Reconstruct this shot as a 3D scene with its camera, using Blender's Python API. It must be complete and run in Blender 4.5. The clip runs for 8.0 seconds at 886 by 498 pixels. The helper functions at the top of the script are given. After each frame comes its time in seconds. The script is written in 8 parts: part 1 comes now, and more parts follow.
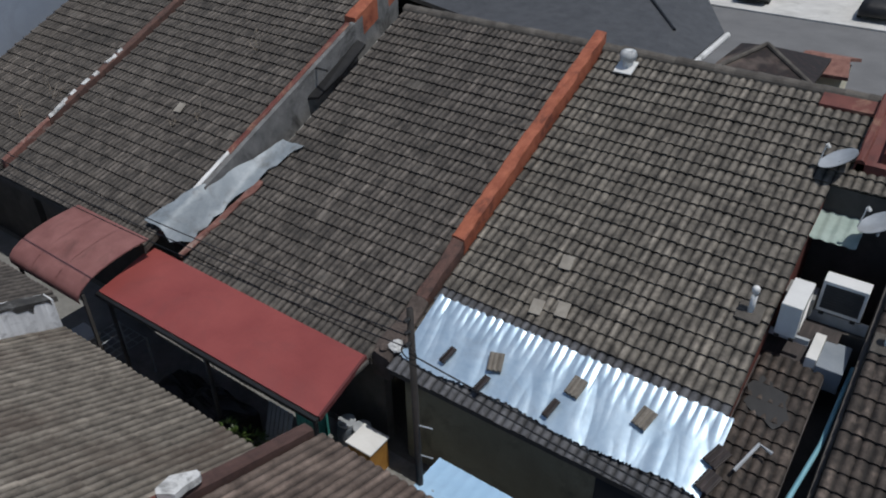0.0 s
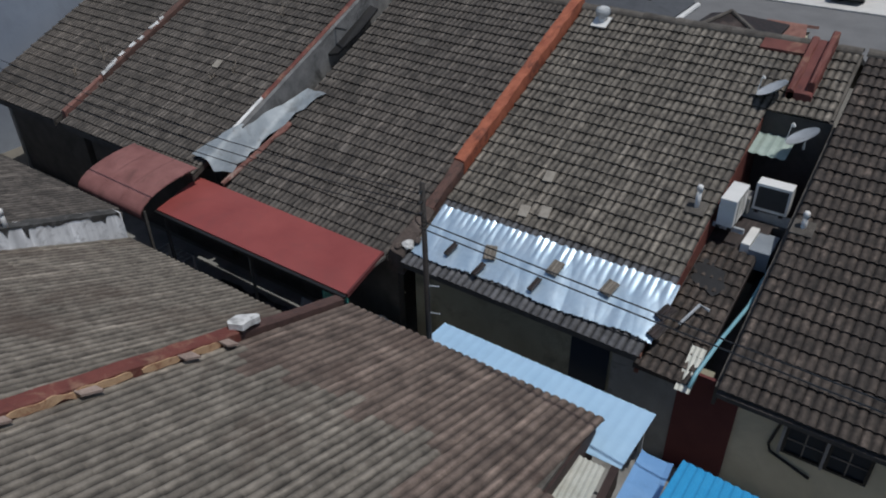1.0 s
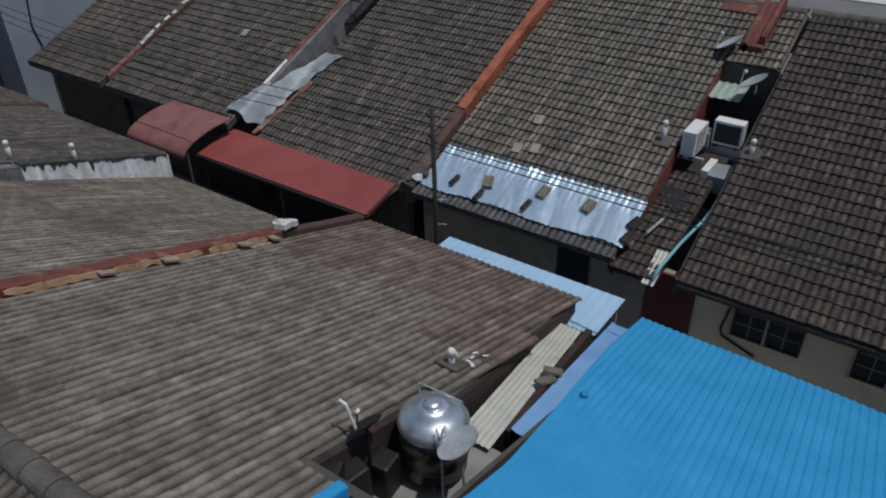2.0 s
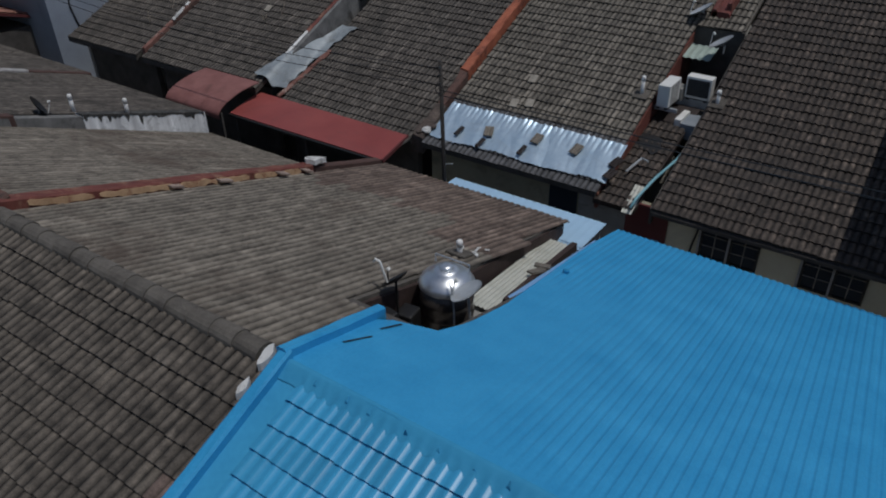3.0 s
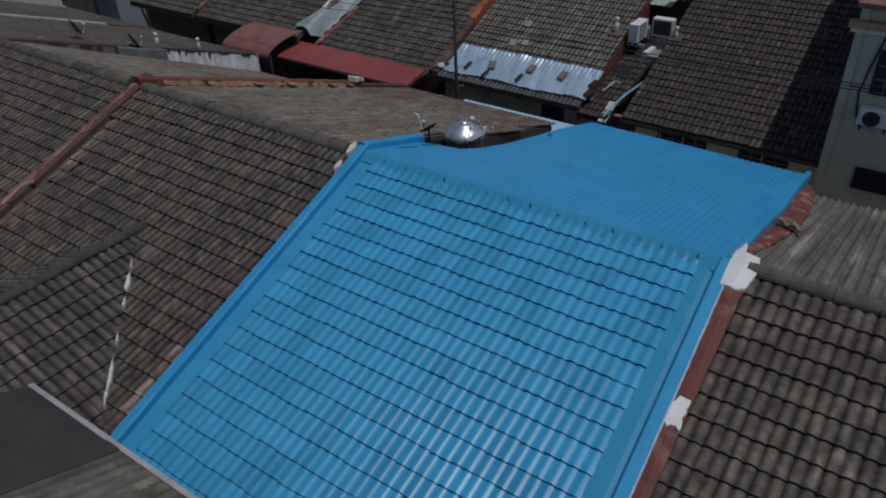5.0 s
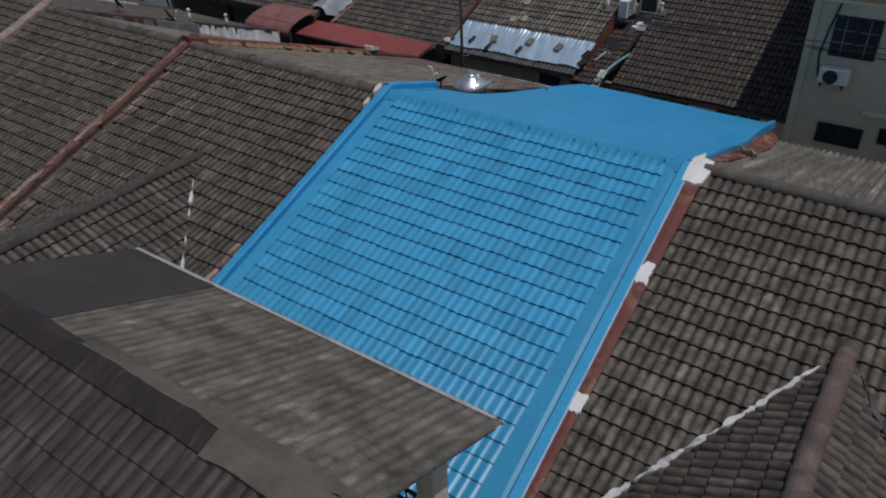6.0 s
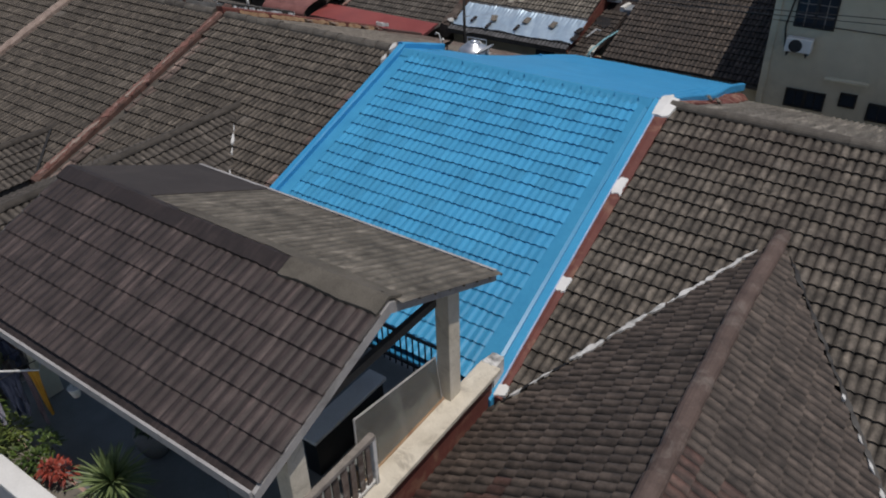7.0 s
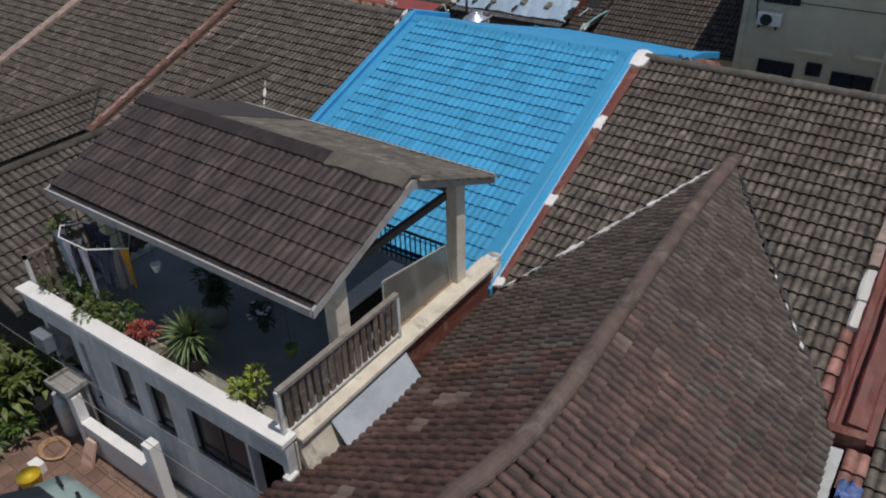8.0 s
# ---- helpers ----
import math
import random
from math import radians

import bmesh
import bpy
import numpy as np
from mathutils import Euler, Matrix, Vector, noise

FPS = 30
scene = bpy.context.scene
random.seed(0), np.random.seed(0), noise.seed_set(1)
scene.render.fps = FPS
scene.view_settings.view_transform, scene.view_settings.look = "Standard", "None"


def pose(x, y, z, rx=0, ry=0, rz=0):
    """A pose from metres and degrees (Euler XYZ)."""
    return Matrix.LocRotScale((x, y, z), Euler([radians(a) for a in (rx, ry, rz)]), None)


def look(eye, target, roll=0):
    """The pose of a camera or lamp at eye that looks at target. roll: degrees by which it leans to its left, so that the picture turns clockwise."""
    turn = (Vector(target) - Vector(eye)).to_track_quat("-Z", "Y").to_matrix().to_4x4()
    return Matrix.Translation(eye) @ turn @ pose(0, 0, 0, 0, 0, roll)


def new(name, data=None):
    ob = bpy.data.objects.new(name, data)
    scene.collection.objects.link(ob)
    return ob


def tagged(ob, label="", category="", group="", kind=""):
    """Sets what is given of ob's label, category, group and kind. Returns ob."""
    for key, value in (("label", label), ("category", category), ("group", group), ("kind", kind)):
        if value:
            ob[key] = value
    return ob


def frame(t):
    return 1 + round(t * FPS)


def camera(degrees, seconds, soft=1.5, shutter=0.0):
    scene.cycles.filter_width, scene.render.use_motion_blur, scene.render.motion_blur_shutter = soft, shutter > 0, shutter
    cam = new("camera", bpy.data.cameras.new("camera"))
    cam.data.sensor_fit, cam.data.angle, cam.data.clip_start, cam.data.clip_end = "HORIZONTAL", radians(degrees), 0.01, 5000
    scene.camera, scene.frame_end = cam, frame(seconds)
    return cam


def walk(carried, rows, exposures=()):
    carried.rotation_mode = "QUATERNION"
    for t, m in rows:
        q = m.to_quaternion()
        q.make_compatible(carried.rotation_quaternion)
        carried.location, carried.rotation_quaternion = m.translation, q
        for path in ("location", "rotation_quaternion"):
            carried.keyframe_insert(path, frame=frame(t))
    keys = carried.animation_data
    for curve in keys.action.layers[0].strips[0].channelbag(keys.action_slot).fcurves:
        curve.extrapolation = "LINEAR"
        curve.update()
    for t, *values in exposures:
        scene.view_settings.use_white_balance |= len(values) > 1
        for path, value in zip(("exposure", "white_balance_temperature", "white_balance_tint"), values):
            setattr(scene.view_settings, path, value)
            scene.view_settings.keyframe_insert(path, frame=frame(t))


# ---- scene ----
cam = camera(61.3, 8.0, soft=2.0)
PATH = [
    (0, (0.048, 3.755, 11.462), (-0.922, 5.109, 10.355), -0.7),
    (0.5, (1.008, 2.394, 11.498), (0.035, 3.744, 10.39), -1.0),
    (1, (1.909, 1.012, 11.466), (0.935, 2.367, 10.363), -1.0),
    (1.5, (2.766, -0.332, 11.412), (1.792, 1.029, 10.318), -1.0),
    (3, (5.12, -4.1, 11.546), (4.147, -2.744, 10.445), -1.4),
    (3.5, (5.852, -5.286, 11.575), (4.878, -3.929, 10.474), -1.5),
    (4, (6.547, -6.456, 11.605), (5.575, -5.1, 10.503), -1.5),
    (4.5, (7.257, -7.626, 11.614), (6.282, -6.27, 10.513), -1.6),
    (5, (7.95, -8.817, 11.623), (6.973, -7.461, 10.523), -1.7),
    (6.5, (10.052, -12.485, 11.594), (9.076, -11.125, 10.499), -1.7),
    (7, (10.772, -13.654, 11.61), (9.796, -12.293, 10.516), -1.7),
    (7.5, (11.543, -14.92, 11.61), (10.567, -13.56, 10.516), -1.6),
    (8, (12.276, -16.087, 11.615), (11.3, -14.725, 10.522), -1.6),
]
EXPOSURES = [(0, -0.03, 6450, 9.5), (1.5, -0.18, 6420, 9.5), (3.0, -0.59, 6400, 10), (3.5, -0.71, 6380, 10), (5.0, -0.75, 6380, 10), (6.5, -0.23, 6750, 11.5), (7.5, -0.01, 7020, 13), (8.0, 0.05, 6920, 12)]
walk(cam, [(t, look(eye, target, roll)) for t, eye, target, roll in PATH], EXPOSURES)

# ---- world, sun ----
SUN = Vector((0.33, 0.02, 1.0)).normalized()
world = bpy.data.worlds.new("sky")
scene.world = world
world.use_nodes = True
wn = world.node_tree
sky = wn.nodes.new("ShaderNodeTexSky")
sky.sky_type = "NISHITA"
sky.sun_disc = False
sky.sun_elevation = math.asin(SUN.z)
sky.sun_rotation = math.atan2(SUN.x, SUN.y)
bg = wn.nodes["Background"]
bg.inputs["Strength"].default_value = 0.075
wn.links.new(sky.outputs["Color"], bg.inputs["Color"])
sun = new("sun", bpy.data.lights.new("sun", "SUN"))
sun.data.energy = 2.5
sun.data.angle = radians(0.6)
sun.data.color = (1.0, 0.975, 0.945)
sun.matrix_world = look(SUN * 40, (0, 0, 0))

# ---- materials ----


def surface(name, low, high, scale=3.0, rough=0.8, metal=0.0, bump=0.3, grain=60.0, stain=None, stain_scale=0.8, stain_amount=0.5, varied=0.0, coat=0.0, clear=0.0, worn=0.0, streak=None, pale=None):
    """Paint or mineral surface: two-tone noise, fine grain, optional stains, variation from piece to piece; worn paints
    crown wear and roll shading.
    """
    m = bpy.data.materials.new(name)
    m.use_nodes = True
    nt = m.node_tree
    n, l = nt.nodes, nt.links
    b = n["Principled BSDF"]
    geo = n.new("ShaderNodeNewGeometry")
    big = n.new("ShaderNodeTexNoise")
    big.inputs["Scale"].default_value = scale
    big.inputs["Detail"].default_value = 6
    big.inputs["Roughness"].default_value = 0.62
    l.new(geo.outputs["Position"], big.inputs["Vector"])
    fine = n.new("ShaderNodeTexNoise")
    fine.inputs["Scale"].default_value = grain
    fine.inputs["Detail"].default_value = 3
    l.new(geo.outputs["Position"], fine.inputs["Vector"])
    mixf = n.new("ShaderNodeMath")
    mixf.operation = "MULTIPLY_ADD"
    l.new(fine.outputs["Fac"], mixf.inputs[0])
    mixf.inputs[1].default_value = 0.5
    l.new(big.outputs["Fac"], mixf.inputs[2])
    ramp = n.new("ShaderNodeMapRange")
    ramp.inputs["From Min"].default_value = 0.5
    ramp.inputs["From Max"].default_value = 1.0
    l.new(mixf.outputs[0], ramp.inputs["Value"])
    col = n.new("ShaderNodeMix")
    col.data_type = "RGBA"
    col.inputs[6].default_value = (*low, 1)
    col.inputs[7].default_value = (*high, 1)
    l.new(ramp.outputs[0], col.inputs[0])
    out = col.outputs[2]
    if varied:
        info = n.new("ShaderNodeObjectInfo")
        add = n.new("ShaderNodeMath")
        add.operation = "ADD"
        l.new(info.outputs["Random"], add.inputs[0])
        l.new(geo.outputs["Random Per Island"], add.inputs[1])
        fr = n.new("ShaderNodeMath")
        fr.operation = "FRACT"
        l.new(add.outputs[0], fr.inputs[0])
        mr = n.new("ShaderNodeMapRange")
        mr.inputs["To Min"].default_value = 1 - varied
        mr.inputs["To Max"].default_value = 1 + varied
        l.new(fr.outputs[0], mr.inputs["Value"])
        sc = n.new("ShaderNodeVectorMath")
        sc.operation = "SCALE"
        l.new(out, sc.inputs[0])
        l.new(mr.outputs[0], sc.inputs["Scale"])
        out = sc.outputs[0]
    # Crowns paler, pans darker: wear plus shading between rolls, put into the colour.
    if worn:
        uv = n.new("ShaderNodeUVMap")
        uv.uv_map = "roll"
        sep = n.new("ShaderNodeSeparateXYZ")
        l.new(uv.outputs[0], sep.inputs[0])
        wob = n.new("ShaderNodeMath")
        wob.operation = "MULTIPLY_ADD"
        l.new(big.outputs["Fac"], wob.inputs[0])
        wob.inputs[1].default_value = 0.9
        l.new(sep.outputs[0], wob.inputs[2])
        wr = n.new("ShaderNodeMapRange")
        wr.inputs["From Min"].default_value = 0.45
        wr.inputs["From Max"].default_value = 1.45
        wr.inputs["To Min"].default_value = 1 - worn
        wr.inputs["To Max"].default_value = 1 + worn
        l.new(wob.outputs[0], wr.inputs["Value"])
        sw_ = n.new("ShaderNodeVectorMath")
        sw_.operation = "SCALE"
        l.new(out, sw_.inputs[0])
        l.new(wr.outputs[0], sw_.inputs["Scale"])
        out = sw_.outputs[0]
    if streak:
        sv = n.new("ShaderNodeVectorMath")
        sv.operation = "MULTIPLY"
        sv.inputs[1].default_value = streak[:3]
        l.new(geo.outputs["Position"], sv.inputs[0])
        sn = n.new("ShaderNodeTexNoise")
        sn.inputs["Scale"].default_value = 1.0
        sn.inputs["Detail"].default_value = 3
        l.new(sv.outputs[0], sn.inputs["Vector"])
        sr = n.new("ShaderNodeMapRange")
        sr.inputs["From Min"].default_value = 0.32
        sr.inputs["From Max"].default_value = 0.68
        sr.inputs["To Min"].default_value = 1 - streak[3]
        sr.inputs["To Max"].default_value = 1 + streak[3]
        l.new(sn.outputs["Fac"], sr.inputs["Value"])
        sp = n.new("ShaderNodeMapRange")
        sp.inputs["From Min"].default_value = 0.60
        sp.inputs["From Max"].default_value = 0.72
        sp.inputs["To Min"].default_value = 1.0
        sp.inputs["To Max"].default_value = 1.0 + 1.8 * streak[3]
        l.new(sn.outputs["Fac"], sp.inputs["Value"])
        sm = n.new("ShaderNodeMath")
        sm.operation = "MULTIPLY"
        l.new(sr.outputs[0], sm.inputs[0])
        l.new(sp.outputs[0], sm.inputs[1])
        ss = n.new("ShaderNodeVectorMath")
        ss.operation = "SCALE"
        l.new(out, ss.inputs[0])
        l.new(sm.outputs[0], ss.inputs["Scale"])
        out = ss.outputs[0]
    if stain:
        st = n.new("ShaderNodeTexNoise")
        st.inputs["Scale"].default_value = stain_scale
        st.inputs["Detail"].default_value = 9
        st.inputs["Roughness"].default_value = 0.7
        st.inputs["Distortion"].default_value = 0.6
        off = n.new("ShaderNodeVectorMath")
        off.inputs[1].default_value = (13.0, 7.0, 3.0)
        l.new(geo.outputs["Position"], off.inputs[0])
        l.new(off.outputs[0], st.inputs["Vector"])
        mr2 = n.new("ShaderNodeMapRange")
        mr2.inputs["From Min"].default_value = 0.52
        mr2.inputs["From Max"].default_value = 0.68
        mr2.inputs["To Max"].default_value = stain_amount
        l.new(st.outputs["Fac"], mr2.inputs["Value"])
        c2 = n.new("ShaderNodeMix")
        c2.data_type = "RGBA"
        l.new(mr2.outputs[0], c2.inputs[0])
        l.new(out, c2.inputs[6])
        c2.inputs[7].default_value = (*stain, 1)
        out = c2.outputs[2]
    if pale:
        info2 = n.new("ShaderNodeObjectInfo")
        pa = n.new("ShaderNodeMath")
        pa.operation = "ADD"
        l.new(info2.outputs["Random"], pa.inputs[0])
        l.new(geo.outputs["Random Per Island"], pa.inputs[1])
        pf_ = n.new("ShaderNodeMath")
        pf_.operation = "FRACT"
        l.new(pa.outputs[0], pf_.inputs[0])
        pn = n.new("ShaderNodeTexNoise")
        pn.inputs["Scale"].default_value = 0.7
        pn.inputs["Detail"].default_value = 4
        l.new(geo.outputs["Position"], pn.inputs["Vector"])
        ps = n.new("ShaderNodeMath")
        ps.operation = "MULTIPLY_ADD"
        l.new(pn.outputs["Fac"], ps.inputs[0])
        ps.inputs[1].default_value = 0.9
        l.new(pf_.outputs[0], ps.inputs[2])
        pr = n.new("ShaderNodeMapRange")
        pr.inputs["From Min"].default_value = pale[3]
        pr.inputs["From Max"].default_value = pale[3] + 0.12
        pr.inputs["To Max"].default_value = pale[4]
        l.new(ps.outputs[0], pr.inputs["Value"])
        pm_ = n.new("ShaderNodeMix")
        pm_.data_type = "RGBA"
        l.new(pr.outputs[0], pm_.inputs[0])
        l.new(out, pm_.inputs[6])
        pm_.inputs[7].default_value = (*pale[:3], 1)
        out = pm_.outputs[2]
    l.new(out, b.inputs["Base Color"])
    b.inputs["Roughness"].default_value = rough
    b.inputs["Metallic"].default_value = metal
    b.inputs["Coat Weight"].default_value = coat
    b.inputs["Transmission Weight"].default_value = clear
    bp = n.new("ShaderNodeBump")
    bp.inputs["Strength"].default_value = bump
    bp.inputs["Distance"].default_value = 0.01
    l.new(mixf.outputs[0], bp.inputs["Height"])
    l.new(bp.outputs[0], b.inputs["Normal"])
    return m


ACROSS_X, ACROSS_Y = (7.0, 0.55, 0.4), (0.55, 7.0, 0.4)
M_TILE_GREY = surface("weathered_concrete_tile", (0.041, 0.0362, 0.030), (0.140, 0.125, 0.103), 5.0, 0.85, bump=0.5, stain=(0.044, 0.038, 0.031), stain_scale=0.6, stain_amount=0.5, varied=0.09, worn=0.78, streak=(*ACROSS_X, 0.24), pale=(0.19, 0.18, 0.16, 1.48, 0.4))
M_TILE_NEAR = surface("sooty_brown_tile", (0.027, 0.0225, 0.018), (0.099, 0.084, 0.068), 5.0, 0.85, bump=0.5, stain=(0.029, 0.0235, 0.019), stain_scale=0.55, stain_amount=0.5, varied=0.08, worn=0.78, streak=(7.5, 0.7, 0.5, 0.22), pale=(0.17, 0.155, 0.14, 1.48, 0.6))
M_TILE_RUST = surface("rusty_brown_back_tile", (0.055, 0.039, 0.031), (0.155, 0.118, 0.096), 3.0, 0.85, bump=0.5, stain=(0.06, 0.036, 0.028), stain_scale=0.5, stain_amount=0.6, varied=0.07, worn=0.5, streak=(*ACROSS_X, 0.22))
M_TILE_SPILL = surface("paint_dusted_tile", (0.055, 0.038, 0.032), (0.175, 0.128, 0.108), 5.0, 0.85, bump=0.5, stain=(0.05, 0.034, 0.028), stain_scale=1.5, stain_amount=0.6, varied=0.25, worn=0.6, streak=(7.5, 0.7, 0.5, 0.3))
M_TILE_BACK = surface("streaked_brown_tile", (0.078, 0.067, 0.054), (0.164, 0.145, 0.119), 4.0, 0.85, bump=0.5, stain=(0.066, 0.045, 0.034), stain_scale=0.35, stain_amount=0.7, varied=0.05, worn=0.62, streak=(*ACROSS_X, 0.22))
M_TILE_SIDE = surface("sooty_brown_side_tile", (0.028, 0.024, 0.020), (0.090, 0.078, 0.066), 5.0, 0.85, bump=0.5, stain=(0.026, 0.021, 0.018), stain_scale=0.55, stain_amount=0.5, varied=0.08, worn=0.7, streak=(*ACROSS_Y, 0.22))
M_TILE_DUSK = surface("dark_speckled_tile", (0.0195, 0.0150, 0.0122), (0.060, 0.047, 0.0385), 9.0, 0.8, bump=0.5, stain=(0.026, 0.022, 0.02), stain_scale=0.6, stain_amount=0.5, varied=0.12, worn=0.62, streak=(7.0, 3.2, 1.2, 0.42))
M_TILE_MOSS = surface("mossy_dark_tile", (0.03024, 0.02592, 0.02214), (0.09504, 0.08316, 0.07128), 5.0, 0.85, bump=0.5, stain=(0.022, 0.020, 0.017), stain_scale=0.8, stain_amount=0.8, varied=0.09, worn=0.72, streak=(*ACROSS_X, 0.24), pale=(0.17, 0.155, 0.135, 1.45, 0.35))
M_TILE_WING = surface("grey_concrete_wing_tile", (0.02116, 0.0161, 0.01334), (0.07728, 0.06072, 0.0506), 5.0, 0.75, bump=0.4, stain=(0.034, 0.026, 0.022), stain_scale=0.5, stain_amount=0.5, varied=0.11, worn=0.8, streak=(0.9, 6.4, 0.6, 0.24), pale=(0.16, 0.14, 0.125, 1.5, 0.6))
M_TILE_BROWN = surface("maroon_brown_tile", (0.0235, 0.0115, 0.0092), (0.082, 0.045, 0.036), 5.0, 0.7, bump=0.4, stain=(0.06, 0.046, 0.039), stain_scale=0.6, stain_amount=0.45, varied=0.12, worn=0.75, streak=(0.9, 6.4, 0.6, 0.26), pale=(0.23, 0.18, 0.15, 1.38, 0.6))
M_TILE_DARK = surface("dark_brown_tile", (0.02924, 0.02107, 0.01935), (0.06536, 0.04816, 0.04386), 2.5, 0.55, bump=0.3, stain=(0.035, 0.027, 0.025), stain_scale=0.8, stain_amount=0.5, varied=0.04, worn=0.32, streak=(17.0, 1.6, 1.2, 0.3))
M_TILE_RED = surface("faded_red_tile", (0.15, 0.06, 0.045), (0.33, 0.17, 0.13), 4.0, 0.8, bump=0.4, varied=0.25)
M_TILE_FADED = surface("reddened_tile", (0.13, 0.055, 0.045), (0.32, 0.17, 0.14), 5.0, 0.8, bump=0.4, stain=(0.25, 0.07, 0.05), stain_scale=2.5, stain_amount=0.8, varied=0.3, worn=0.3)
M_FIBRE = surface("fibre_cement_sheet", (0.082, 0.074, 0.062), (0.205, 0.19, 0.165), 4.0, 0.85, bump=0.4, stain=(0.05, 0.046, 0.04), stain_scale=0.9, stain_amount=0.6, streak=(7.0, 0.3, 0.3, 0.4))
M_SLATE = surface("dark_grey_slate", (0.045, 0.047, 0.05), (0.085, 0.088, 0.093), 3.0, 0.6, bump=0.3)
M_BLUE = surface("blue_roof_paint", (0.045, 0.288, 0.520), (0.062, 0.350, 0.598), 1.4, 0.3, bump=0.14, grain=14, varied=0.12)
M_BLUE.node_tree.nodes["Principled BSDF"].inputs["Specular IOR Level"].default_value = 0.18
M_BLUE_SHEET = surface("blue_sheet_paint", (0.028, 0.27, 0.54), (0.048, 0.35, 0.65), 1.4, 0.45, bump=0.1, grain=25)
M_BLUE_SHEET.node_tree.nodes["Principled BSDF"].inputs["Specular IOR Level"].default_value = 0.32
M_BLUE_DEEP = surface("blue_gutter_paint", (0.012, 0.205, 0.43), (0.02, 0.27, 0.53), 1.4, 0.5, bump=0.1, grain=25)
M_SKYBLUE = surface("light_blue_sheet", (0.33, 0.52, 0.70), (0.42, 0.62, 0.80), 1.2, 0.45, bump=0.1, stain=(0.24, 0.36, 0.5), stain_amount=0.3)
M_ORANGE = surface("faded_orange_paint", (0.25, 0.065, 0.034), (0.46, 0.15, 0.08), 3.5, 0.8, bump=0.4, stain=(0.085, 0.03, 0.022), stain_scale=1.8, stain_amount=0.9)
# Near-black verge tone: the notch's shade goes into this colour.
M_SHADOWED = surface("shaded_verge", (0.025, 0.016, 0.014), (0.06, 0.035, 0.03), 4.0, 0.85, bump=0.4)
M_SOOTY_RED = surface("sooty_red_plaster", (0.075, 0.045, 0.038), (0.17, 0.09, 0.07), 4.0, 0.9, bump=0.5, stain=(0.03, 0.027, 0.024), stain_scale=2.5, stain_amount=0.85)
M_REDBROWN = surface("red_brown_waterproofing", (0.10, 0.028, 0.022), (0.20, 0.06, 0.045), 2.2, 0.7, bump=0.3, stain=(0.34, 0.20, 0.13), stain_scale=2.2, stain_amount=0.7)
M_PATCH = surface("bare_orange_plaster", (0.33, 0.2, 0.11), (0.55, 0.37, 0.22), 3.0, 0.9, bump=0.5, stain=(0.2, 0.07, 0.04), stain_scale=3.0, stain_amount=0.9)
M_AWNING_OLD = surface("bleached_red_metal", (0.19, 0.075, 0.066), (0.3, 0.135, 0.12), 2.0, 0.6, bump=0.15, stain=(0.13, 0.06, 0.05), stain_scale=1.6, stain_amount=0.7)
M_AWNING = surface("red_painted_metal", (0.22, 0.046, 0.042), (0.32, 0.078, 0.068), 1.0, 0.5, bump=0.08, stain=(0.2, 0.06, 0.055), stain_amount=0.5)
M_FOIL = surface("aluminium_foil_membrane", (0.41, 0.56, 0.69), (0.61, 0.745, 0.85), 2.0, 0.4, metal=0.5, bump=0.35, grain=9, stain=(0.4, 0.5, 0.58), stain_scale=1.5, stain_amount=0.6)
M_GALV = surface("galvanised_sheet", (0.36, 0.39, 0.41), (0.6, 0.63, 0.65), 2.5, 0.5, metal=0.3, bump=0.15, stain=(0.25, 0.24, 0.22), stain_amount=0.6)
M_STEEL = surface("stainless_steel", (0.66, 0.69, 0.72), (0.8, 0.83, 0.86), 3.0, 0.36, metal=0.85, bump=0.06, stain=(0.5, 0.51, 0.52), stain_scale=5.0, stain_amount=0.4)
M_WHITE = surface("white_paint", (0.68, 0.68, 0.66), (0.84, 0.84, 0.82), 1.5, 0.6, bump=0.1, stain=(0.45, 0.44, 0.41), stain_amount=0.35)
M_WHITE_OLD = surface("mouldy_white_paint", (0.5, 0.5, 0.48), (0.8, 0.8, 0.78), 2.0, 0.8, bump=0.3, stain=(0.06, 0.06, 0.055), stain_scale=1.6, stain_amount=0.95)
M_CREAM = surface("cream_wall_paint", (0.62, 0.57, 0.42), (0.76, 0.71, 0.55), 1.2, 0.8, bump=0.15, stain=(0.42, 0.39, 0.29), stain_scale=0.6, stain_amount=0.5)
M_OCHRE = surface("yellowed_cream_render", (0.50, 0.455, 0.34), (0.64, 0.585, 0.44), 1.0, 0.85, bump=0.15, stain=(0.33, 0.3, 0.22), stain_scale=0.5, stain_amount=0.5)
M_CREAM_OLD = surface("worn_cream_plaster", (0.5, 0.45, 0.36), (0.76, 0.71, 0.6), 2.5, 0.85, bump=0.4, stain=(0.16, 0.13, 0.1), stain_scale=2.0, stain_amount=0.7)
M_GREYWALL = surface("grey_render", (0.22, 0.215, 0.2), (0.36, 0.35, 0.33), 1.5, 0.9, bump=0.3, stain=(0.06, 0.06, 0.055), stain_scale=1.1, stain_amount=0.8)
M_MOULDY = surface("black_moulded_render", (0.10, 0.10, 0.097), (0.26, 0.257, 0.248), 2.5, 0.9, bump=0.3, stain=(0.025, 0.024, 0.022), stain_scale=1.0, stain_amount=0.95)
M_OLIVE = surface("olive_wall_paint", (0.23, 0.215, 0.155), (0.34, 0.32, 0.235), 1.2, 0.85, bump=0.2, stain=(0.07, 0.065, 0.05), stain_amount=0.6)
M_DARKWALL = surface("dark_wall_tone", (0.05, 0.045, 0.04), (0.11, 0.10, 0.09), 2.0, 0.9, bump=0.3)
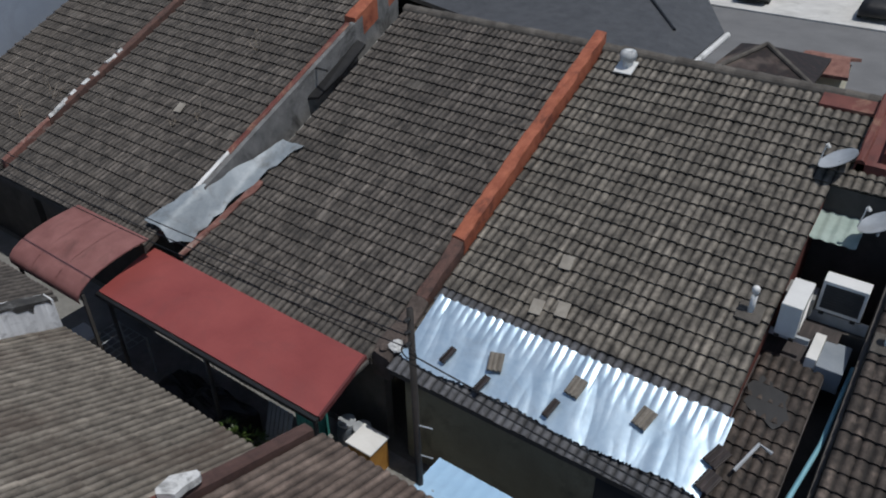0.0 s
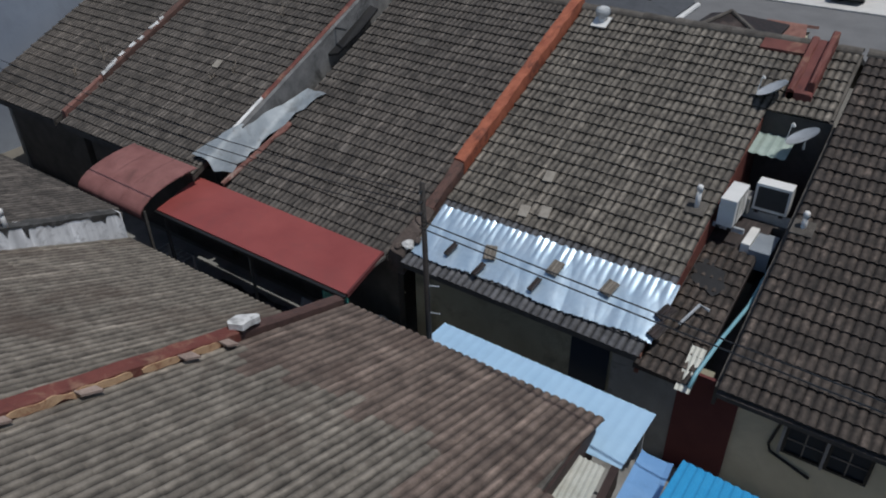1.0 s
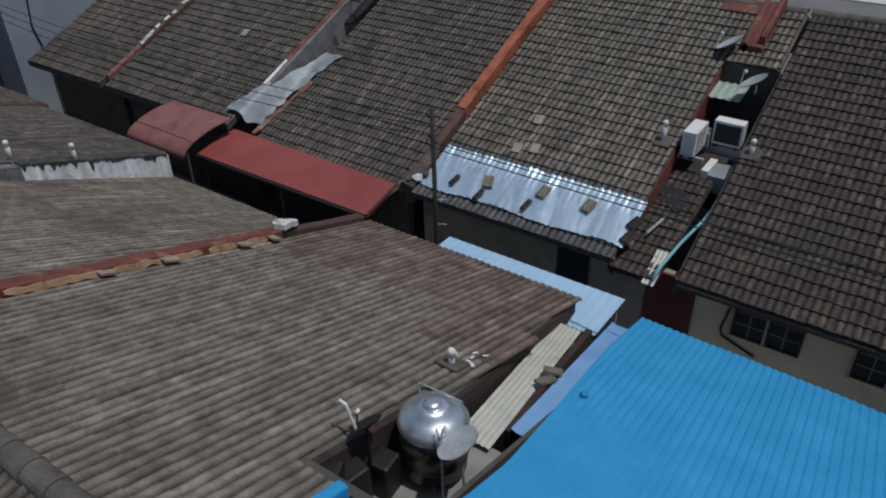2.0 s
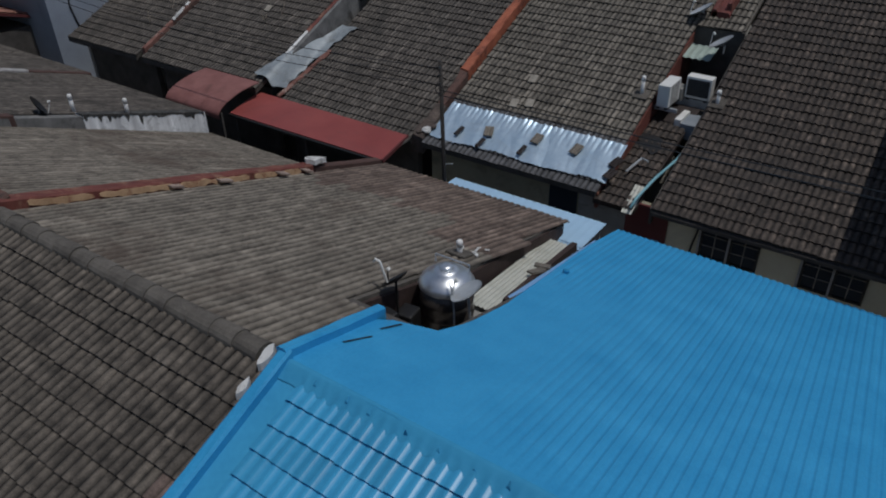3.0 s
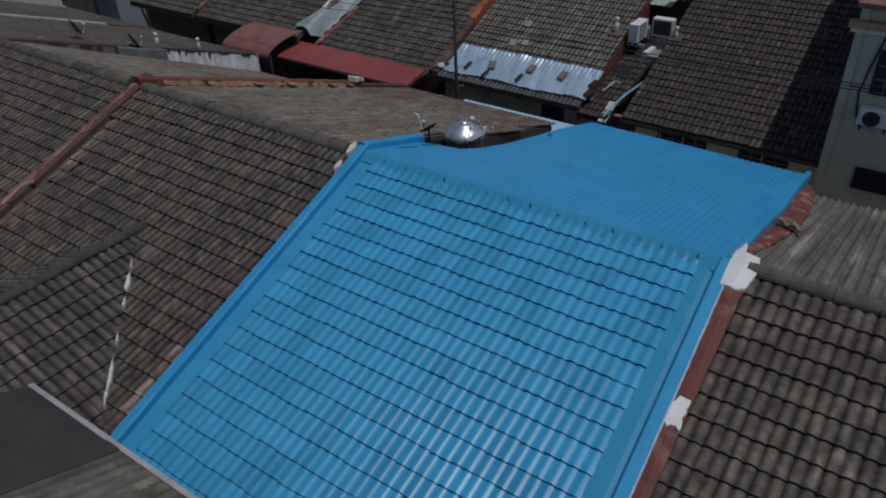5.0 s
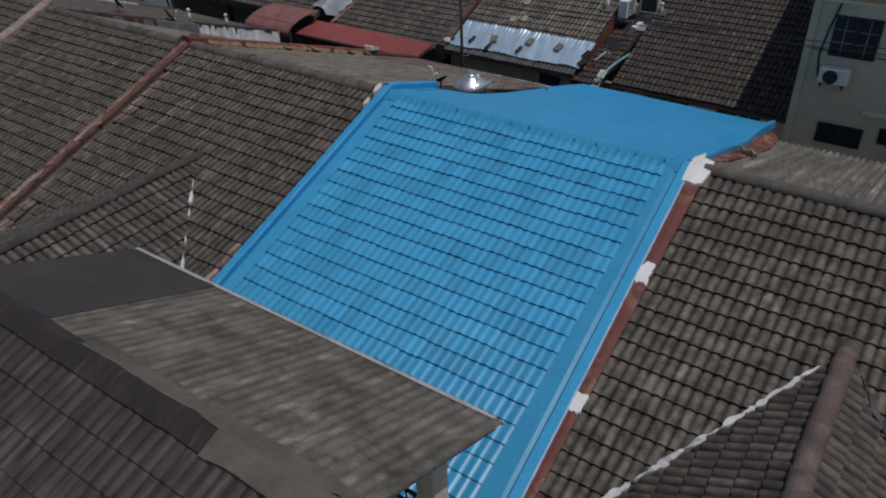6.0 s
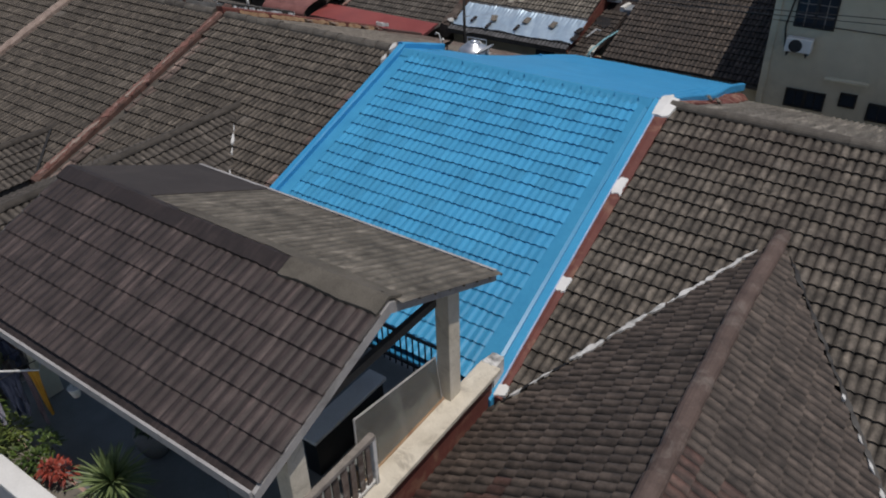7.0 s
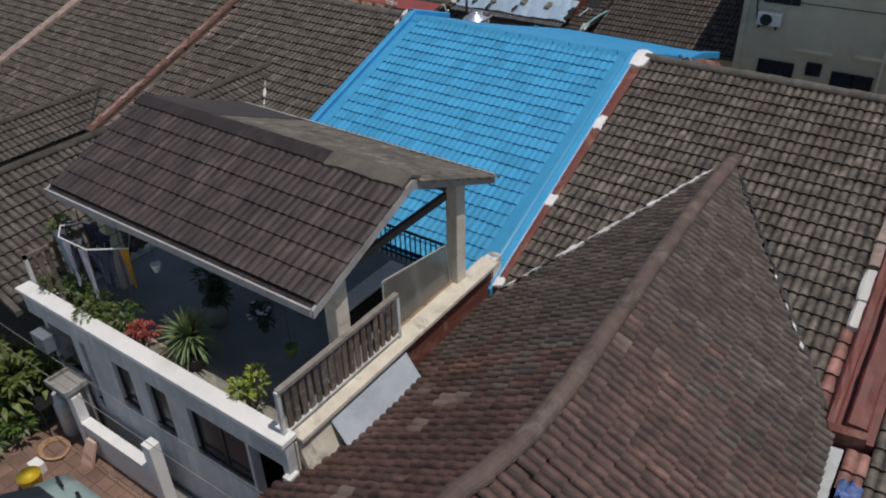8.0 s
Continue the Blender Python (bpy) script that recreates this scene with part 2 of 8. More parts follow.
M_MAROON = surface("maroon_wall_paint", (0.09, 0.018, 0.02), (0.14, 0.035, 0.032), 1.5, 0.75, bump=0.2)
M_CEMENT = surface("cement_floor", (0.16, 0.16, 0.15), (0.3, 0.295, 0.28), 1.2, 0.85, bump=0.3, stain=(0.09, 0.088, 0.08), stain_amount=0.6)
M_DECK = surface("dark_terrace_tiles", (0.13, 0.142, 0.138), (0.25, 0.268, 0.262), 1.2, 0.45, bump=0.1, stain=(0.13, 0.13, 0.12), stain_amount=0.3)
M_ASPHALT = surface("asphalt", (0.13, 0.13, 0.13), (0.19, 0.19, 0.188), 0.6, 0.9, bump=0.4, grain=40)
M_EARTH = surface("dusty_ground", (0.11, 0.10, 0.085), (0.2, 0.185, 0.155), 0.5, 0.95, bump=0.5, grain=12)
M_PALE = surface("pale_concrete", (0.5, 0.49, 0.46), (0.68, 0.67, 0.63), 0.8, 0.85, bump=0.2, stain=(0.3, 0.3, 0.27), stain_amount=0.5)
M_PAVER = surface("terracotta_paver", (0.14, 0.083, 0.06), (0.26, 0.16, 0.118), 2.0, 0.75, bump=0.2, stain=(0.085, 0.065, 0.052), stain_scale=1.0, stain_amount=0.7, varied=0.14)
M_CAP = surface("mortar_ridge_cap", (0.055, 0.048, 0.041), (0.15, 0.136, 0.117), 3.0, 0.9, bump=0.6, stain=(0.05, 0.043, 0.036), stain_scale=2.0, stain_amount=0.6, varied=0.2)
M_CAP_BROWN = surface("brown_ridge_cap", (0.062, 0.042, 0.036), (0.14, 0.098, 0.083), 3.0, 0.8, bump=0.4, stain=(0.3, 0.27, 0.24), stain_scale=2.0, stain_amount=0.4, varied=0.12)
M_FASCIA = surface("grey_fascia_board", (0.30, 0.29, 0.29), (0.46, 0.45, 0.44), 3.0, 0.75, bump=0.3, stain=(0.15, 0.14, 0.13), stain_scale=2.5, stain_amount=0.6)
M_WOOD = surface("weathered_brown_wood", (0.075, 0.05, 0.04), (0.19, 0.15, 0.125), 6.0, 0.85, bump=0.5, stain=(0.42, 0.4, 0.37), stain_scale=5.0, stain_amount=0.6, varied=0.3)
M_RAIL = surface("weathered_grey_wood", (0.16, 0.14, 0.125), (0.33, 0.3, 0.27), 6.0, 0.85, bump=0.5, stain=(0.1, 0.08, 0.065), stain_scale=3.0, stain_amount=0.6)
M_BLACK = surface("black_metal", (0.015, 0.015, 0.016), (0.03, 0.03, 0.03), 5.0, 0.5, metal=0.3, bump=0.1)
M_PLASTIC = surface("white_plastic_casing", (0.66, 0.66, 0.63), (0.8, 0.8, 0.77), 2.0, 0.45, bump=0.05, stain=(0.5, 0.48, 0.43), stain_amount=0.4)
M_GRILLE = surface("dark_grille", (0.02, 0.022, 0.025), (0.05, 0.052, 0.055), 4.0, 0.6, bump=0.2)
M_PIPE = surface("pale_blue_pipe", (0.16, 0.36, 0.42), (0.24, 0.47, 0.53), 3.0, 0.45, bump=0.05)
M_BRICK = surface("old_tile_weight", (0.12, 0.105, 0.085), (0.25, 0.225, 0.19), 6.0, 0.9, bump=0.5, varied=0.25)
M_LEAF = surface("green_foliage", (0.0252, 0.054, 0.0108), (0.0936, 0.144, 0.0252), 5.0, 0.5, bump=0.1, varied=0.35)
M_LEAF_YELLOW = surface("yellow_green_foliage", (0.1, 0.16, 0.02), (0.3, 0.33, 0.05), 5.0, 0.5, bump=0.1, varied=0.35)
M_LEAF_RED = surface("red_foliage", (0.2, 0.03, 0.02), (0.4, 0.08, 0.05), 5.0, 0.5, bump=0.1, varied=0.3)
M_BARK = surface("bark", (0.06, 0.045, 0.03), (0.14, 0.11, 0.08), 8.0, 0.9, bump=0.5)
M_CLOUDY = surface("clear_roofing_sheet", (0.45, 0.46, 0.40), (0.62, 0.62, 0.55), 3.0, 0.4, bump=0.1, stain=(0.33, 0.3, 0.22), stain_amount=0.6)
M_TEAL = surface("teal_paint", (0.05, 0.27, 0.24), (0.09, 0.36, 0.32), 2.0, 0.6, bump=0.1)


def glassy(name, colour, rough=0.16):
    m = bpy.data.materials.new(name)
    m.use_nodes = True
    b = m.node_tree.nodes["Principled BSDF"]
    b.inputs["Base Color"].default_value = (*colour, 1)
    b.inputs["Roughness"].default_value = rough
    b.inputs["Specular IOR Level"].default_value = 0.1
    return m


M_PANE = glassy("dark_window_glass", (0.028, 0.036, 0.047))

# ---- building helpers ----
BASES = {}


def mesh_of(name, bm, mat, smooth=False):
    me = bpy.data.meshes.new(name)
    bmesh.ops.recalc_face_normals(bm, faces=bm.faces)
    bm.to_mesh(me)
    bm.free()
    me.materials.append(mat)
    if smooth:
        me.shade_smooth()
    return me


def thing(name, x, y, z, label, category, group="", kind=""):
    """An Empty at a thing's base, whose parts are made in world metres."""
    ob = new(name)
    ob.location = (x, y, z)
    ob.empty_display_size = 0.2
    BASES[ob] = Vector((x, y, z))
    return tagged(ob, label, category, group, kind)


def part(name, bm, mat, parent, label="", smooth=False):
    """Links a bmesh, modelled in world metres, as one mesh object under a thing or a part."""
    ob = new(name, mesh_of(name, bm, mat, smooth))
    ob.parent = parent
    if parent in BASES:
        ob.matrix_parent_inverse = Matrix.Translation(-BASES[parent])
    if label:
        ob["label"] = label
    return ob


def single(name, bm, mat, label, category, group="", kind="", smooth=False):
    """A thing that is one mesh; its origin is set at its base."""
    zs = [v.co.copy() for v in bm.verts]
    lo = Vector((sum(v.x for v in zs) / len(zs), sum(v.y for v in zs) / len(zs), min(v.z for v in zs)))
    bmesh.ops.translate(bm, verts=bm.verts, vec=-lo)
    ob = new(name, mesh_of(name, bm, mat, smooth))
    ob.location = lo
    return tagged(ob, label, category, group, kind)


def box(bm, x0, x1, y0, y1, z0, z1, bevel=0.0):
    r = bmesh.ops.create_cube(bm, size=1.0)
    for v in r["verts"]:
        v.co = Vector((x0 + (v.co.x + 0.5) * (x1 - x0), y0 + (v.co.y + 0.5) * (y1 - y0), z0 + (v.co.z + 0.5) * (z1 - z0)))
    if bevel:
        es = list({e for v in r["verts"] for e in v.link_edges})
        bmesh.ops.bevel(bm, geom=es, offset=bevel, segments=2, affect="EDGES", profile=0.6)
    return bm


def boxed(*a, **k):
    return box(bmesh.new(), *a, **k)


def slab(bm, pts, down):
    """A plate: the polygon pts, thickened by the vector down."""
    top = [bm.verts.new(p) for p in pts]
    low = [bm.verts.new(Vector(p) + Vector(down)) for p in pts]
    bm.faces.new(top)
    bm.faces.new(low[::-1])
    k = len(pts)
    for i in range(k):
        bm.faces.new((top[i], low[i], low[(i + 1) % k], top[(i + 1) % k]))
    return bm


def slabbed(pts, down):
    return slab(bmesh.new(), pts, down)


def rod(bm, a, b, r0, r1=None, seg=10, caps=True):
    a, b = Vector(a), Vector(b)
    r1 = r0 if r1 is None else r1
    q = (b - a).to_track_quat("Z", "Y").to_matrix()
    rings = []
    for p, r in ((a, r0), (b, r1)):
        rings.append([bm.verts.new(p + q @ Vector((r * math.cos(i * math.tau / seg), r * math.sin(i * math.tau / seg), 0))) for i in range(seg)])
    for i in range(seg):
        bm.faces.new((rings[0][i], rings[0][(i + 1) % seg], rings[1][(i + 1) % seg], rings[1][i]))
    if caps:
        bm.faces.new(rings[0][::-1])
        bm.faces.new(rings[1])
    return bm


def line(bm, pts, r, seg=8):
    """A round bar bent through the points, as one tube."""
    pts = [Vector(p) for p in pts]
    rings = []
    for i, p in enumerate(pts):
        d = (pts[min(i + 1, len(pts) - 1)] - pts[max(i - 1, 0)]).normalized()
        q = d.to_track_quat("Z", "Y").to_matrix()
        rings.append([bm.verts.new(p + q @ Vector((r * math.cos(k * math.tau / seg), r * math.sin(k * math.tau / seg), 0))) for k in range(seg)])
    for a, b in zip(rings, rings[1:]):
        off = min(range(seg), key=lambda o: sum((a[k].co - b[(k + o) % seg].co).length for k in range(seg)))
        for k in range(seg):
            bm.faces.new((a[k], a[(k + 1) % seg], b[(k + 1 + off) % seg], b[(k + off) % seg]))
    bm.faces.new(rings[0][::-1])
    bm.faces.new(rings[-1])
    return bm


def spun(bm, cx, cy, prof, seg=28):
    """A body turned about an upright axis; prof: rows of radius, height."""
    rings = [[bm.verts.new((cx + r * math.cos(i * math.tau / seg), cy + r * math.sin(i * math.tau / seg), z)) for i in range(seg)] for r, z in prof]
    for a, b in zip(rings, rings[1:]):
        for i in range(seg):
            bm.faces.new((a[i], a[(i + 1) % seg], b[(i + 1) % seg], b[i]))
    bm.faces.new(rings[0][::-1])
    bm.faces.new(rings[-1])
    return bm


def sheet(bm, o, u, v, w, l, pitch=0.15, high=0.03, nv=1, thick=0.004, flat=0.0, sag=None, grow=0.0):
    """A ribbed sheet: from o, w metres along u, l metres along v, ribs running along v."""
    o, u, v = Vector(o), Vector(u).normalized(), Vector(v).normalized()
    n = u.cross(v).normalized()
    if n.z < 0:
        n = -n
    k = max(2, int(w / pitch * 6))
    grid = []
    for j in range(nv + 1):
        row = []
        for i in range(k + 1):
            s = i / k * w
            c = 0.5 + 0.5 * math.cos(math.tau * s / pitch)
            c = max(0.0, (c - flat) / (1 - flat))
            extra = sag(s, j / nv * l) if sag else 0.0
            up = min(1.0, (j / nv * l / grow) ** 1.5) if grow else 1.0
            row.append(o + u * s + v * (j / nv * l) + n * (high * c * up + extra))
        grid.append(row)
    for lift in (0.0, -thick):
        vs = [[bm.verts.new(p + n * lift) for p in row] for row in grid]
        for j in range(nv):
            for i in range(k):
                bm.faces.new((vs[j][i], vs[j][i + 1], vs[j + 1][i + 1], vs[j + 1][i]))
    return bm


def caps(parent, a, b, r, mat, step=0.4, name="ridge_cap", bend=None):
    """A run of overlapping half-round ridge tiles from a to b, each a piece of its own."""
    a, b = Vector(a), Vector(b)
    d = (b - a)
    k = max(1, round(d.length / step))
    q = d.to_track_quat("Y", "Z").to_matrix().to_4x4()
    L = d.length / k
    bm = bmesh.new()
    seg = 8
    rows = []
    for y, f in ((-0.03, 1.0), (0.05, 0.98), (L + 0.02, 0.88)):
        rows.append([bm.verts.new((r * f * math.cos(math.pi * i / seg) * 1.15, y, r * f * math.sin(math.pi * i / seg) - 0.35 * r)) for i in range(seg + 1)])
    for p, s in zip(rows, rows[1:]):
        for i in range(seg):
            bm.faces.new((p[i], p[i + 1], s[i + 1], s[i]))
    bm.faces.new(rows[0])
    me = mesh_of(name, bm, mat)
    rnd = random.Random(int(a.x * 100) + int(b.y * 10))
    for i in range(k):
        ob = new(name, me)
        ob.parent = parent
        at = a + d * (i / k)
        turn = 0.0
        if bend:
            end = at + d / k
            turn = math.degrees(math.atan2(bend(end.y) - bend(at.y), L))
            at.x += bend(at.y)
        ob.matrix_basis = Matrix.Translation(at) @ q @ pose(0, 0, 0, 0, 0, turn) @ pose(0, 0, rnd.uniform(-0.008, 0.008), rnd.uniform(-0.6, 0.6), rnd.uniform(-3, 3), rnd.uniform(-1.2, 1.2))


FIELDS = []


def tiles(parent, mat, o, u, v, w, l, near, inside=None, wide=0.31, gauge=0.308, high=0.038, pieces=240, seed=1, bumps=2, label="roof_tiles", bend=None, lift=0.046, soft_roll=0.0, loose=1.0):
    FIELDS.append((parent, mat, o, u, v, w, l, near, inside, wide, gauge, high, pieces, seed, bumps, label, bend, lift, soft_roll, loose))


def lay(parent, mat, o, u, v, w, l, near, inside, wide, gauge, high, pieces, seed, bumps, label, bend, lift, soft_roll, loose):
    """Interlocking tiles in courses from the ridge down: the nearest to a place of the plan singly, the rest joined."""
    o, u, v = Vector(o), Vector(u).normalized(), Vector(v).normalized()
    n = u.cross(v).normalized()
    if n.z < 0:
        o, u = o + u * w, -u
        n = -n
    seg = 6 * bumps
    long, thick = gauge + 0.045, max(0.034, lift)
    if soft_roll:
        prof = [(wide * (1.03 * i / seg - 0.015), high * (0.5 - 0.5 * math.cos(math.tau * bumps * i / seg)) ** soft_roll) for i in range(seg + 1)]
    else:
        prof = [(wide * (1.02 * i / seg - 0.01), high * abs(math.sin(math.pi * bumps * i / seg)) ** 0.75) for i in range(seg + 1)]
    verts = [(x, 0.0, z) for x, z in prof] + [(x, long, z + lift) for x, z in prof] + [(x, long, z + lift) for x, z in prof] + [(x, long - 0.012, z + lift - thick) for x, z in prof]
    k = seg + 1
    faces = [(i, i + 1, k + i + 1, k + i) for i in range(seg)] + [(2 * k + i, 2 * k + i + 1, 3 * k + i + 1, 3 * k + i) for i in range(seg)]
    me = bpy.data.meshes.new("tile")
    me.from_pydata(verts, [], faces)
    me.materials.append(mat)
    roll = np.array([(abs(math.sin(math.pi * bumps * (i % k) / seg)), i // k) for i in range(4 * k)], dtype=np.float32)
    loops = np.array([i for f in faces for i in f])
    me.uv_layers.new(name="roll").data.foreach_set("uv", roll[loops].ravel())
    me.shade_smooth()
    base = Matrix((u, v, n)).transposed().to_4x4()
    rnd = random.Random(seed)
    spots = []
    for j in range(int(l / gauge + 0.35)):
        for i in range(int(w / wide + 0.3)):
            c = o + u * ((i + 0.5) * wide) + v * ((j + 0.5) * gauge)
            if inside is None or inside(c.x, c.y):
                k_ = loose
                m = Matrix.Translation(o + u * (i * wide + k_ * rnd.uniform(-0.004, 0.004)) + v * (j * gauge + k_ * rnd.uniform(-0.009, 0.009)) + n * k_ * rnd.uniform(0, 0.007)) @ base @ pose(0, 0, 0, k_ * rnd.uniform(-0.5, 0.5), k_ * rnd.uniform(-0.7, 0.7), k_ * rnd.uniform(-0.5, 0.5))
                if bend:
                    m = Matrix.Translation((bend(c.y), 0, 0)) @ m
                spots.append(((c.x - near[0]) ** 2 + (c.y - near[1]) ** 2, len(spots), m))
    spots.sort(key=lambda s: s[0])
    for _, _, m in spots[:pieces]:
        ob = new("tile", me)
        ob.parent = parent
        ob.matrix_basis = m
    rest = spots[pieces:]
    if rest:
        va = np.array(verts)
        allv = np.concatenate([va @ np.array(m.to_3x3()).T + np.array(m.translation) for _, _, m in rest])
        fa = np.array(faces)
        allf = np.concatenate([fa + len(verts) * i for i in range(len(rest))])
        me2 = bpy.data.meshes.new(label)
        me2.from_pydata(allv.tolist(), [], allf.tolist())
        me2.materials.append(mat)
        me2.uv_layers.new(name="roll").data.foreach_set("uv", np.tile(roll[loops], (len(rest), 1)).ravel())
        me2.shade_smooth()
        ob = new(label, me2)
        ob.parent = parent
        ob["kind"] = "stuff"
        ob["label"] = "further courses of roof tiles"


# ---- ground ----
gb = bmesh.new()
slab(gb, [(-400, -300, 0), (400, -300, 0), (400, 600, 0), (-400, 600, 0)], (0, 0, -0.3))
single("ground", gb, M_EARTH, "dusty bare ground around the terraced houses", "ground", kind="structure")
single("back_lane", boxed(-40, 30, 8.7, 11.3, 0, 0.03), M_CEMENT, "narrow stained cement lane between the house backs", "lane", kind="structure")
single("road", boxed(-80, 60, 36.0, 45.0, 0, 0.03), M_ASPHALT, "grey asphalt street beyond the far houses", "road", kind="structure")
single("pavement", boxed(-80, 60, 45.0, 53.0, 0, 0.12), M_PALE, "pale concrete forecourt across the street", "pavement", kind="structure")

# ---- near row of terraced houses: ridge along x at y = 0 ----
RIDGE, FRONT = 5.9, 0.38


def front_z(y):
    return RIDGE + FRONT * y


def terrace_house(x0, x1, back, y_back, y_front, label, mat, near_f, near_b, inside_f=None, x1b=None, seed=1, wall_mat=None, back_tiles=True, pieces=260, mat_b=None, back_pts=None, inside_b=None, wall_x=None):
    """One terraced house of the near row: two walls and a two-pitch tiled roof."""
    x1b = x1 if x1b is None else x1b
    wall_mat = wall_mat or M_GREYWALL
    h = thing("terraced_house", (x0 + x1) / 2, 0, 0, label, "house", "near row of terraced houses")
    zb, zf = RIDGE - back * y_back, front_z(y_front)
    part("wall", boxed(x0 + 0.05, x1 - 0.05, y_front + 0.5, y_front + 0.7, 0, zf - 0.02), wall_mat, h)
    wall_x = x1b if wall_x is None else wall_x
    part("wall", boxed(x0 + 0.05, wall_x - 0.05, y_back - 0.7, y_back - 0.5, 0, zb + 0.05), wall_mat, h)
    for x in (x0 + 0.02, wall_x - 0.14):
        g = bmesh.new()
        slab(g, [(x, y_front + 0.7, 0), (x, y_front + 0.7, front_z(y_front + 0.7) - 0.18), (x, 0, RIDGE - 0.18), (x, y_back - 0.7, RIDGE - back * (y_back - 0.7) - 0.18), (x, y_back - 0.7, 0)], (0.12, 0, 0))
        part("gable_wall", g, wall_mat, h)
    rf = part("roof", slabbed([(x0, 0, RIDGE - 0.05), (x1, 0, RIDGE - 0.05), (x1, y_front, zf - 0.05), (x0, y_front, zf - 0.05)], (0, 0, -0.12)), M_CAP, h, "front roof slope")
    rb = part("roof", slabbed([(x, y, RIDGE - back * y - 0.05) for x, y in back_pts or [(x0, 0), (x1b, 0), (x1b, y_back), (x0, y_back)]], (0, 0, -0.12)), M_CAP, h, "back roof slope")
    tiles(rf, mat, (x0, -0.03, RIDGE - 0.05), (1, 0, 0), (0, -1, -FRONT), x1 - x0, abs(y_front) * math.sqrt(1 + FRONT * FRONT), near_f, inside_f, wide=(x1 - x0) / round((x1 - x0) / 0.308), seed=seed, pieces=pieces)
    if back_tiles:
        tiles(rb, mat_b or mat, (x0, 0.03, RIDGE - 0.05), (1, 0, 0), (0, 1, -back), x1b - x0, y_back * math.sqrt(1 + back * back), near_b, inside_b, seed=seed + 7, pieces=pieces, lift=0.012)
    return h, rf, rb


def valley(xr, zr, s):
    """The plan line along which a wing of ridge height zr meets the front slope."""
    return lambda x: (zr - s * abs(x - xr) - RIDGE) / FRONT


def wing(house, xr, zr, xl, sl, xq, sq, y_end, mat_l, mat_q, cap_mat, near_l, near_q, seed, bend=None, zone=None, zone_mat=None):
    """A front wing: ridge along y at x = xr, one slope to x = xl, the other to x = xq."""
    ya = (zr - RIDGE) / FRONT
    for xe, s, mat, near, sd in ((xl, sl, mat_l, near_l, seed), (xq, sq, mat_q, near_q, seed + 1)):
        ze = zr - s * abs(xe - xr)
        yv = (ze - RIDGE) / FRONT
        d = 0.2 if bend else 0.05
        r = part("wing_roof", slabbed([(xr, ya, zr - d), (xr, y_end, zr - d), (xe, y_end, ze - d), (xe, yv, ze - d)], (0, 0, -0.1)), M_CAP, house)
        line_at = valley(xr, zr, s)
        sx = 1 if xe > xr else -1
        tiles(r, mat, (xr, ya, zr - 0.04), (0, -1, 0), (sx, 0, -s), ya - y_end, abs(xe - xr) * math.sqrt(1 + s * s), near, lambda x, y, f=line_at: y < f(x) + 0.06 and not (zone and zone(x, y)), seed=sd, bend=bend, pieces=150 if zone else 240)
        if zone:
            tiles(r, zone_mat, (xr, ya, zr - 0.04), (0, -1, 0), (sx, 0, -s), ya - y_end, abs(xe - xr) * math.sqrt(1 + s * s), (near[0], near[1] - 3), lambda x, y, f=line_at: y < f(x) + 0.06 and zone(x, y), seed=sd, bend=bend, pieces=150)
        if xe == xl:
            first = r
    caps(first, (xr, ya + 0.1, zr + 0.03), (xr, y_end, zr + 0.03), 0.125 if bend else 0.095, cap_mat, step=0.42, bend=bend)
    return first


def beside_wing(xr, zr, sl, sq):
    fl, fq = valley(xr, zr, sl), valley(xr, zr, sq)
    return lambda x, y: y > (fl(x) if x < xr else fq(x)) - 0.12


M_CAP_DARK = surface("sooty_ridge_cap", (0.03, 0.026, 0.022), (0.085, 0.074, 0.063), 4.0, 0.9, bump=0.5, varied=0.2)
W1 = (-2.95, 4.84, 0.42, 0.42)


def on_back(x, y):
    """Plan outline of the back slope, notched beside the blue roof."""
    return x < (-0.1 if y < 1.9 else -0.75 if y < 4.1 else -0.0 - 0.108 * y)


def rusty(x, y):
    """Plan area of the back slope weathered to rusty brown near the lane."""
    return y > 6.6 - 0.3 * max(0.0, x + 4.0) + 1.6 * noise.noise((x * 0.5, y * 0.5, 8.0)) + 0.9 * noise.noise((x * 1.9, y * 1.9, 4.0))


def spilt(x, y):
    """Plan area of the tiles dusted with wall paint beside the party walls."""
    w = noise.noise((x * 1.5, y * 0.9, 3.0))
    return x < -5.7 + 0.45 * w and y < -0.9 or x > -0.4 and w > 0.05 and y < -1.0


n1, n1f, n1b = terrace_house(-6.15, -0.12, 0.337, 9.1, -7.4, "terraced house with weathered grey tile roof and small front wing", M_TILE_NEAR, (-2, -1.5), (-2, 6), lambda x, y, f=beside_wing(*W1): f(x, y) and not spilt(x, y), x1b=-0.15, seed=3, mat_b=M_TILE_BACK,
                            back_pts=[(-6.15, 0), (-0.15, 0), (-0.15, 1.9), (-0.8, 1.9), (-0.8, 4.1), (-0.5, 4.1), (-1.02, 9.1), (-6.15, 9.1)],
                            inside_b=lambda x, y: on_back(x, y) and not rusty(x, y), wall_x=-1.0)
tiles(n1b, M_TILE_RUST, (-6.15, 0.03, RIDGE - 0.05), (1, 0, 0), (0, 1, -0.337), 6.0, 9.1 * math.sqrt(1 + 0.337 ** 2), (-3, 8), lambda x, y: on_back(x, y) and rusty(x, y), seed=10, pieces=120, lift=0.012)
tiles(n1f, M_TILE_SPILL, (-6.15, -0.03, RIDGE - 0.05), (1, 0, 0), (0, -1, -FRONT), 6.03, 7.4 * math.sqrt(1 + FRONT * FRONT), (-6, -2), lambda x, y, f=beside_wing(*W1): f(x, y) and spilt(x, y), seed=3, pieces=40)
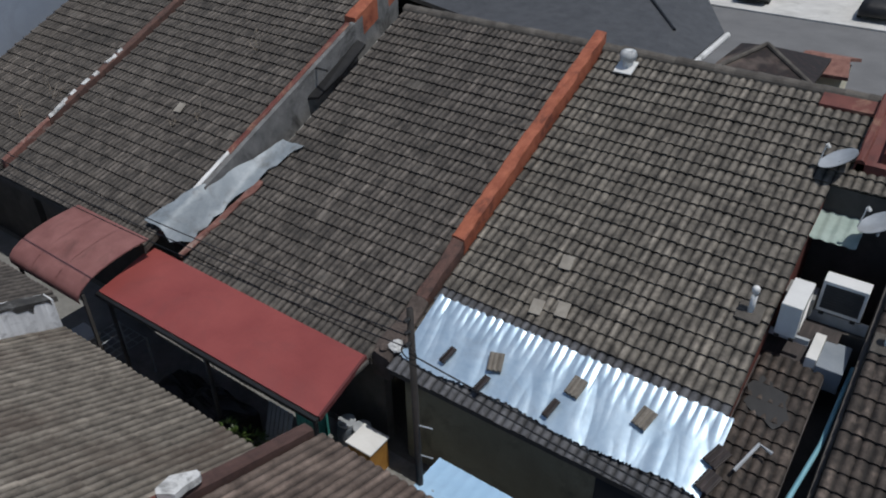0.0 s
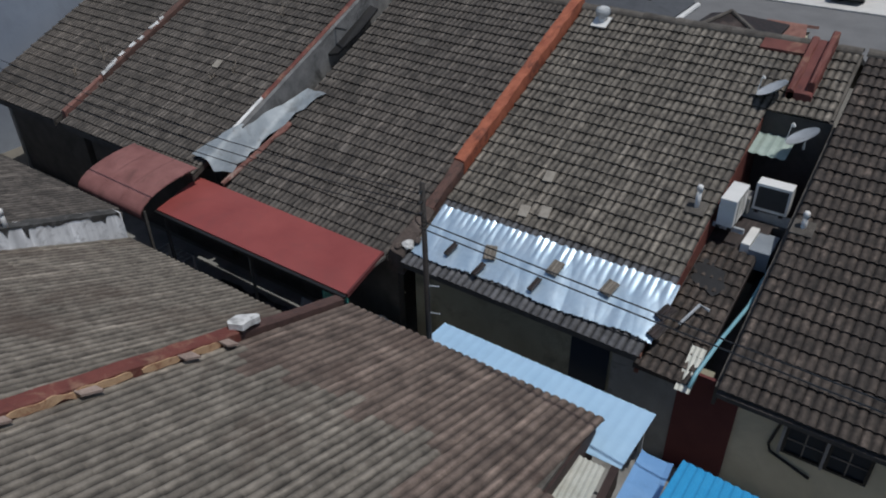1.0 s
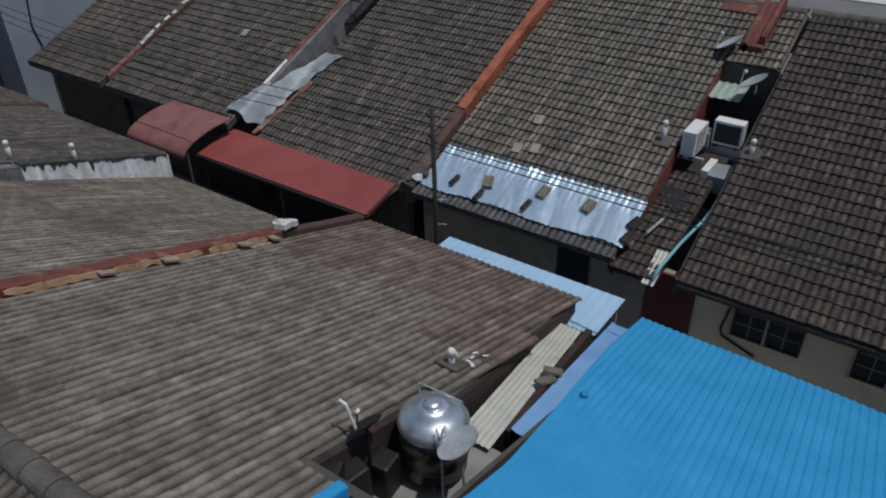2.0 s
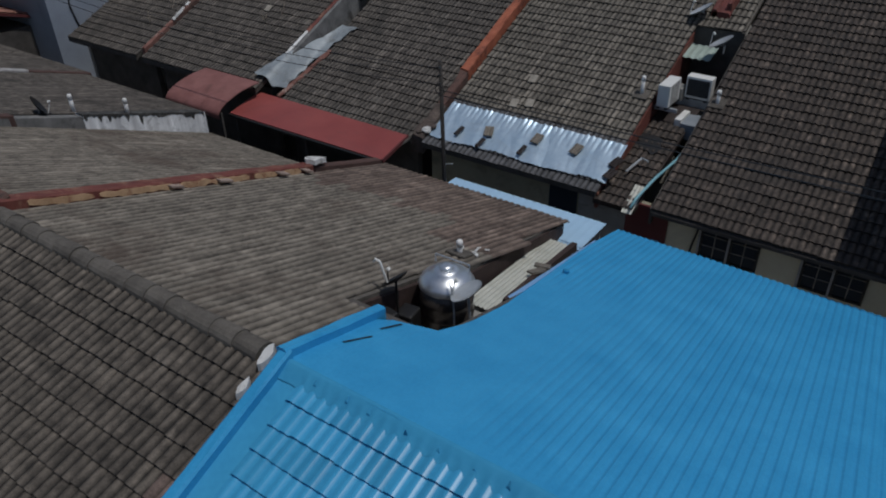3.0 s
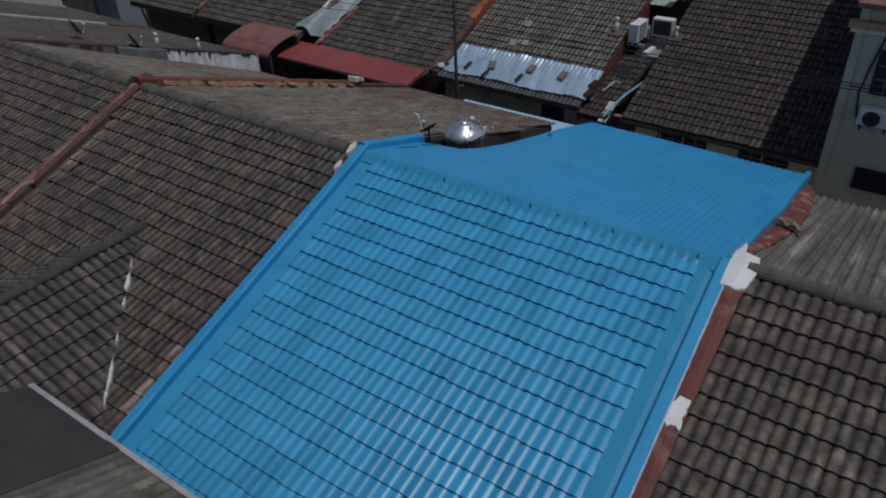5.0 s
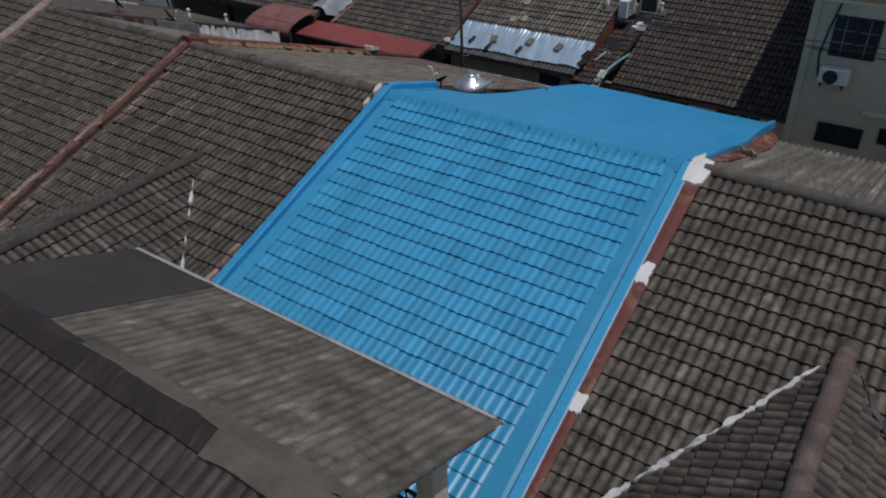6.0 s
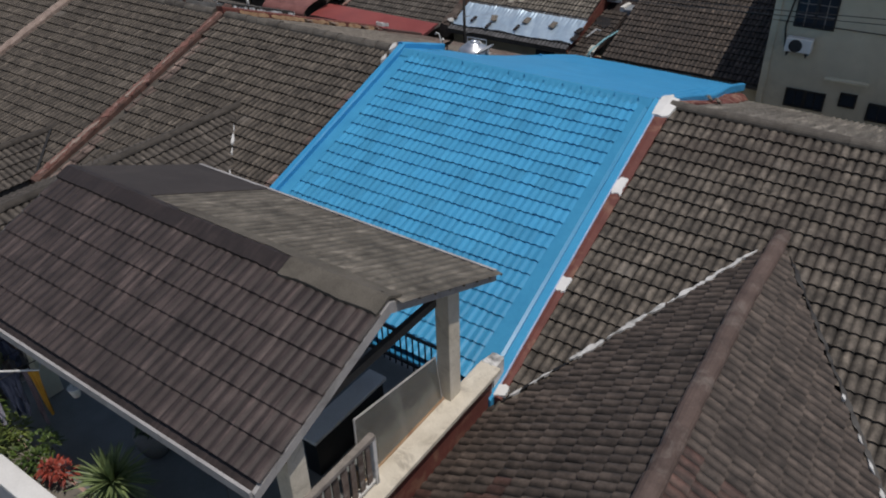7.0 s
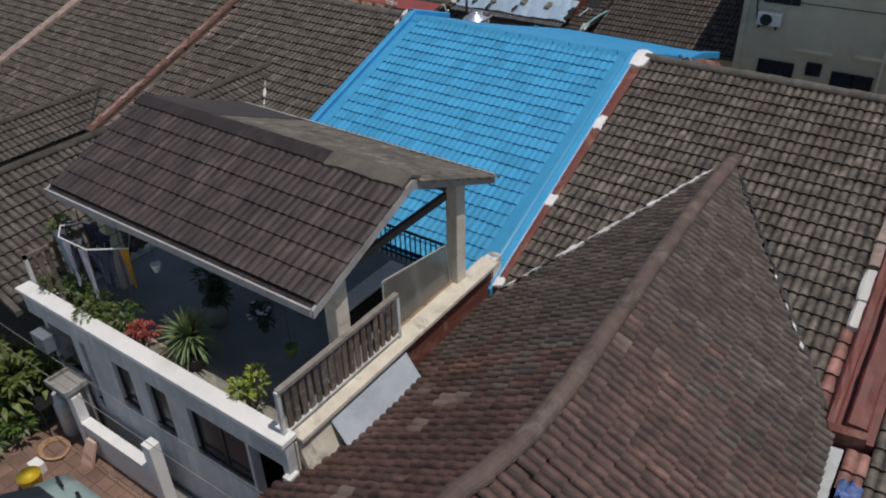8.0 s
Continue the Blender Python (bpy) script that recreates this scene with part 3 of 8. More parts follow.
caps(n1f, (-0.4, 0, RIDGE), (-6.1, 0, RIDGE), 0.14, M_CAP)
wing(n1, -2.95, 4.84, -6.1, 0.42, -0.1, 0.42, -11.9, M_TILE_SIDE, M_TILE_SIDE, M_CAP_DARK, (-4, -6), (-1.5, -8), 31)
W2 = (-7.6, 4.02, 0.42, 0.42)
n2, n2f, n2b = terrace_house(-12.45, -6.45, 0.415, 8.5, -7.4, "terraced house with grey-brown tile roof and low front wing", M_TILE_NEAR, (-8, -2.5), (-8, 6), beside_wing(*W2), seed=4, mat_b=M_TILE_BACK)
caps(n2f, (-6.6, 0, RIDGE), (-12.4, 0, RIDGE), 0.14, M_CAP)
wing(n2, -7.6, 4.02, -11.0, 0.42, -6.45, 0.42, -11.5, M_TILE_SIDE, M_TILE_SIDE, M_CAP_DARK, (-9, -7), (-7, -7), 33)
n3, n3f, n3b = terrace_house(-18.75, -12.75, 0.347, 8.8, -7.4, "terraced house with mossy grey tile roof", M_TILE_NEAR, (-14, -1.5), (-14, 6), seed=5, pieces=150, mat_b=M_TILE_MOSS)
caps(n3f, (-12.8, 0, RIDGE), (-18.7, 0, RIDGE), 0.14, M_CAP)
n4, n4f, n4b = terrace_house(-25.1, -19.0, 0.345, 9.0, -7.4, "end terraced house with plain grey tile roof", M_TILE_MOSS, (-20, -1.5), (-20, 6), seed=6, pieces=60)
M_TILE_A2 = surface("rounded_brown_tile", (0.02576, 0.02162, 0.01702), (0.1214, 0.104, 0.08464), 5.0, 0.8, bump=0.5, stain=(0.05, 0.036, 0.030), stain_scale=0.4, stain_amount=0.45, varied=0.11, worn=0.68, streak=(6.5, 2.2, 1.0, 0.24), pale=(0.23, 0.21, 0.185, 1.5, 0.5))
W3 = (9.33, 5.03, 0.60, 0.545)


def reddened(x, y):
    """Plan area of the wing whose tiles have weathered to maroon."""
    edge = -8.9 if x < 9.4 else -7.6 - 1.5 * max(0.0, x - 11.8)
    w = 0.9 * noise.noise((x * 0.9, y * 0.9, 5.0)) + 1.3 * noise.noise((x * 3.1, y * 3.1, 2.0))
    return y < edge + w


def bent(y):
    """Sideways bow of the old wing ridge."""
    pts = ((-16.0, -0.10), (-11.8, -0.10), (-11.4, 0.02), (-10.6, 0.15), (-9.7, 0.18), (-8.5, 0.13), (-7.0, 0.07), (-4.5, -0.02), (0.0, 0.0))
    for (a, p), (b, q) in zip(pts, pts[1:]):
        if y <= b:
            f = max(0.0, (y - a) / (b - a))
            return p + (q - p) * f
    return 0.0


a2, a2f, a2b = terrace_house(6.58, 12.35, 0.35, 8.0, -7.2, "terraced house with rounded grey-brown concrete tiles and hipped wing", M_TILE_A2, (8.2, -2.5), (8, 3), lambda x, y, f=beside_wing(*W3): f(x, y) and not (x > 12.0 and y < -4.9), seed=8, back_tiles=False)
caps(a2f, (6.55, 0.02, RIDGE + 0.03), (12.4, 0.02, RIDGE + 0.03), 0.12, M_CAP, step=0.55)
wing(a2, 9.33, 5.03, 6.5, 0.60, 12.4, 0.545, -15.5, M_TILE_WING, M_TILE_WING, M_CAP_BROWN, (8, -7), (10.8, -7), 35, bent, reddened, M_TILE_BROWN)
ab = bmesh.new()
sheet(ab, (6.29, 0.05, RIDGE - 0.06), (1, 0, 0), (0, 1, -0.34), 6.06, 7.9 * 1.056, pitch=0.15, high=0.06, nv=12, sag=lambda s_, l_: 0.02 * noise.noise((s_ * 0.6, l_ * 0.5, 2.0)))
part("roof_sheet", ab, M_FIBRE, a2, "grey fibre-cement corrugated back roof", smooth=True)
a3, a3f, a3b = terrace_house(12.96, 19.2, 0.31, 8.0, -8.6, "terraced house with patchy orange and grey roof tiles", M_TILE_GREY, (13.4, -5), (14, 3), seed=9)

# ---- blue house ----
blue = thing("terraced_house", 3.2, 0, 0, "terraced house with freshly blue-painted roof", "house", "near row of terraced houses")
BS, BZ = 0.30, 5.95


def back_z(y):
    return BZ - BS * y


def graph(pts, v):
    """Straight runs between the given pairs."""
    for (a, p), (b, q) in zip(pts, pts[1:]):
        if v <= b:
            return p + (q - p) * max(0.0, (v - a) / (b - a))
    return pts[-1][1]


def ease(v):
    v = max(0.0, min(1.0, v))
    return v * v * (3 - 2 * v)


BLUE_LEFT = ((-0.1, -0.08), (1.66, -0.08), (1.72, 0.36), (1.86, 0.70), (2.4, 0.84), (3.3, 0.87), (4.8, 0.74), (6.0, 0.62), (7.0, 0.54), (8.7, 0.50))


def blue_inner(y):
    """Foot of the upstand along the far edge of the blue back roof."""
    return 6.272 - 0.0345 * y


def blue_sag(y):
    """Sag of the blue back roof along that edge."""
    return graph(((0.0, 0.0), (1.0, 0.02), (2.0, 0.06), (3.5, 0.14), (4.6, 0.17), (5.3, 0.09), (6.2, 0.0)), y)


def sheet_edge(y):
    """Edge of the fibre-cement roof beside the peeling wall."""
    return graph(((0.2, 6.36), (1.0, 6.42), (2.0, 6.5), (3.7, 6.6), (5.5, 6.5), (7.3, 6.3), (8.2, 6.2)), y)


def blue_back():
    """Painted ribbed sheets behind the ridge: flat by the ridge and the tank, ribbed towards the far edge."""
    bm = bmesh.new()
    nx_, ny_, pitch = 600, 40, 0.124
    xs = [-0.1 + 6.75 * i / nx_ for i in range(nx_ + 1)]
    for lift in (0.0, -0.012):
        rows = []
        for j in range(ny_ + 1):
            row = []
            for x in xs:
                end = 8.5 - 0.07 * (x - 0.5)
                y = -0.02 + (end + 0.02) * j / ny_
                sx = x - 0.045 * max(0.0, y)
                px = max(graph(BLUE_LEFT, y), min(blue_inner(y) + 0.01, sx))
                f = abs((x + 0.04) / pitch % 1.0 - 0.5)
                rib = ease((0.38 - f) / 0.16)
                show = ease((y - 0.12) / 0.35) * max(0.12, ease((sx - 1.4) / 2.2), ease((y - 4.2) / 1.6)) * (1.0 if px == sx else 0.0)
                soft_ = 0.012 * noise.noise((x * 1.1, y * 0.9, 4.0))
                row.append(bm.verts.new((px, y, back_z(y) + soft_ + 0.016 * rib * show - blue_sag(y) * ease((px - blue_inner(y) + 0.6) / 0.6) + lift - (0.0 if y > 0 else 5.0 * y * y))))
            rows.append(row)
        for a, b in zip(rows, rows[1:]):
            for i in range(nx_):
                if a[i + 1].co.x - a[i].co.x > 1e-5 or b[i + 1].co.x - b[i].co.x > 1e-5:
                    bm.faces.new((a[i], a[i + 1], b[i + 1], b[i]))
    bmesh.ops.delete(bm, geom=[v for v in bm.verts if not v.link_faces], context="VERTS")
    return bm


def run(sections):
    """A solid bar through rings of points of equal number."""
    bm = bmesh.new()
    rows = [[bm.verts.new(p) for p in ring] for ring in sections]
    n = len(rows[0])
    for a, b in zip(rows, rows[1:]):
        for k in range(n):
            bm.faces.new((a[k], a[(k + 1) % n], b[(k + 1) % n], b[k]))
    bm.faces.new(rows[0])
    bm.faces.new(rows[-1][::-1])
    return bm


def steps(a, b, n):
    return [a + (b - a) * i / n for i in range(n + 1)]


def ragged(pts, w, up, seed, pinch=0.8, thick=0.05):
    """A strip of flaking mortar along a line of the roof, of uneven width."""
    bm = bmesh.new()
    rows = []
    n = max(3, int((Vector(pts[-1]) - Vector(pts[0])).length / 0.05))
    a, b = Vector(pts[0]), Vector(pts[-1])
    d = (b - a).normalized()
    side = Vector((-d.y, d.x, 0)).normalized()
    for i in range(n + 1):
        f = i / n
        c = a + (b - a) * f
        k = w * max(0.12, 1 + 1.5 * pinch * noise.noise((f * n * 0.31, seed * 3.3, 0.0)) + 0.9 * noise.noise((f * n * 0.9, seed * 1.7, 4.0))) * min(1.0, 0.25 + 8 * min(f, 1 - f))
        e = 1.1 * w * noise.noise((f * n * 0.26, seed * 2.1, 9.0))
        rows.append([bm.verts.new(c + side * (e - k) + Vector((0, 0, up - thick))), bm.verts.new(c + side * (e - k) + Vector((0, 0, up))), bm.verts.new(c + side * (e + k) + Vector((0, 0, up + 0.01))), bm.verts.new(c + side * (e + k) + Vector((0, 0, up - thick)))])
    for p, q in zip(rows, rows[1:]):
        for k in range(4):
            bm.faces.new((p[k], p[(k + 1) % 4], q[(k + 1) % 4], q[k]))
    bm.faces.new(rows[0])
    bm.faces.new(rows[-1][::-1])
    return bm


part("wall", boxed(0.8, 5.75, 7.4, 7.6, 0, 3.4), M_CREAM, blue)
part("wall", boxed(0.05, 6.3, -6.2, -6.0, 0, 3.3), M_CREAM, blue)
part("wall", boxed(0.74, 0.86, 2.2, 7.4, 0, 3.4), M_GREYWALL, blue, "grey rendered side wall")
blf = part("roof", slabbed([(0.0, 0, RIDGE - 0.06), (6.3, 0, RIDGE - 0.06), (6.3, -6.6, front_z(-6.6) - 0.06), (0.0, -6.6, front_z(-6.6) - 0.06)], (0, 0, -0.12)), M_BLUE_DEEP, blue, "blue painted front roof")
tiles(blf, M_BLUE, (0.31, -0.02, front_z(-0.02) + 0.0), (1, 0, 0), (0, -1, -FRONT), 5.63, 6.85, (3, -1.5), None, wide=0.3128, high=0.0255, seed=11, lift=0.033, soft_roll=1.3, loose=0.9)
part("roof_sheet", blue_back(), M_BLUE_SHEET, blue, "blue ribbed metal back roof", smooth=True)
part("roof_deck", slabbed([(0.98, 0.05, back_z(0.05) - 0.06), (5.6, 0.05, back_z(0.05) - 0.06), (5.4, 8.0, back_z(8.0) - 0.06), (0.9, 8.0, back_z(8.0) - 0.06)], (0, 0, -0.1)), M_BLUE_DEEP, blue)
# soft apron over the first course, with small upturned tabs
rt = random.Random(5)
ap = bmesh.new()
for drop in (0.0, -0.006):
    rows = []
    for y in (0.03, 0.0, -0.03, -0.06, -0.09, -0.12, -0.16, -0.2):
        row = []
        for i in range(457):
            x = 0.03 + 6.15 * i / 456
            roll = (0.5 - 0.5 * math.cos(math.tau * (x - 0.31) / 0.1564)) ** 1.2 if 0.31 < x < 5.94 else 0.0
            ye = y + (0.03 * roll + 0.02 * noise.noise((x * 7, 2, 0))) * (-y / 0.2 if y < 0 else 0)
            row.append(ap.verts.new((x, ye, front_z(ye) + 0.026 + 0.04 * ease(1 + ye / 0.2) - (max(0.0, ye) * 0.68) + 0.015 * roll * ease(-ye / 0.15) + drop)))
        rows.append(row)
    for p, q in zip(rows, rows[1:]):
        for i in range(456):
            ap.faces.new((p[i], p[i + 1], q[i + 1], q[i]))
part("apron", ap, M_BLUE, blue, smooth=True)
for i in range(14):
    x = 0.5 + i * 0.41 + rt.uniform(-0.06, 0.06)
    h, lean = rt.uniform(0.03, 0.09), rt.uniform(-0.03, 0.03)
    t = run([[(x - w, -0.12 + dy, z), (x + w, -0.125 + dy, z), (x + w, -0.118 + dy, z), (x - w, -0.113 + dy, z)] for w, dy, z in ((0.03, 0.0, RIDGE - 0.02), (0.02, 0.01, RIDGE + 0.4 * h), (0.008, 0.03 + lean, RIDGE + h))])
    part("flashing_tab", t, M_BLUE, blue)
# side upstands and gutters, following the slopes
def rough_bar(x0, x1, y0, y1, top, thick, wob=0.018, step=0.16):
    """A hand-plastered bar along y with uneven, worn edges."""
    bm = bmesh.new()
    n = max(2, int(abs(y1 - y0) / step))
    rows = []
    for i in range(n + 1):
        y = y0 + (y1 - y0) * i / n
        z = top(y)
        w = [wob * noise.noise((x0 * 3 + k * 7.3, y * 3.1, k * 1.7)) for k in range(8)]
        b = 0.03
        ring = [(x0 + w[0], z - thick), (x0 + w[0], z - b + w[1]), (x0 + b + w[2], z + w[3]), ((x0 + x1) / 2, z + w[4]), (x1 - b + w[5], z + w[6]), (x1 + w[7], z - b + w[5]), (x1 + w[7], z - thick)]
        rows.append([bm.verts.new((x, y, zz_)) for x, zz_ in ring])
    for a, b_ in zip(rows, rows[1:]):
        for k in range(6):
            bm.faces.new((a[k], a[k + 1], b_[k + 1], b_[k]))
        bm.faces.new((a[6], a[0], b_[0], b_[6]))
    bm.faces.new(rows[0])
    bm.faces.new(rows[-1][::-1])
    return bm


def rough_front(x0, x1, up, y0, y1, thick=0.3):
    return rough_bar(x0, x1, y0, y1, lambda y: front_z(y) + up, thick)


def rough_back(x0, x1, up, y0, y1, s, thick=0.3):
    return rough_bar(x0, x1, y0, y1, lambda y: RIDGE - s * y + up, thick)


def along_front(x0, x1, up, y0, y1, thick=0.3):
    return slabbed([(x0, y0, front_z(y0) + up), (x1, y0, front_z(y0) + up), (x1, y1, front_z(y1) + up), (x0, y1, front_z(y1) + up)], (0, 0, -thick))


part("upstand", rough_bar(-0.13, 0.035, 0.06, -6.65, lambda y: min(front_z(y), back_z(y)) + 0.15, 0.3, wob=0.008, step=0.3), M_BLUE_SHEET, blue)
part("gutter_band", along_front(0.035, 0.34, 0.008, -0.02, -6.65, 0.1), M_BLUE, blue)
part("gutter_band", run([[(5.93, y, front_z(y) - 0.1), (5.93, y, front_z(y) + 0.03), (6.06 - 0.03 * y, y, front_z(y) + 0.03), (6.17 - 0.03 * y, y, front_z(y) - 0.02), (6.17 - 0.03 * y, y, front_z(y) - 0.1)] for y in steps(-0.1, -6.65, 12)]), M_BLUE, blue)


def front_upstand(y):
    x, z = 6.15 - 0.028 * y, front_z(min(y, 0.0))
    w = 0.006 * noise.noise((y * 3.0, 2.0, 0.0))
    return [(x, y, z - 0.2), (x, y, z + 0.06), (x + 0.03, y, z + 0.10 + w), (x + 0.15, y, z + 0.10), (x + 0.18 + w, y, z + 0.07), (x + 0.18, y, z - 0.3)]


def back_upstand(y):
    x, z = blue_inner(y), back_z(y) - blue_sag(y)
    w, h = 0.008 * noise.noise((y * 2.0, 5.0, 0.0)), 0.06 + 0.05 * ease((y - 1.0) / 2.0)
    return [(x - 0.07, y, z - 0.05), (x - 0.07, y, z + 0.004), (x - 0.05, y, z + h + w), (x + 0.03, y, z + h + w), (x + 0.05, y, z + h - 0.03), (x + 0.05, y, z - 0.1)]


part("upstand", run([front_upstand(y) for y in steps(0.02, -6.6, 30)]), M_BLUE, blue)
part("upstand", run([back_upstand(y) for y in steps(0.0, 8.1, 34)]), M_BLUE_SHEET, blue)
part("side_flashing", run([[(blue_inner(y) - off, y, back_z(y) - blue_sag(y) + 0.0), (blue_inner(y) - off, y, back_z(y) - blue_sag(y) + 0.03 + 0.006 * noise.noise((y * 4, 1, 0))), (blue_inner(y) - 0.075, y, back_z(y) - blue_sag(y) + 0.022), (blue_inner(y) - 0.075, y, back_z(y) - blue_sag(y))] for y in steps(4.1, 8.1, 24) for off in (0.33 - 0.012 * y,)]), M_BLUE_SHEET, blue, "flat blue side flashing with a lifted edge")
part("upstand", rough_bar(-0.15, 0.0, 0.0, 1.72, lambda y: back_z(y) + 0.14, 0.3, wob=0.012), M_BLUE_SHEET, blue)

# ---- party walls of the near row ----
def wall_thing(name, bm, mat, label):
    return single(name, bm, mat, label, "party wall", "party walls between roofs")


wall_thing("party_wall", run([[(6.30 - 0.026 * y, y, front_z(y) - 0.6), (6.30 - 0.026 * y, y, front_z(y) + 0.05), (6.45 - 0.02 * y, y, front_z(y) + 0.065 + 0.01 * noise.noise((y * 4, 0, 0))), (6.585 - 0.008 * y + 0.012 * noise.noise((y * 5, 3, 0)), y, front_z(y) + 0.05), (6.585 - 0.008 * y, y, front_z(y) - 0.6)] for y in steps(-0.3, -6.5, 60)]), M_REDBROWN, "red-brown waterproofed party wall beside the blue roof")
M_PALE_EDGE = surface("pale_blue_edge", (0.32, 0.46, 0.68), (0.54, 0.64, 0.8), 4.0, 0.8, bump=0.2, stain=(0.1, 0.25, 0.5), stain_scale=2.5, stain_amount=0.6)
part("paint_edge", run([[(x, y, front_z(y) + 0.02), (x, y, front_z(y) + 0.088), (x + 0.02 + 0.012 * noise.noise((y * 6, 1, 0)), y, front_z(y) + 0.085), (x + 0.025, y, front_z(y) + 0.02)] for y in steps(-6.3, -0.35, 60) for x in (6.322 - 0.028 * y + 0.006 * noise.noise((y * 7, 2, 0)),)]), M_PALE_EDGE, blue, "pale blue strip along the upstand edge")
M_PEELING = surface("peeling_red_brown_paint", (0.10, 0.028, 0.022), (0.20, 0.06, 0.045), 2.2, 0.75, bump=0.4, stain=(0.5, 0.38, 0.27), stain_scale=2.6, stain_amount=0.95)
def peeling(y):
    """Section of the sloping mortar face between the blue edge and the fibre-cement sheet."""
    x0, x1 = blue_inner(y) + 0.03, sheet_edge(y) + 0.025 * noise.noise((y * 2.4, 3, 0))
    low = RIDGE - 0.34 * y + 0.03
    high = min(back_z(y) - blue_sag(y) - 0.03, low + 0.16)
    bulge = 0.03 + 0.02 * noise.noise((y * 3, 0, 7))
    return [(x0, y, low - 0.5), (x0, y, high), ((x0 + x1) / 2, y, (high + low) / 2 + bulge), (x1, y, low), (x1, y, low - 0.5)]


wall_thing("party_wall", run([peeling(y) for y in steps(0.3, 7.9, 60)]), M_PEELING, "peeling red-brown party wall behind the ridge")
for k, (y, a) in enumerate(((3.35, 2), (3.1, -6))):
    t = bmesh.new()
    for lift in (0.0, -0.03):
        g = [[t.verts.new((u * 0.42 - 0.21, v * 0.18 - 0.09, 0.03 * math.sin(u * 12.6) + lift)) for u in steps(0, 1, 12)] for v in (0, 1)]
        for i in range(12):
            t.faces.new((g[0][i], g[0][i + 1], g[1][i + 1], g[1][i]))
    bmesh.ops.transform(t, matrix=pose(6.46 + 0.05 * k, y, RIDGE - 0.34 * y + 0.12 + 0.02 * k, -17, 6, a), verts=t.verts)
    single("loose_tile", t, M_BRICK, "broken grey roll tile lying on the peeling wall", "loose tile", "broken tiles on the peeling wall")
rows = []
for y in [-0.42, -0.36, -0.2, -0.06, 0.0, 0.05, 0.15, 0.25, 0.31, 0.4, 0.6, 0.75]:
    z = min(front_z(y), back_z(y))
    x0 = 6.285 - 0.02 * min(0.0, y) + 0.015 * noise.noise((y * 6, 1, 0))
    x1 = graph(((-0.42, 6.5), (-0.36, 6.6), (-0.06, 6.66), (0.25, 6.60), (0.31, 6.38), (0.75, 6.32)), y) + 0.025 * noise.noise((y * 9, 4, 0))
    rows.append([(x0, y, z - 0.1), (x0, y, z + 0.10), ((x0 + x1) / 2, y, z + 0.115 + 0.015 * noise.noise((y * 5, 9, 0))), (x1, y, z + 0.085), (x1, y, z - 0.1)])
single("mortar_patch", run(rows), M_WHITE, "white cement patch folded over the end of the ridge", "mortar patch", "white patches on the party wall")
for k, (y, w) in enumerate(((-2.2, 0.36), (-4.38, 0.3), (-6.38, 0.22))):
    bm = bmesh.new()
    rk = random.Random(40 + k)
    pts = []
    for i in range(26):
        a = i / 26 * math.tau
        sx, sy = math.cos(a), math.sin(a)
        r = 1.0 + 0.4 * noise.noise((sx * 1.6 + k * 3.1, sy * 1.6, 0.0)) + rk.uniform(-0.14, 0.1)
        px = 6.46 - 0.018 * min(0.0, y) + 0.105 * max(-1, min(1, sx * 1.3)) * r
        py = y + w / 2.1 * max(-1, min(1, sy * 1.3)) * r
        pts.append((px, py, min(front_z(py), back_z(py)) + 0.085))
    bmesh.ops.triangulate(bm, faces=slab(bm, pts, (0, 0, -0.05)).faces[:])
    single("mortar_patch", bm, M_WHITE, "white cement patch on the red-brown wall", "mortar patch", "white patches on the party wall")
# left party walls
M_DUSTY = surface("dusty_pink_tile", (0.22, 0.16, 0.13), (0.42, 0.33, 0.28), 5.0, 0.9, bump=0.4, stain=(0.1, 0.07, 0.055), stain_scale=3.0, stain_amount=0.7)
M_FADEDRED = surface("bleached_red_plaster", (0.13, 0.05, 0.04), (0.29, 0.145, 0.115), 3.0, 0.85, bump=0.4, stain=(0.42, 0.34, 0.29), stain_scale=2.8, stain_amount=0.8)
M_SOOTY_DARK = surface("sooty_dark_red_plaster", (0.05, 0.028, 0.024), (0.11, 0.06, 0.05), 4.0, 0.85, bump=0.4)
pc = thing("party_wall", -6.3, -3.0, 3.0, "red party wall cap with a bleached, flaking middle", "party wall", "party walls between roofs")
part("cap", rough_front(-6.45, -6.16, 0.09, 0.25, -6.4, 0.6), M_SOOTY_RED, pc)
for k, (ya, yb, w) in enumerate(((0.1, -1.0, 0.05), (-1.05, -2.6, 0.075), (-2.65, -4.3, 0.085), (-4.35, -6.3, 0.095))):
    part("bare_strip", ragged([(-6.29, ya, front_z(ya)), (-6.29, yb, front_z(yb))], w, 0.1, 70.0 + k, 0.4, 0.03), M_FADEDRED, pc, "bleached pinkish strip")
for k, (ya, yb, w) in enumerate(((-1.8, -2.3, 0.03), (-2.9, -3.6, 0.04), (-4.4, -5.9, 0.045))):
    part("bare_strip", ragged([(-6.27, ya, front_z(ya)), (-6.27, yb, front_z(yb))], w, 0.112, 80.0 + k, 0.7, 0.03), M_DUSTY, pc, "bare pale plaster strip")
wall_thing("party_wall", rough_back(-6.4, -6.13, 0.18, -0.1, 6.6, 0.337, 0.9), M_REDBROWN, "red-brown party wall with bare orange plaster patches")
wall_thing("party_wall", rough_back(-6.42, -6.2, 0.1, 6.6, 9.05, 0.337, 0.9), M_SOOTY_DARK, "sooty dull red lower end of the party wall")
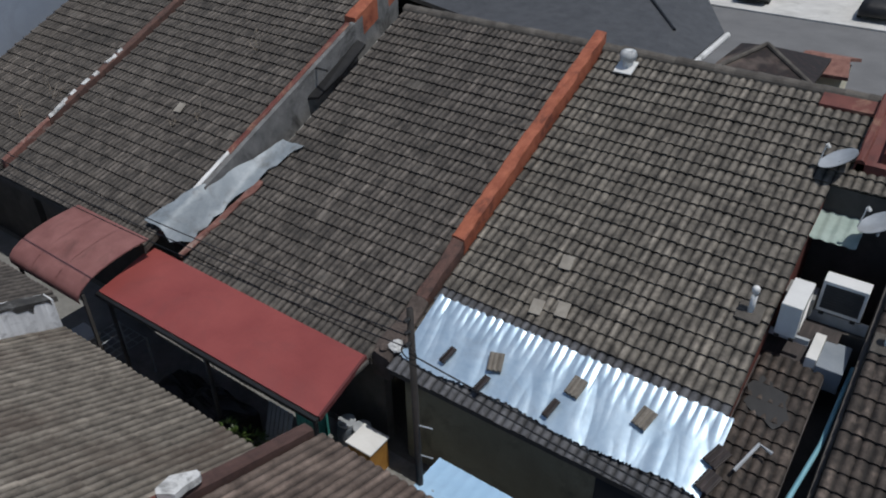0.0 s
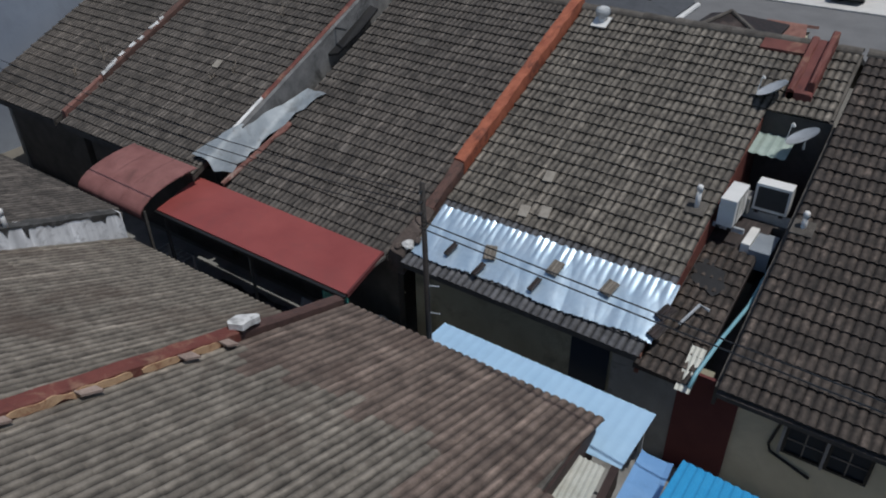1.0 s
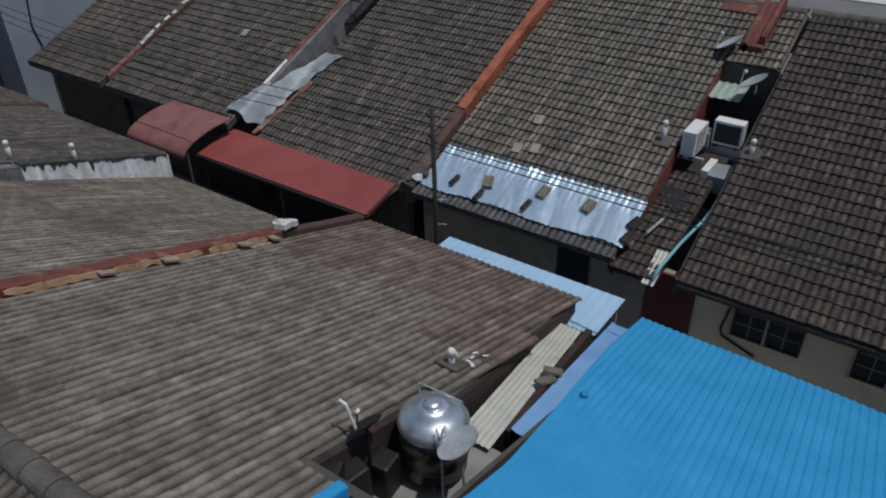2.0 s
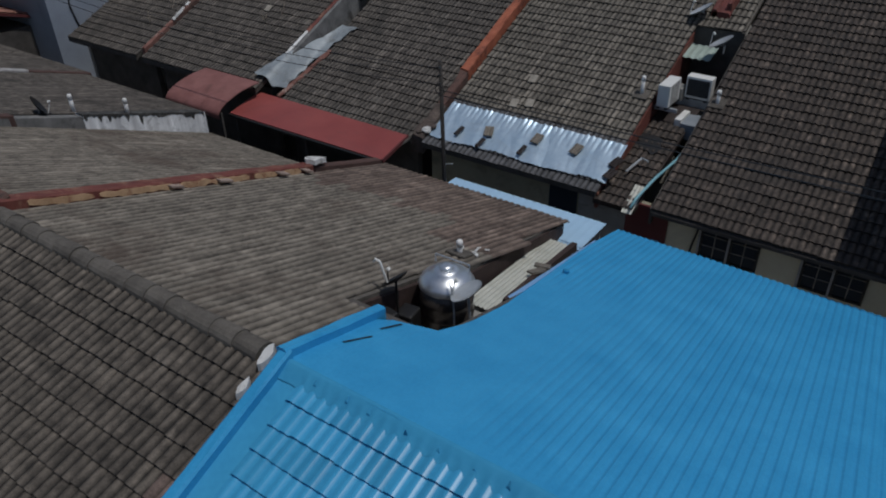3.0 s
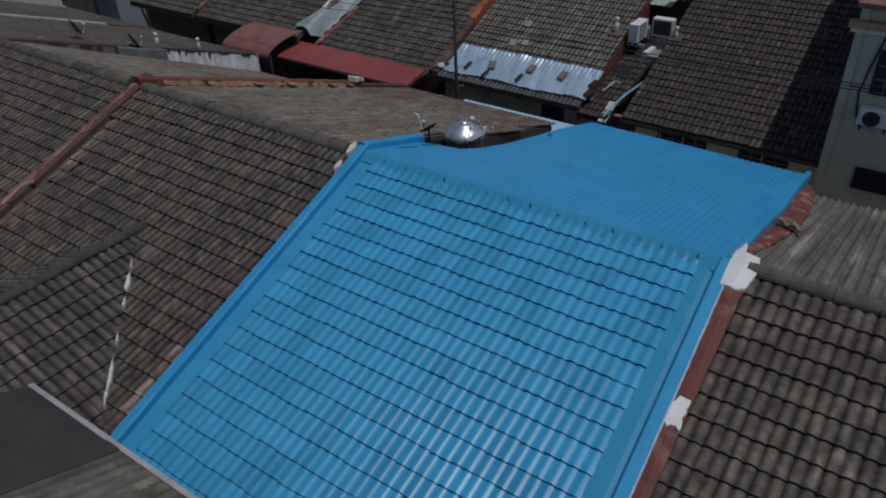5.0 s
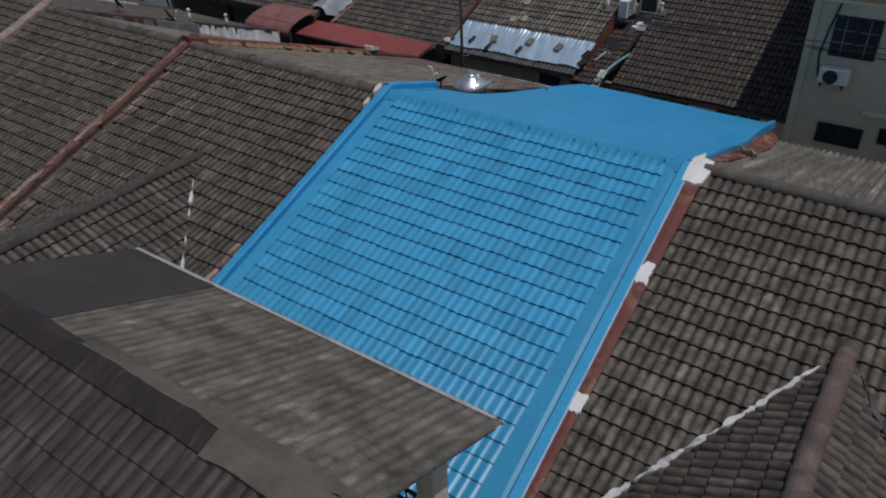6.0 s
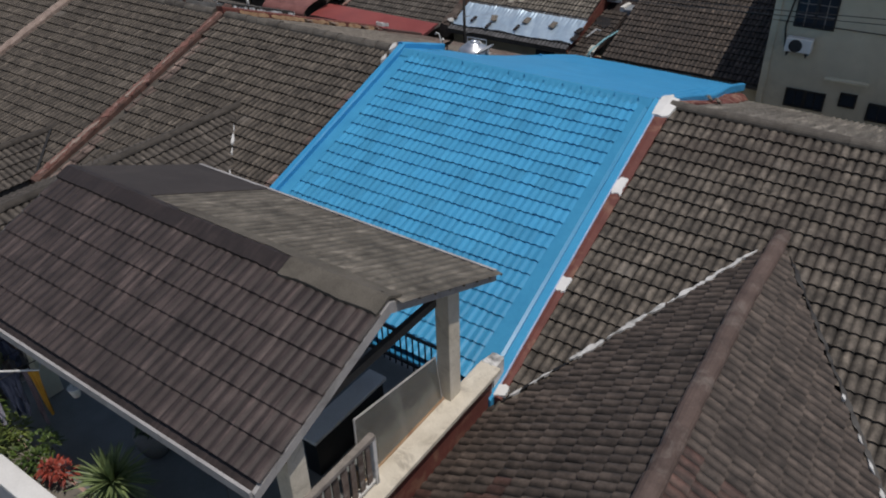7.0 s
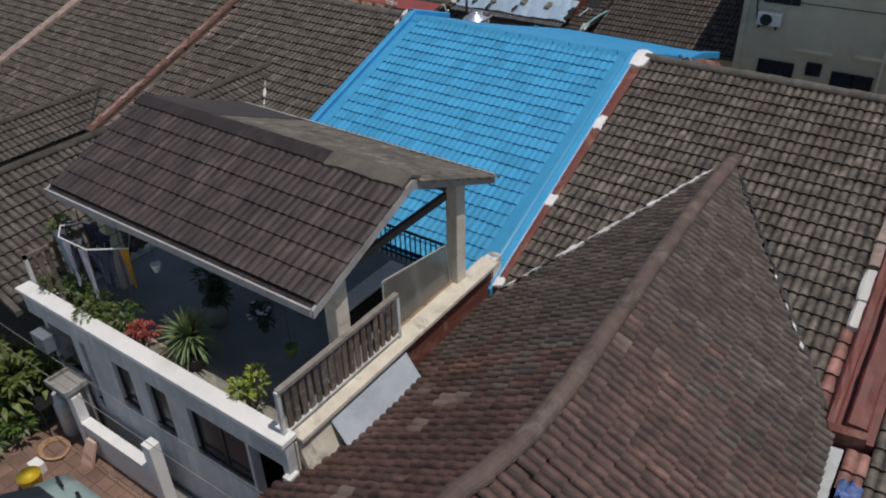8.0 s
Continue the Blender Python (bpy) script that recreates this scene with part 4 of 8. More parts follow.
for k, (ya, yb) in enumerate(((0.45, 1.5), (1.6, 3.05), (3.15, 4.75), (4.9, 5.5), (5.65, 6.2))):
    rows = []
    for y in steps(ya, yb, int((yb - ya) / 0.06)):
        z = RIDGE - 0.337 * y
        e = min(1.0, 0.5 + 7 * min(y - ya, yb - y))
        hi, lo_ = z + 0.13 + 0.05 * noise.noise((y * 5.0, 1, 0)), z + 0.02 - 0.06 * noise.noise((y * 4.6, 5, 0))
        m_ = (hi + lo_) / 2
        rows.append([(-6.13, y, m_ + (lo_ - m_) * e), (-6.098 + 0.01 * noise.noise((y * 5, 8, 0)), y, m_ + (lo_ - m_) * e), (-6.108, y, m_ + (hi - m_) * e), (-6.13, y, m_ + (hi - m_) * e)])
    single("plaster_patch", run(rows), M_PATCH, "bare orange plaster patch on the party wall", "plaster patch", "bare patches on the party wall")
for x, y, w in ((-6.12, 5.6, 0.3), (-6.13, 4.1, 0.34), (-6.15, 3.01, 0.3), (-6.1, 6.3, 0.25)):
    b = bmesh.new()
    z = RIDGE - 0.337 * y
    slab(b, [(x - 0.12, y - w / 2, z + 0.15 + 0.16 * w), (x + 0.13, y - w / 2 + 0.05, z + 0.1 + 0.16 * w), (x + 0.15, y + w / 2, z + 0.09 - 0.16 * w), (x - 0.1, y + w / 2 - 0.06, z + 0.15 - 0.16 * w)], (0, 0, -0.04))
    single("loose_tile", b, M_DUSTY, "dusty pale broken tile lying along the party wall", "loose tile", "broken tiles on the party wall")
b = bmesh.new()
rk = random.Random(91)
ends = []
for i in range(12):
    a = i / 12 * math.tau
    px, py = -6.28 + 0.15 * math.cos(a) * rk.uniform(0.7, 1.2), 6.85 + 0.3 * math.sin(a) * rk.uniform(0.75, 1.2)
    ends.append((px, py, RIDGE - 0.337 * py + 0.27 + rk.uniform(0, 0.05)))
slab(b, ends, (0, 0, -0.12))
single("mortar_patch", b, M_WHITE_OLD, "mouldy white mortar cap on the party wall", "mortar patch", "white patches on the party wall")
wall_thing("party_wall", rough_front(-12.75, -12.43, 0.14, 0.2, -7.0, 0.6), M_DUSTY, "worn pale pinkish party wall cap between brown roofs")
M_BLACKMOULD = surface("black_roof_mould", (0.022, 0.022, 0.021), (0.075, 0.073, 0.068), 4.0, 0.9, bump=0.4, stain=(0.3, 0.3, 0.29), stain_scale=4.0, stain_amount=0.5)
M_SMEARED = surface("black_streaked_white_paint", (0.66, 0.67, 0.67), (0.84, 0.85, 0.85), 2.0, 0.85, bump=0.3, stain=(0.1, 0.1, 0.098), stain_scale=3.2, stain_amount=0.55, streak=(0.4, 5.0, 0.5, 0.25))
wall_thing("party_wall", slabbed([(-12.75, 5.0, RIDGE - 0.345 * 5.0 + 0.03), (-12.75, 8.6, RIDGE - 0.345 * 8.6 + 0.05), (-12.75, 8.6, 0.0), (-12.75, 5.0, 0.0)], (0.3, 0, 0)), M_SMEARED, "mouldy white party wall stepping above the lower roof")
rows = []
for y in steps(5.0, 8.55, 90):
    z = RIDGE - 0.345 * y + 0.03 + 0.02 * (y - 5.0) / 3.6
    d = 0.035 + 0.5 * max(0.0, noise.noise((y * 8.0, 2, 0))) ** 1.3 + 0.16 * max(0.0, noise.noise((y * 2.3, 5, 0)))
    rows.append([(-12.46, y, z - d), (-12.44, y, z - d), (-12.435, y, z + 0.015), (-12.7 + 0.1 * noise.noise((y * 3, 8, 0)), y, z + 0.03), (-12.7, y, z - 0.02)])
single("mould_coat", run(rows), M_BLACKMOULD, "black mould running down from the top of the white wall", "mould")
wall_thing("party_wall", slabbed([(-12.75, 0.2, RIDGE - 0.1), (-12.75, 5.0, RIDGE - 0.347 * 5.0 - 0.02), (-12.75, 5.0, 2.6), (-12.75, 0.2, 4.0)], (0.3, 0, 0)), M_MOULDY, "dark mouldy party wall between stepped roofs")
wall_thing("party_wall", rough_back(-12.75, -12.45, 0.05, 0.1, 3.4, 0.347, 0.5), M_SOOTY_DARK, "red-brown stub of party wall behind the ridge")
wall_thing("party_wall", rough_front(-19.0, -18.75, 0.14, 0.2, -7.0, 0.6), M_REDBROWN, "red-brown party wall cap between far roofs")
wall_thing("party_wall", rough_back(-19.0, -18.75, 0.06, -0.1, 7.0, 0.345, 0.9), M_FASCIA, "stained pale grey party wall cap behind the ridge")
wall_thing("party_wall", rough_back(-19.0, -18.75, 0.04, 7.0, 9.0, 0.345, 0.9), M_SOOTY_DARK, "dark maroon lower end of the party wall cap")
M_REDWALL = surface("dark_red_wall_paint", (0.10, 0.022, 0.018), (0.20, 0.05, 0.038), 2.0, 0.6, bump=0.2, stain=(0.05, 0.02, 0.016), stain_scale=2.0, stain_amount=0.5)
# red party wall with a channel along its top, at the edge of the right neighbour
pw = thing("party_wall", 12.6, -3.5, 0, "red painted party wall with a channel along its top", "party wall", "party walls between roofs")
part("wall_body", along_front(12.28, 12.94, 0.05, 0.0, -6.75, 0.9), M_REDWALL, pw)
part("kerb", rough_front(12.27, 12.43, 0.15, 0.0, -6.7, 0.3), M_REDWALL, pw)
part("kerb", rough_front(12.53, 12.82, 0.24, 0.0, -6.7, 0.3), M_REDWALL, pw)
part("end_cap", slabbed([(12.3, -6.7, front_z(-6.7) + 0.15), (12.84, -6.7, front_z(-6.7) + 0.2), (12.84, -6.8, front_z(-6.8) + 0.18), (12.36, -6.8, front_z(-6.8) + 0.12)], (0, 0, -0.8)), M_REDBROWN, pw)

M_RUBBLE = surface("dark_crumbling_mortar", (0.05, 0.04, 0.034), (0.13, 0.10, 0.085), 6.0, 0.95, bump=0.6, stain=(0.2, 0.16, 0.13), stain_scale=3.0, stain_amount=0.5)
# Roof tile copy with the eave's shade mixed into its colour.
M_EAVE_SHADED = surface("shaded_eave_tile", (0.030, 0.031, 0.033), (0.088, 0.088, 0.092), 5.0, 0.8, bump=0.4, varied=0.1, worn=0.7, streak=(*ACROSS_X, 0.2))
# ---- far row of terraced houses: front slope towards the lane ----
FS = 0.43


def far_z(y, lift=0.0):
    return 3.9 + FS * (y - 14.1) + lift


def far_house(x0, x1, lift, label, mat, near, inside=None, seed=21, wallmat=M_OLIVE, roof_pts=None, eave_x=None, y0=11.1):
    h = thing("terraced_house", (x0 + x1) / 2, 15, 0, label, "house", "far row of terraced houses")
    y1, y2 = 19.0, 26.9
    z0, z1 = far_z(y0, lift), far_z(y1, lift)
    part("wall", boxed(x0 + 0.05, x1 - 0.05, 11.45, 11.65, 0, z0 - 0.25), wallmat, h)
    pts = roof_pts or [(x0, y0, z0 - 0.05), (x1, y0, z0 - 0.05), (x1, y1, z1 - 0.05), (x0, y1, z1 - 0.05)]
    rf = part("roof", slabbed(pts, (0, 0, -0.12)), M_CAP, h, "roof slope towards the lane")
    part("roof", slabbed([(x0, y1, z1 - 0.05), (x1, y1, z1 - 0.05), (x1, y2, z0 - 0.05), (x0, y2, z0 - 0.05)], (0, 0, -0.12)), mat, h, "roof slope towards the street")
    tiles(rf, mat, (x0, y1, z1 - 0.05), (1, 0, 0), (0, -1, -FS), x1 - x0, (19.0 - y0) * math.sqrt(1 + FS * FS), near, inside, wide=(x1 - x0) / round((x1 - x0) / 0.308), seed=seed)
    caps(rf, (x0, y1 + 0.05, z1), (x1, y1 + 0.05, z1), 0.14, M_CAP)
    part("fascia", boxed(x0, eave_x or x1, y0 - 0.02, y0 + 0.02, z0 - 0.2, z0 - 0.04), M_DARKWALL, h, "dark eave board")
    return h, rf


def zz(x, y):
    return (x, y, far_z(y) - 0.05)


def eave_band(y):
    """Courses below and just above the foil, their shade given by a darker tile colour."""
    return y < 11.55 or 12.4 < y < 12.75


b1, b1f = far_house(-6.4, 0.15, 0.0, "terraced house with weathered grey tile roof and foil patch", M_TILE_GREY, (-3, 14), lambda x, y: (x < -1.2 or y > 17.1) and not eave_band(y), seed=21,
                    roof_pts=[zz(-6.4, 11.1), zz(-1.2, 11.1), zz(-1.2, 17.1), zz(0.2, 17.1), zz(0.2, 19.0), zz(-6.4, 19.0)], eave_x=-1.15)
tiles(b1f, M_EAVE_SHADED, (-6.4, 19.0, far_z(19.0) - 0.05), (1, 0, 0), (0, -1, -FS), 6.55, 7.9 * math.sqrt(1 + FS * FS), (-3, 11), lambda x, y: x < -1.2 and eave_band(y), wide=6.55 / 21, seed=28, pieces=60)
b0, b0f = far_house(-11.95, -6.8, 0.0, "terraced house with dark weathered tile roof", M_TILE_MOSS, (-9, 14), None, seed=22, wallmat=M_DARKWALL)
part("valley_gutter", slabbed([(-12.37, 11.1, 2.2), (-11.93, 11.1, 2.2), (-11.93, 19.0, 5.6), (-12.37, 19.0, 5.6)], (0, 0, -0.1)), M_GREYWALL, b0)
bm1, bm1f = far_house(-18.35, -12.62, 0.5, "terraced house with mossy dark tile roof", M_TILE_MOSS, (-15, 14), None, seed=23, wallmat=M_DARKWALL, y0=10.75)
bm2, bm2f = far_house(-22.8, -18.65, 0.5, "end terraced house with dark tile roof", M_TILE_MOSS, (-20, 14), None, seed=24, wallmat=M_DARKWALL, y0=10.75)
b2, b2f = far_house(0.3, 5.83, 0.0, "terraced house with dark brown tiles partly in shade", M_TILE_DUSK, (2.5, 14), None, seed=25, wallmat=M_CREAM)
part("gable_wall", slabbed([(-22.8, 11.4, 0), (-22.8, 11.4, 2.9), (-22.8, 18.7, 6.1), (-22.8, 26, 2.9), (-22.8, 26, 0)], (0.15, 0, 0)), M_GREYWALL, bm2)


def along_far(x0, x1, up, y0, y1, thick=0.6, lift=0.0):
    return slabbed([(x0, y0, far_z(y0, lift) + up), (x1, y0, far_z(y0, lift) + up), (x1, y1, far_z(y1, lift) + up), (x0, y1, far_z(y1, lift) + up)], (0, 0, -thick))


def rough_far(x0, x1, up, y0, y1, thick=0.6, lift=0.0):
    return rough_bar(x0, x1, y0, y1, lambda y: far_z(y, lift) + up, thick)


wall_thing("party_wall", rough_bar(-6.72, -6.45, 13.5, 19.1, lambda y: far_z(y) + 0.26 + 0.03 * noise.noise((y * 1.3, 0, 3)), 0.7, wob=0.045), M_ORANGE, "faded orange party wall cap running up the roof")
wall_thing("party_wall", rough_bar(-6.7, -6.46, 12.3, 13.5, lambda y: far_z(y) + 0.2 - 0.06 * (13.5 - y), 0.6, wob=0.06), M_SOOTY_RED, "sooty dull red stretch of the orange party wall")
wall_thing("party_wall", rough_bar(-6.78, -6.4, 11.12, 12.3, lambda y: far_z(y) + 0.09 + 0.05 * noise.noise((y * 4, 2, 0)), 0.5, wob=0.08, step=0.1), M_RUBBLE, "crumbling dark lower end of the party wall")
for k, (x, y, r) in enumerate(((-6.42, 11.35, 0.13), (-6.6, 11.25, 0.1), (-6.3, 11.5, 0.09))):
    lp = bmesh.new()
    bmesh.ops.create_icosphere(lp, subdivisions=2, radius=r)
    for v in lp.verts:
        v.co *= 1 + 0.5 * noise.noise(v.co * 9 + Vector((k, 0, 0)))
        v.co.z *= 0.6
    bmesh.ops.translate(lp, verts=lp.verts, vec=(x, y, far_z(y) + 0.12))
    single("mortar_lump", lp, M_WHITE_OLD if k == 0 else M_RUBBLE, "loose lump of old mortar at the foot of the party wall", "mortar lump", "mortar lumps")
wall_thing("party_wall", along_far(-12.52, -12.36, 0.58, 12.3, 19.2, 1.25), M_MOULDY, "grey stained step wall between two roof levels")
wall_thing("party_wall", rough_far(-12.72, -12.36, 0.7, 17.5, 19.25, 0.6), M_ORANGE, "orange stub of party wall at the ridge")
vb = rough_far(-12.62, -12.48, 0.63, 13.2, 17.4, 0.06)
single("verge_board", vb, M_REDBROWN, "peeling red roof verge board on the step wall", "verge board", "verge boards on the step wall")
single("verge_board", rough_far(-12.6, -12.5, 0.64, 11.8, 13.2, 0.05), M_WHITE, "white flashing strip on the step wall", "verge board", "verge boards on the step wall")
wall_thing("party_wall", rough_far(-18.6, -18.4, 0.14, 12.4, 18.9, 0.6, 0.5), M_SOOTY_RED, "dark red-brown party wall cap up to the ridge")
wall_thing("party_wall", rough_far(-18.58, -18.44, 0.12, 11.0, 12.4, 0.6, 0.5), M_FADEDRED, "faded red lower party wall cap")
rw = random.Random(23)
for k in range(7):
    yw = 12.35 + 0.4 * k + rw.uniform(-0.08, 0.08)
    lw = rw.uniform(0.12, 0.5)
    ox = rw.uniform(-0.05, 0.05)
    bm = rough_bar(-18.6 + ox, -18.44 + ox, yw, yw + lw, lambda y: far_z(y, 0.5) + 0.165, 0.04, wob=0.05, step=0.07)
    single("paint_flake", bm, M_WHITE_OLD, "flaking white paint remaining on the party wall cap", "paint patch", "white paint patches on the cap")
rs = thing("party_wall", -0.55, 18, 5, "red painted chimney-like party wall stub near the ridge", "party wall", "party walls between roofs")
part("wall_body", rough_far(-0.86, -0.36, 0.16, 17.35, 18.95, 0.7), M_REDWALL, rs)
part("kerb", rough_far(-0.88, -0.72, 0.22, 17.35, 18.95, 0.3), M_REDBROWN, rs)
part("kerb", rough_far(-0.5, -0.36, 0.36, 17.45, 19.0, 0.3), M_REDBROWN, rs)

# reddened tiles beside and below the red wall
tiles(a2f, M_TILE_FADED, (12.03, -4.95, front_z(-4.95) - 0.03), (1, 0, 0), (0, -1, -FRONT), 0.34, 1.6, (12, -6), lambda x, y, f=beside_wing(*W3): f(x, y), seed=71)
tiles(a3f, M_TILE_FADED, (12.62, -6.85, front_z(-6.85) - 0.03), (1, 0, 0), (0, -1, -FRONT), 0.34, 0.66, (12, -7), None, seed=72)
part("eave_strip", slabbed([(12.42, -6.85, 3.2), (12.62, -6.85, 3.22), (12.62, -9.5, 2.2), (12.42, -9.5, 2.18)], (0, 0, -0.03)), M_GALV, a3, "pale metal eave strip")

# ---- porch roof over the blue house's terrace ----
PX0, PX1, PR, PZ = 0.42, 6.46, -8.7, 6.69
EF, EB = (-10.9, 5.79), (-6.45, 5.76)
M_LICHEN = surface("lichen_grey_tile", (0.070, 0.062, 0.050), (0.162, 0.145, 0.120), 2.2, 0.9, bump=0.5, stain=(0.038, 0.034, 0.028), stain_scale=2.2, stain_amount=0.8, varied=0.06, worn=0.25, streak=(8.0, 2.6, 1.0, 0.22))
M_MORTAR = surface("lichened_ridge_mortar", (0.075, 0.067, 0.054), (0.155, 0.139, 0.115), 2.5, 0.9, bump=0.5, stain=(0.055, 0.045, 0.038), stain_scale=1.3, stain_amount=0.8)
M_SMOOTH = surface("dark_coated_sheet", (0.0344, 0.02838, 0.02752), (0.05676, 0.0473, 0.04472), 1.6, 0.75, bump=0.15, stain=(0.09, 0.08, 0.07), stain_scale=1.4, stain_amount=0.3)
porch = thing("terrace_porch", 3.4, -8.7, 3.5, "open terrace porch with dark brown tiled gable roof", "porch")
pf = part("roof", slabbed([(PX0, PR, PZ - 0.03), (PX1, PR, PZ - 0.03), (PX1, EF[0], EF[1] - 0.03), (PX0, EF[0], EF[1] - 0.03)], (0, 0, -0.08)), M_TILE_DARK, porch, "dark brown tiled front slope")
pb = part("roof", slabbed([(PX0, PR, PZ - 0.03), (PX1, PR, PZ - 0.03), (PX1, EB[0], EB[1] - 0.03), (PX0, EB[0], EB[1] - 0.03)], (0, 0, -0.08)), M_TILE_NEAR, porch, "grey weathered back slope")
SF, SB = (PZ - EF[1]) / (PR - EF[0]), (PZ - EB[1]) / (EB[0] - PR)
tiles(pf, M_TILE_DARK, (PX0 - 0.02, PR - 0.17, PZ - 0.17 * SF - 0.005), (1, 0, 0), (0, EF[0] - PR, EF[1] - PZ), PX1 - PX0 + 0.05, 2.26, (5.5, -10), None, wide=0.303, gauge=0.341, high=0.017, seed=12, lift=0.03, soft_roll=0.8, loose=0.35)
tiles(pb, M_LICHEN, (PX0 + 1.62, PR + 0.1, PZ - 0.1 * SB - 0.01), (1, 0, 0), (0, EB[0] - PR, EB[1] - PZ), PX1 - PX0 - 1.6, 2.34, (6, -7), None, wide=0.302, gauge=0.33, high=0.013, seed=13, lift=0.005, soft_roll=0.9, loose=0.3)


def worn_plate(x0, x1, y0, y1, mat, name, label, up, wob=0.04):
    """A thin coat over the porch ridge or slope, with ragged edges."""
    bm = bmesh.new()
    ny_ = 6
    rows = []
    for x in steps(x0, x1, max(4, int((x1 - x0) / 0.07))):
        a = y0 + wob * noise.noise((x * 2.3, 1.0, up * 90)) + 0.5 * wob * noise.noise((x * 9.0, 2.0, up * 70))
        b = y1 + wob * noise.noise((x * 2.1, 7.0, up * 90)) + 0.5 * wob * noise.noise((x * 11.0, 4.0, up * 70))
        rows.append([bm.verts.new((x + (0.1 * wob if 0 < k < ny_ else 0), y, (PZ - (SF * (PR - y) if y < PR else SB * (y - PR))) + up + 0.008 * noise.noise((x * 3, y * 3, 0)))) for k, y in enumerate(steps(a, b, ny_))])
    for p, q in zip(rows, rows[1:]):
        for k in range(ny_):
            bm.faces.new((p[k], p[k + 1], q[k + 1], q[k]))
    r = bmesh.ops.extrude_face_region(bm, geom=list(bm.faces))
    bmesh.ops.translate(bm, verts=[v for v in r["geom"] if isinstance(v, bmesh.types.BMVert)], vec=(0, 0, -0.04))
    return part(name, bm, mat, porch, label)


worn_plate(PX0, 2.12, PR + 0.02, EB[0] - 0.02, M_SMOOTH, "roof_sheet", "smooth dark coated part of the back slope", 0.02, 0.02)
worn_plate(PX0, 5.2, PR - 0.22, PR + 0.1, M_TILE_DARK, "ridge_mortar", "dark brown coated ridge", 0.045, 0.015)
worn_plate(2.9, PX1 + 0.01, PR + 0.03, PR + 0.24, M_MORTAR, "ridge_mortar", "lichened grey mortar behind the ridge", 0.052, 0.05)
worn_plate(5.0, PX1 + 0.01, PR - 0.225, PR + 0.06, M_MORTAR, "ridge_mortar", "lichened grey mortar over the ridge end", 0.056, 0.03)
part("eave_flashing", slabbed([(PX0 - 0.02, EB[0] - 0.03, EB[1] + 0.035), (PX1 + 0.02, EB[0] - 0.03, EB[1] + 0.035), (PX1 + 0.02, EB[0] + 0.035, EB[1] + 0.015), (PX0 - 0.02, EB[0] + 0.035, EB[1] + 0.015)], (0, 0, -0.03)), M_FASCIA, porch, "thin pale eave flashing")
for x, y, m in ((6.22, -7.25, M_CREAM_OLD), (6.2, -10.2, M_CREAM_OLD), (0.7, -7.25, M_CREAM), (0.7, -10.2, M_CREAM)):
    top = PZ - 0.15 - abs(y - PR) * 0.39
    p = part("post", boxed(x - 0.11, x + 0.11, y - 0.13, y + 0.13, 3.5, top, 0.012), m, porch)
for x in (PX0 - 0.03, PX1 - 0.02):
    for e, nm in ((EF, "bargeboard"), (EB, "bargeboard")):
        part(nm, slabbed([(x, PR, PZ - 0.02), (x, e[0], e[1] - 0.02), (x, e[0], e[1] - 0.15), (x, PR, PZ - 0.17)], (0.05, 0, 0)), M_FASCIA, porch, "grey weathered barge board")
part("fascia", boxed(PX0, PX1, EF[0] - 0.035, EF[0], EF[1] - 0.11, EF[1] + 0.012), M_FASCIA, porch)
part("fascia", boxed(PX0, PX1, EB[0], EB[0] + 0.03, EB[1] - 0.14, EB[1] - 0.03), M_FASCIA, porch)
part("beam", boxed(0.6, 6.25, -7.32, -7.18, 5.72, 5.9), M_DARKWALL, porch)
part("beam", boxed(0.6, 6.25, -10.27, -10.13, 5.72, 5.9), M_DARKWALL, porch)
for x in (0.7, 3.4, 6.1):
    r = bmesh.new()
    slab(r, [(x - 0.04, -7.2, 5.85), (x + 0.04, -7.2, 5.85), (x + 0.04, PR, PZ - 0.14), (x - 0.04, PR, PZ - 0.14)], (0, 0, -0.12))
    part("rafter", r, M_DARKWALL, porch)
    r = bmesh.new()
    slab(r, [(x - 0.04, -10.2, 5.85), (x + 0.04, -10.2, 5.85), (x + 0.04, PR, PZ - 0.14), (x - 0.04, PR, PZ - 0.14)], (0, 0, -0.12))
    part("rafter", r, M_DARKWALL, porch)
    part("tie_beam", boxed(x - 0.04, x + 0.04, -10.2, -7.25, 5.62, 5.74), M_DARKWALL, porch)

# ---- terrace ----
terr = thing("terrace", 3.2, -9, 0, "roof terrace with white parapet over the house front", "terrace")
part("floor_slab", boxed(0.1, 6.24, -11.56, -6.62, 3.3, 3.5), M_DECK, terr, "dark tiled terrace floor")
# Weathered white, dulled and blued: the front's shade is part of this colour.
M_FACADE = surface("weathered_shaded_white_paint", (0.44, 0.455, 0.475), (0.62, 0.635, 0.655), 1.5, 0.7, bump=0.1, stain=(0.3, 0.31, 0.32), stain_scale=1.4, stain_amount=0.5, streak=(5.0, 0.5, 0.6, 0.1))
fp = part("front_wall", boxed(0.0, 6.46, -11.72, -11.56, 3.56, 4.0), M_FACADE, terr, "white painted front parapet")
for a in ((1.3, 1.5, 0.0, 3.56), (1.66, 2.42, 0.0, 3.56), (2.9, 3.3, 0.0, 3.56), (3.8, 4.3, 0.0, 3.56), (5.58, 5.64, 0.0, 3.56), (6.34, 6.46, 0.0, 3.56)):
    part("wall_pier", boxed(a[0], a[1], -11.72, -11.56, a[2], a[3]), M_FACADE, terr)
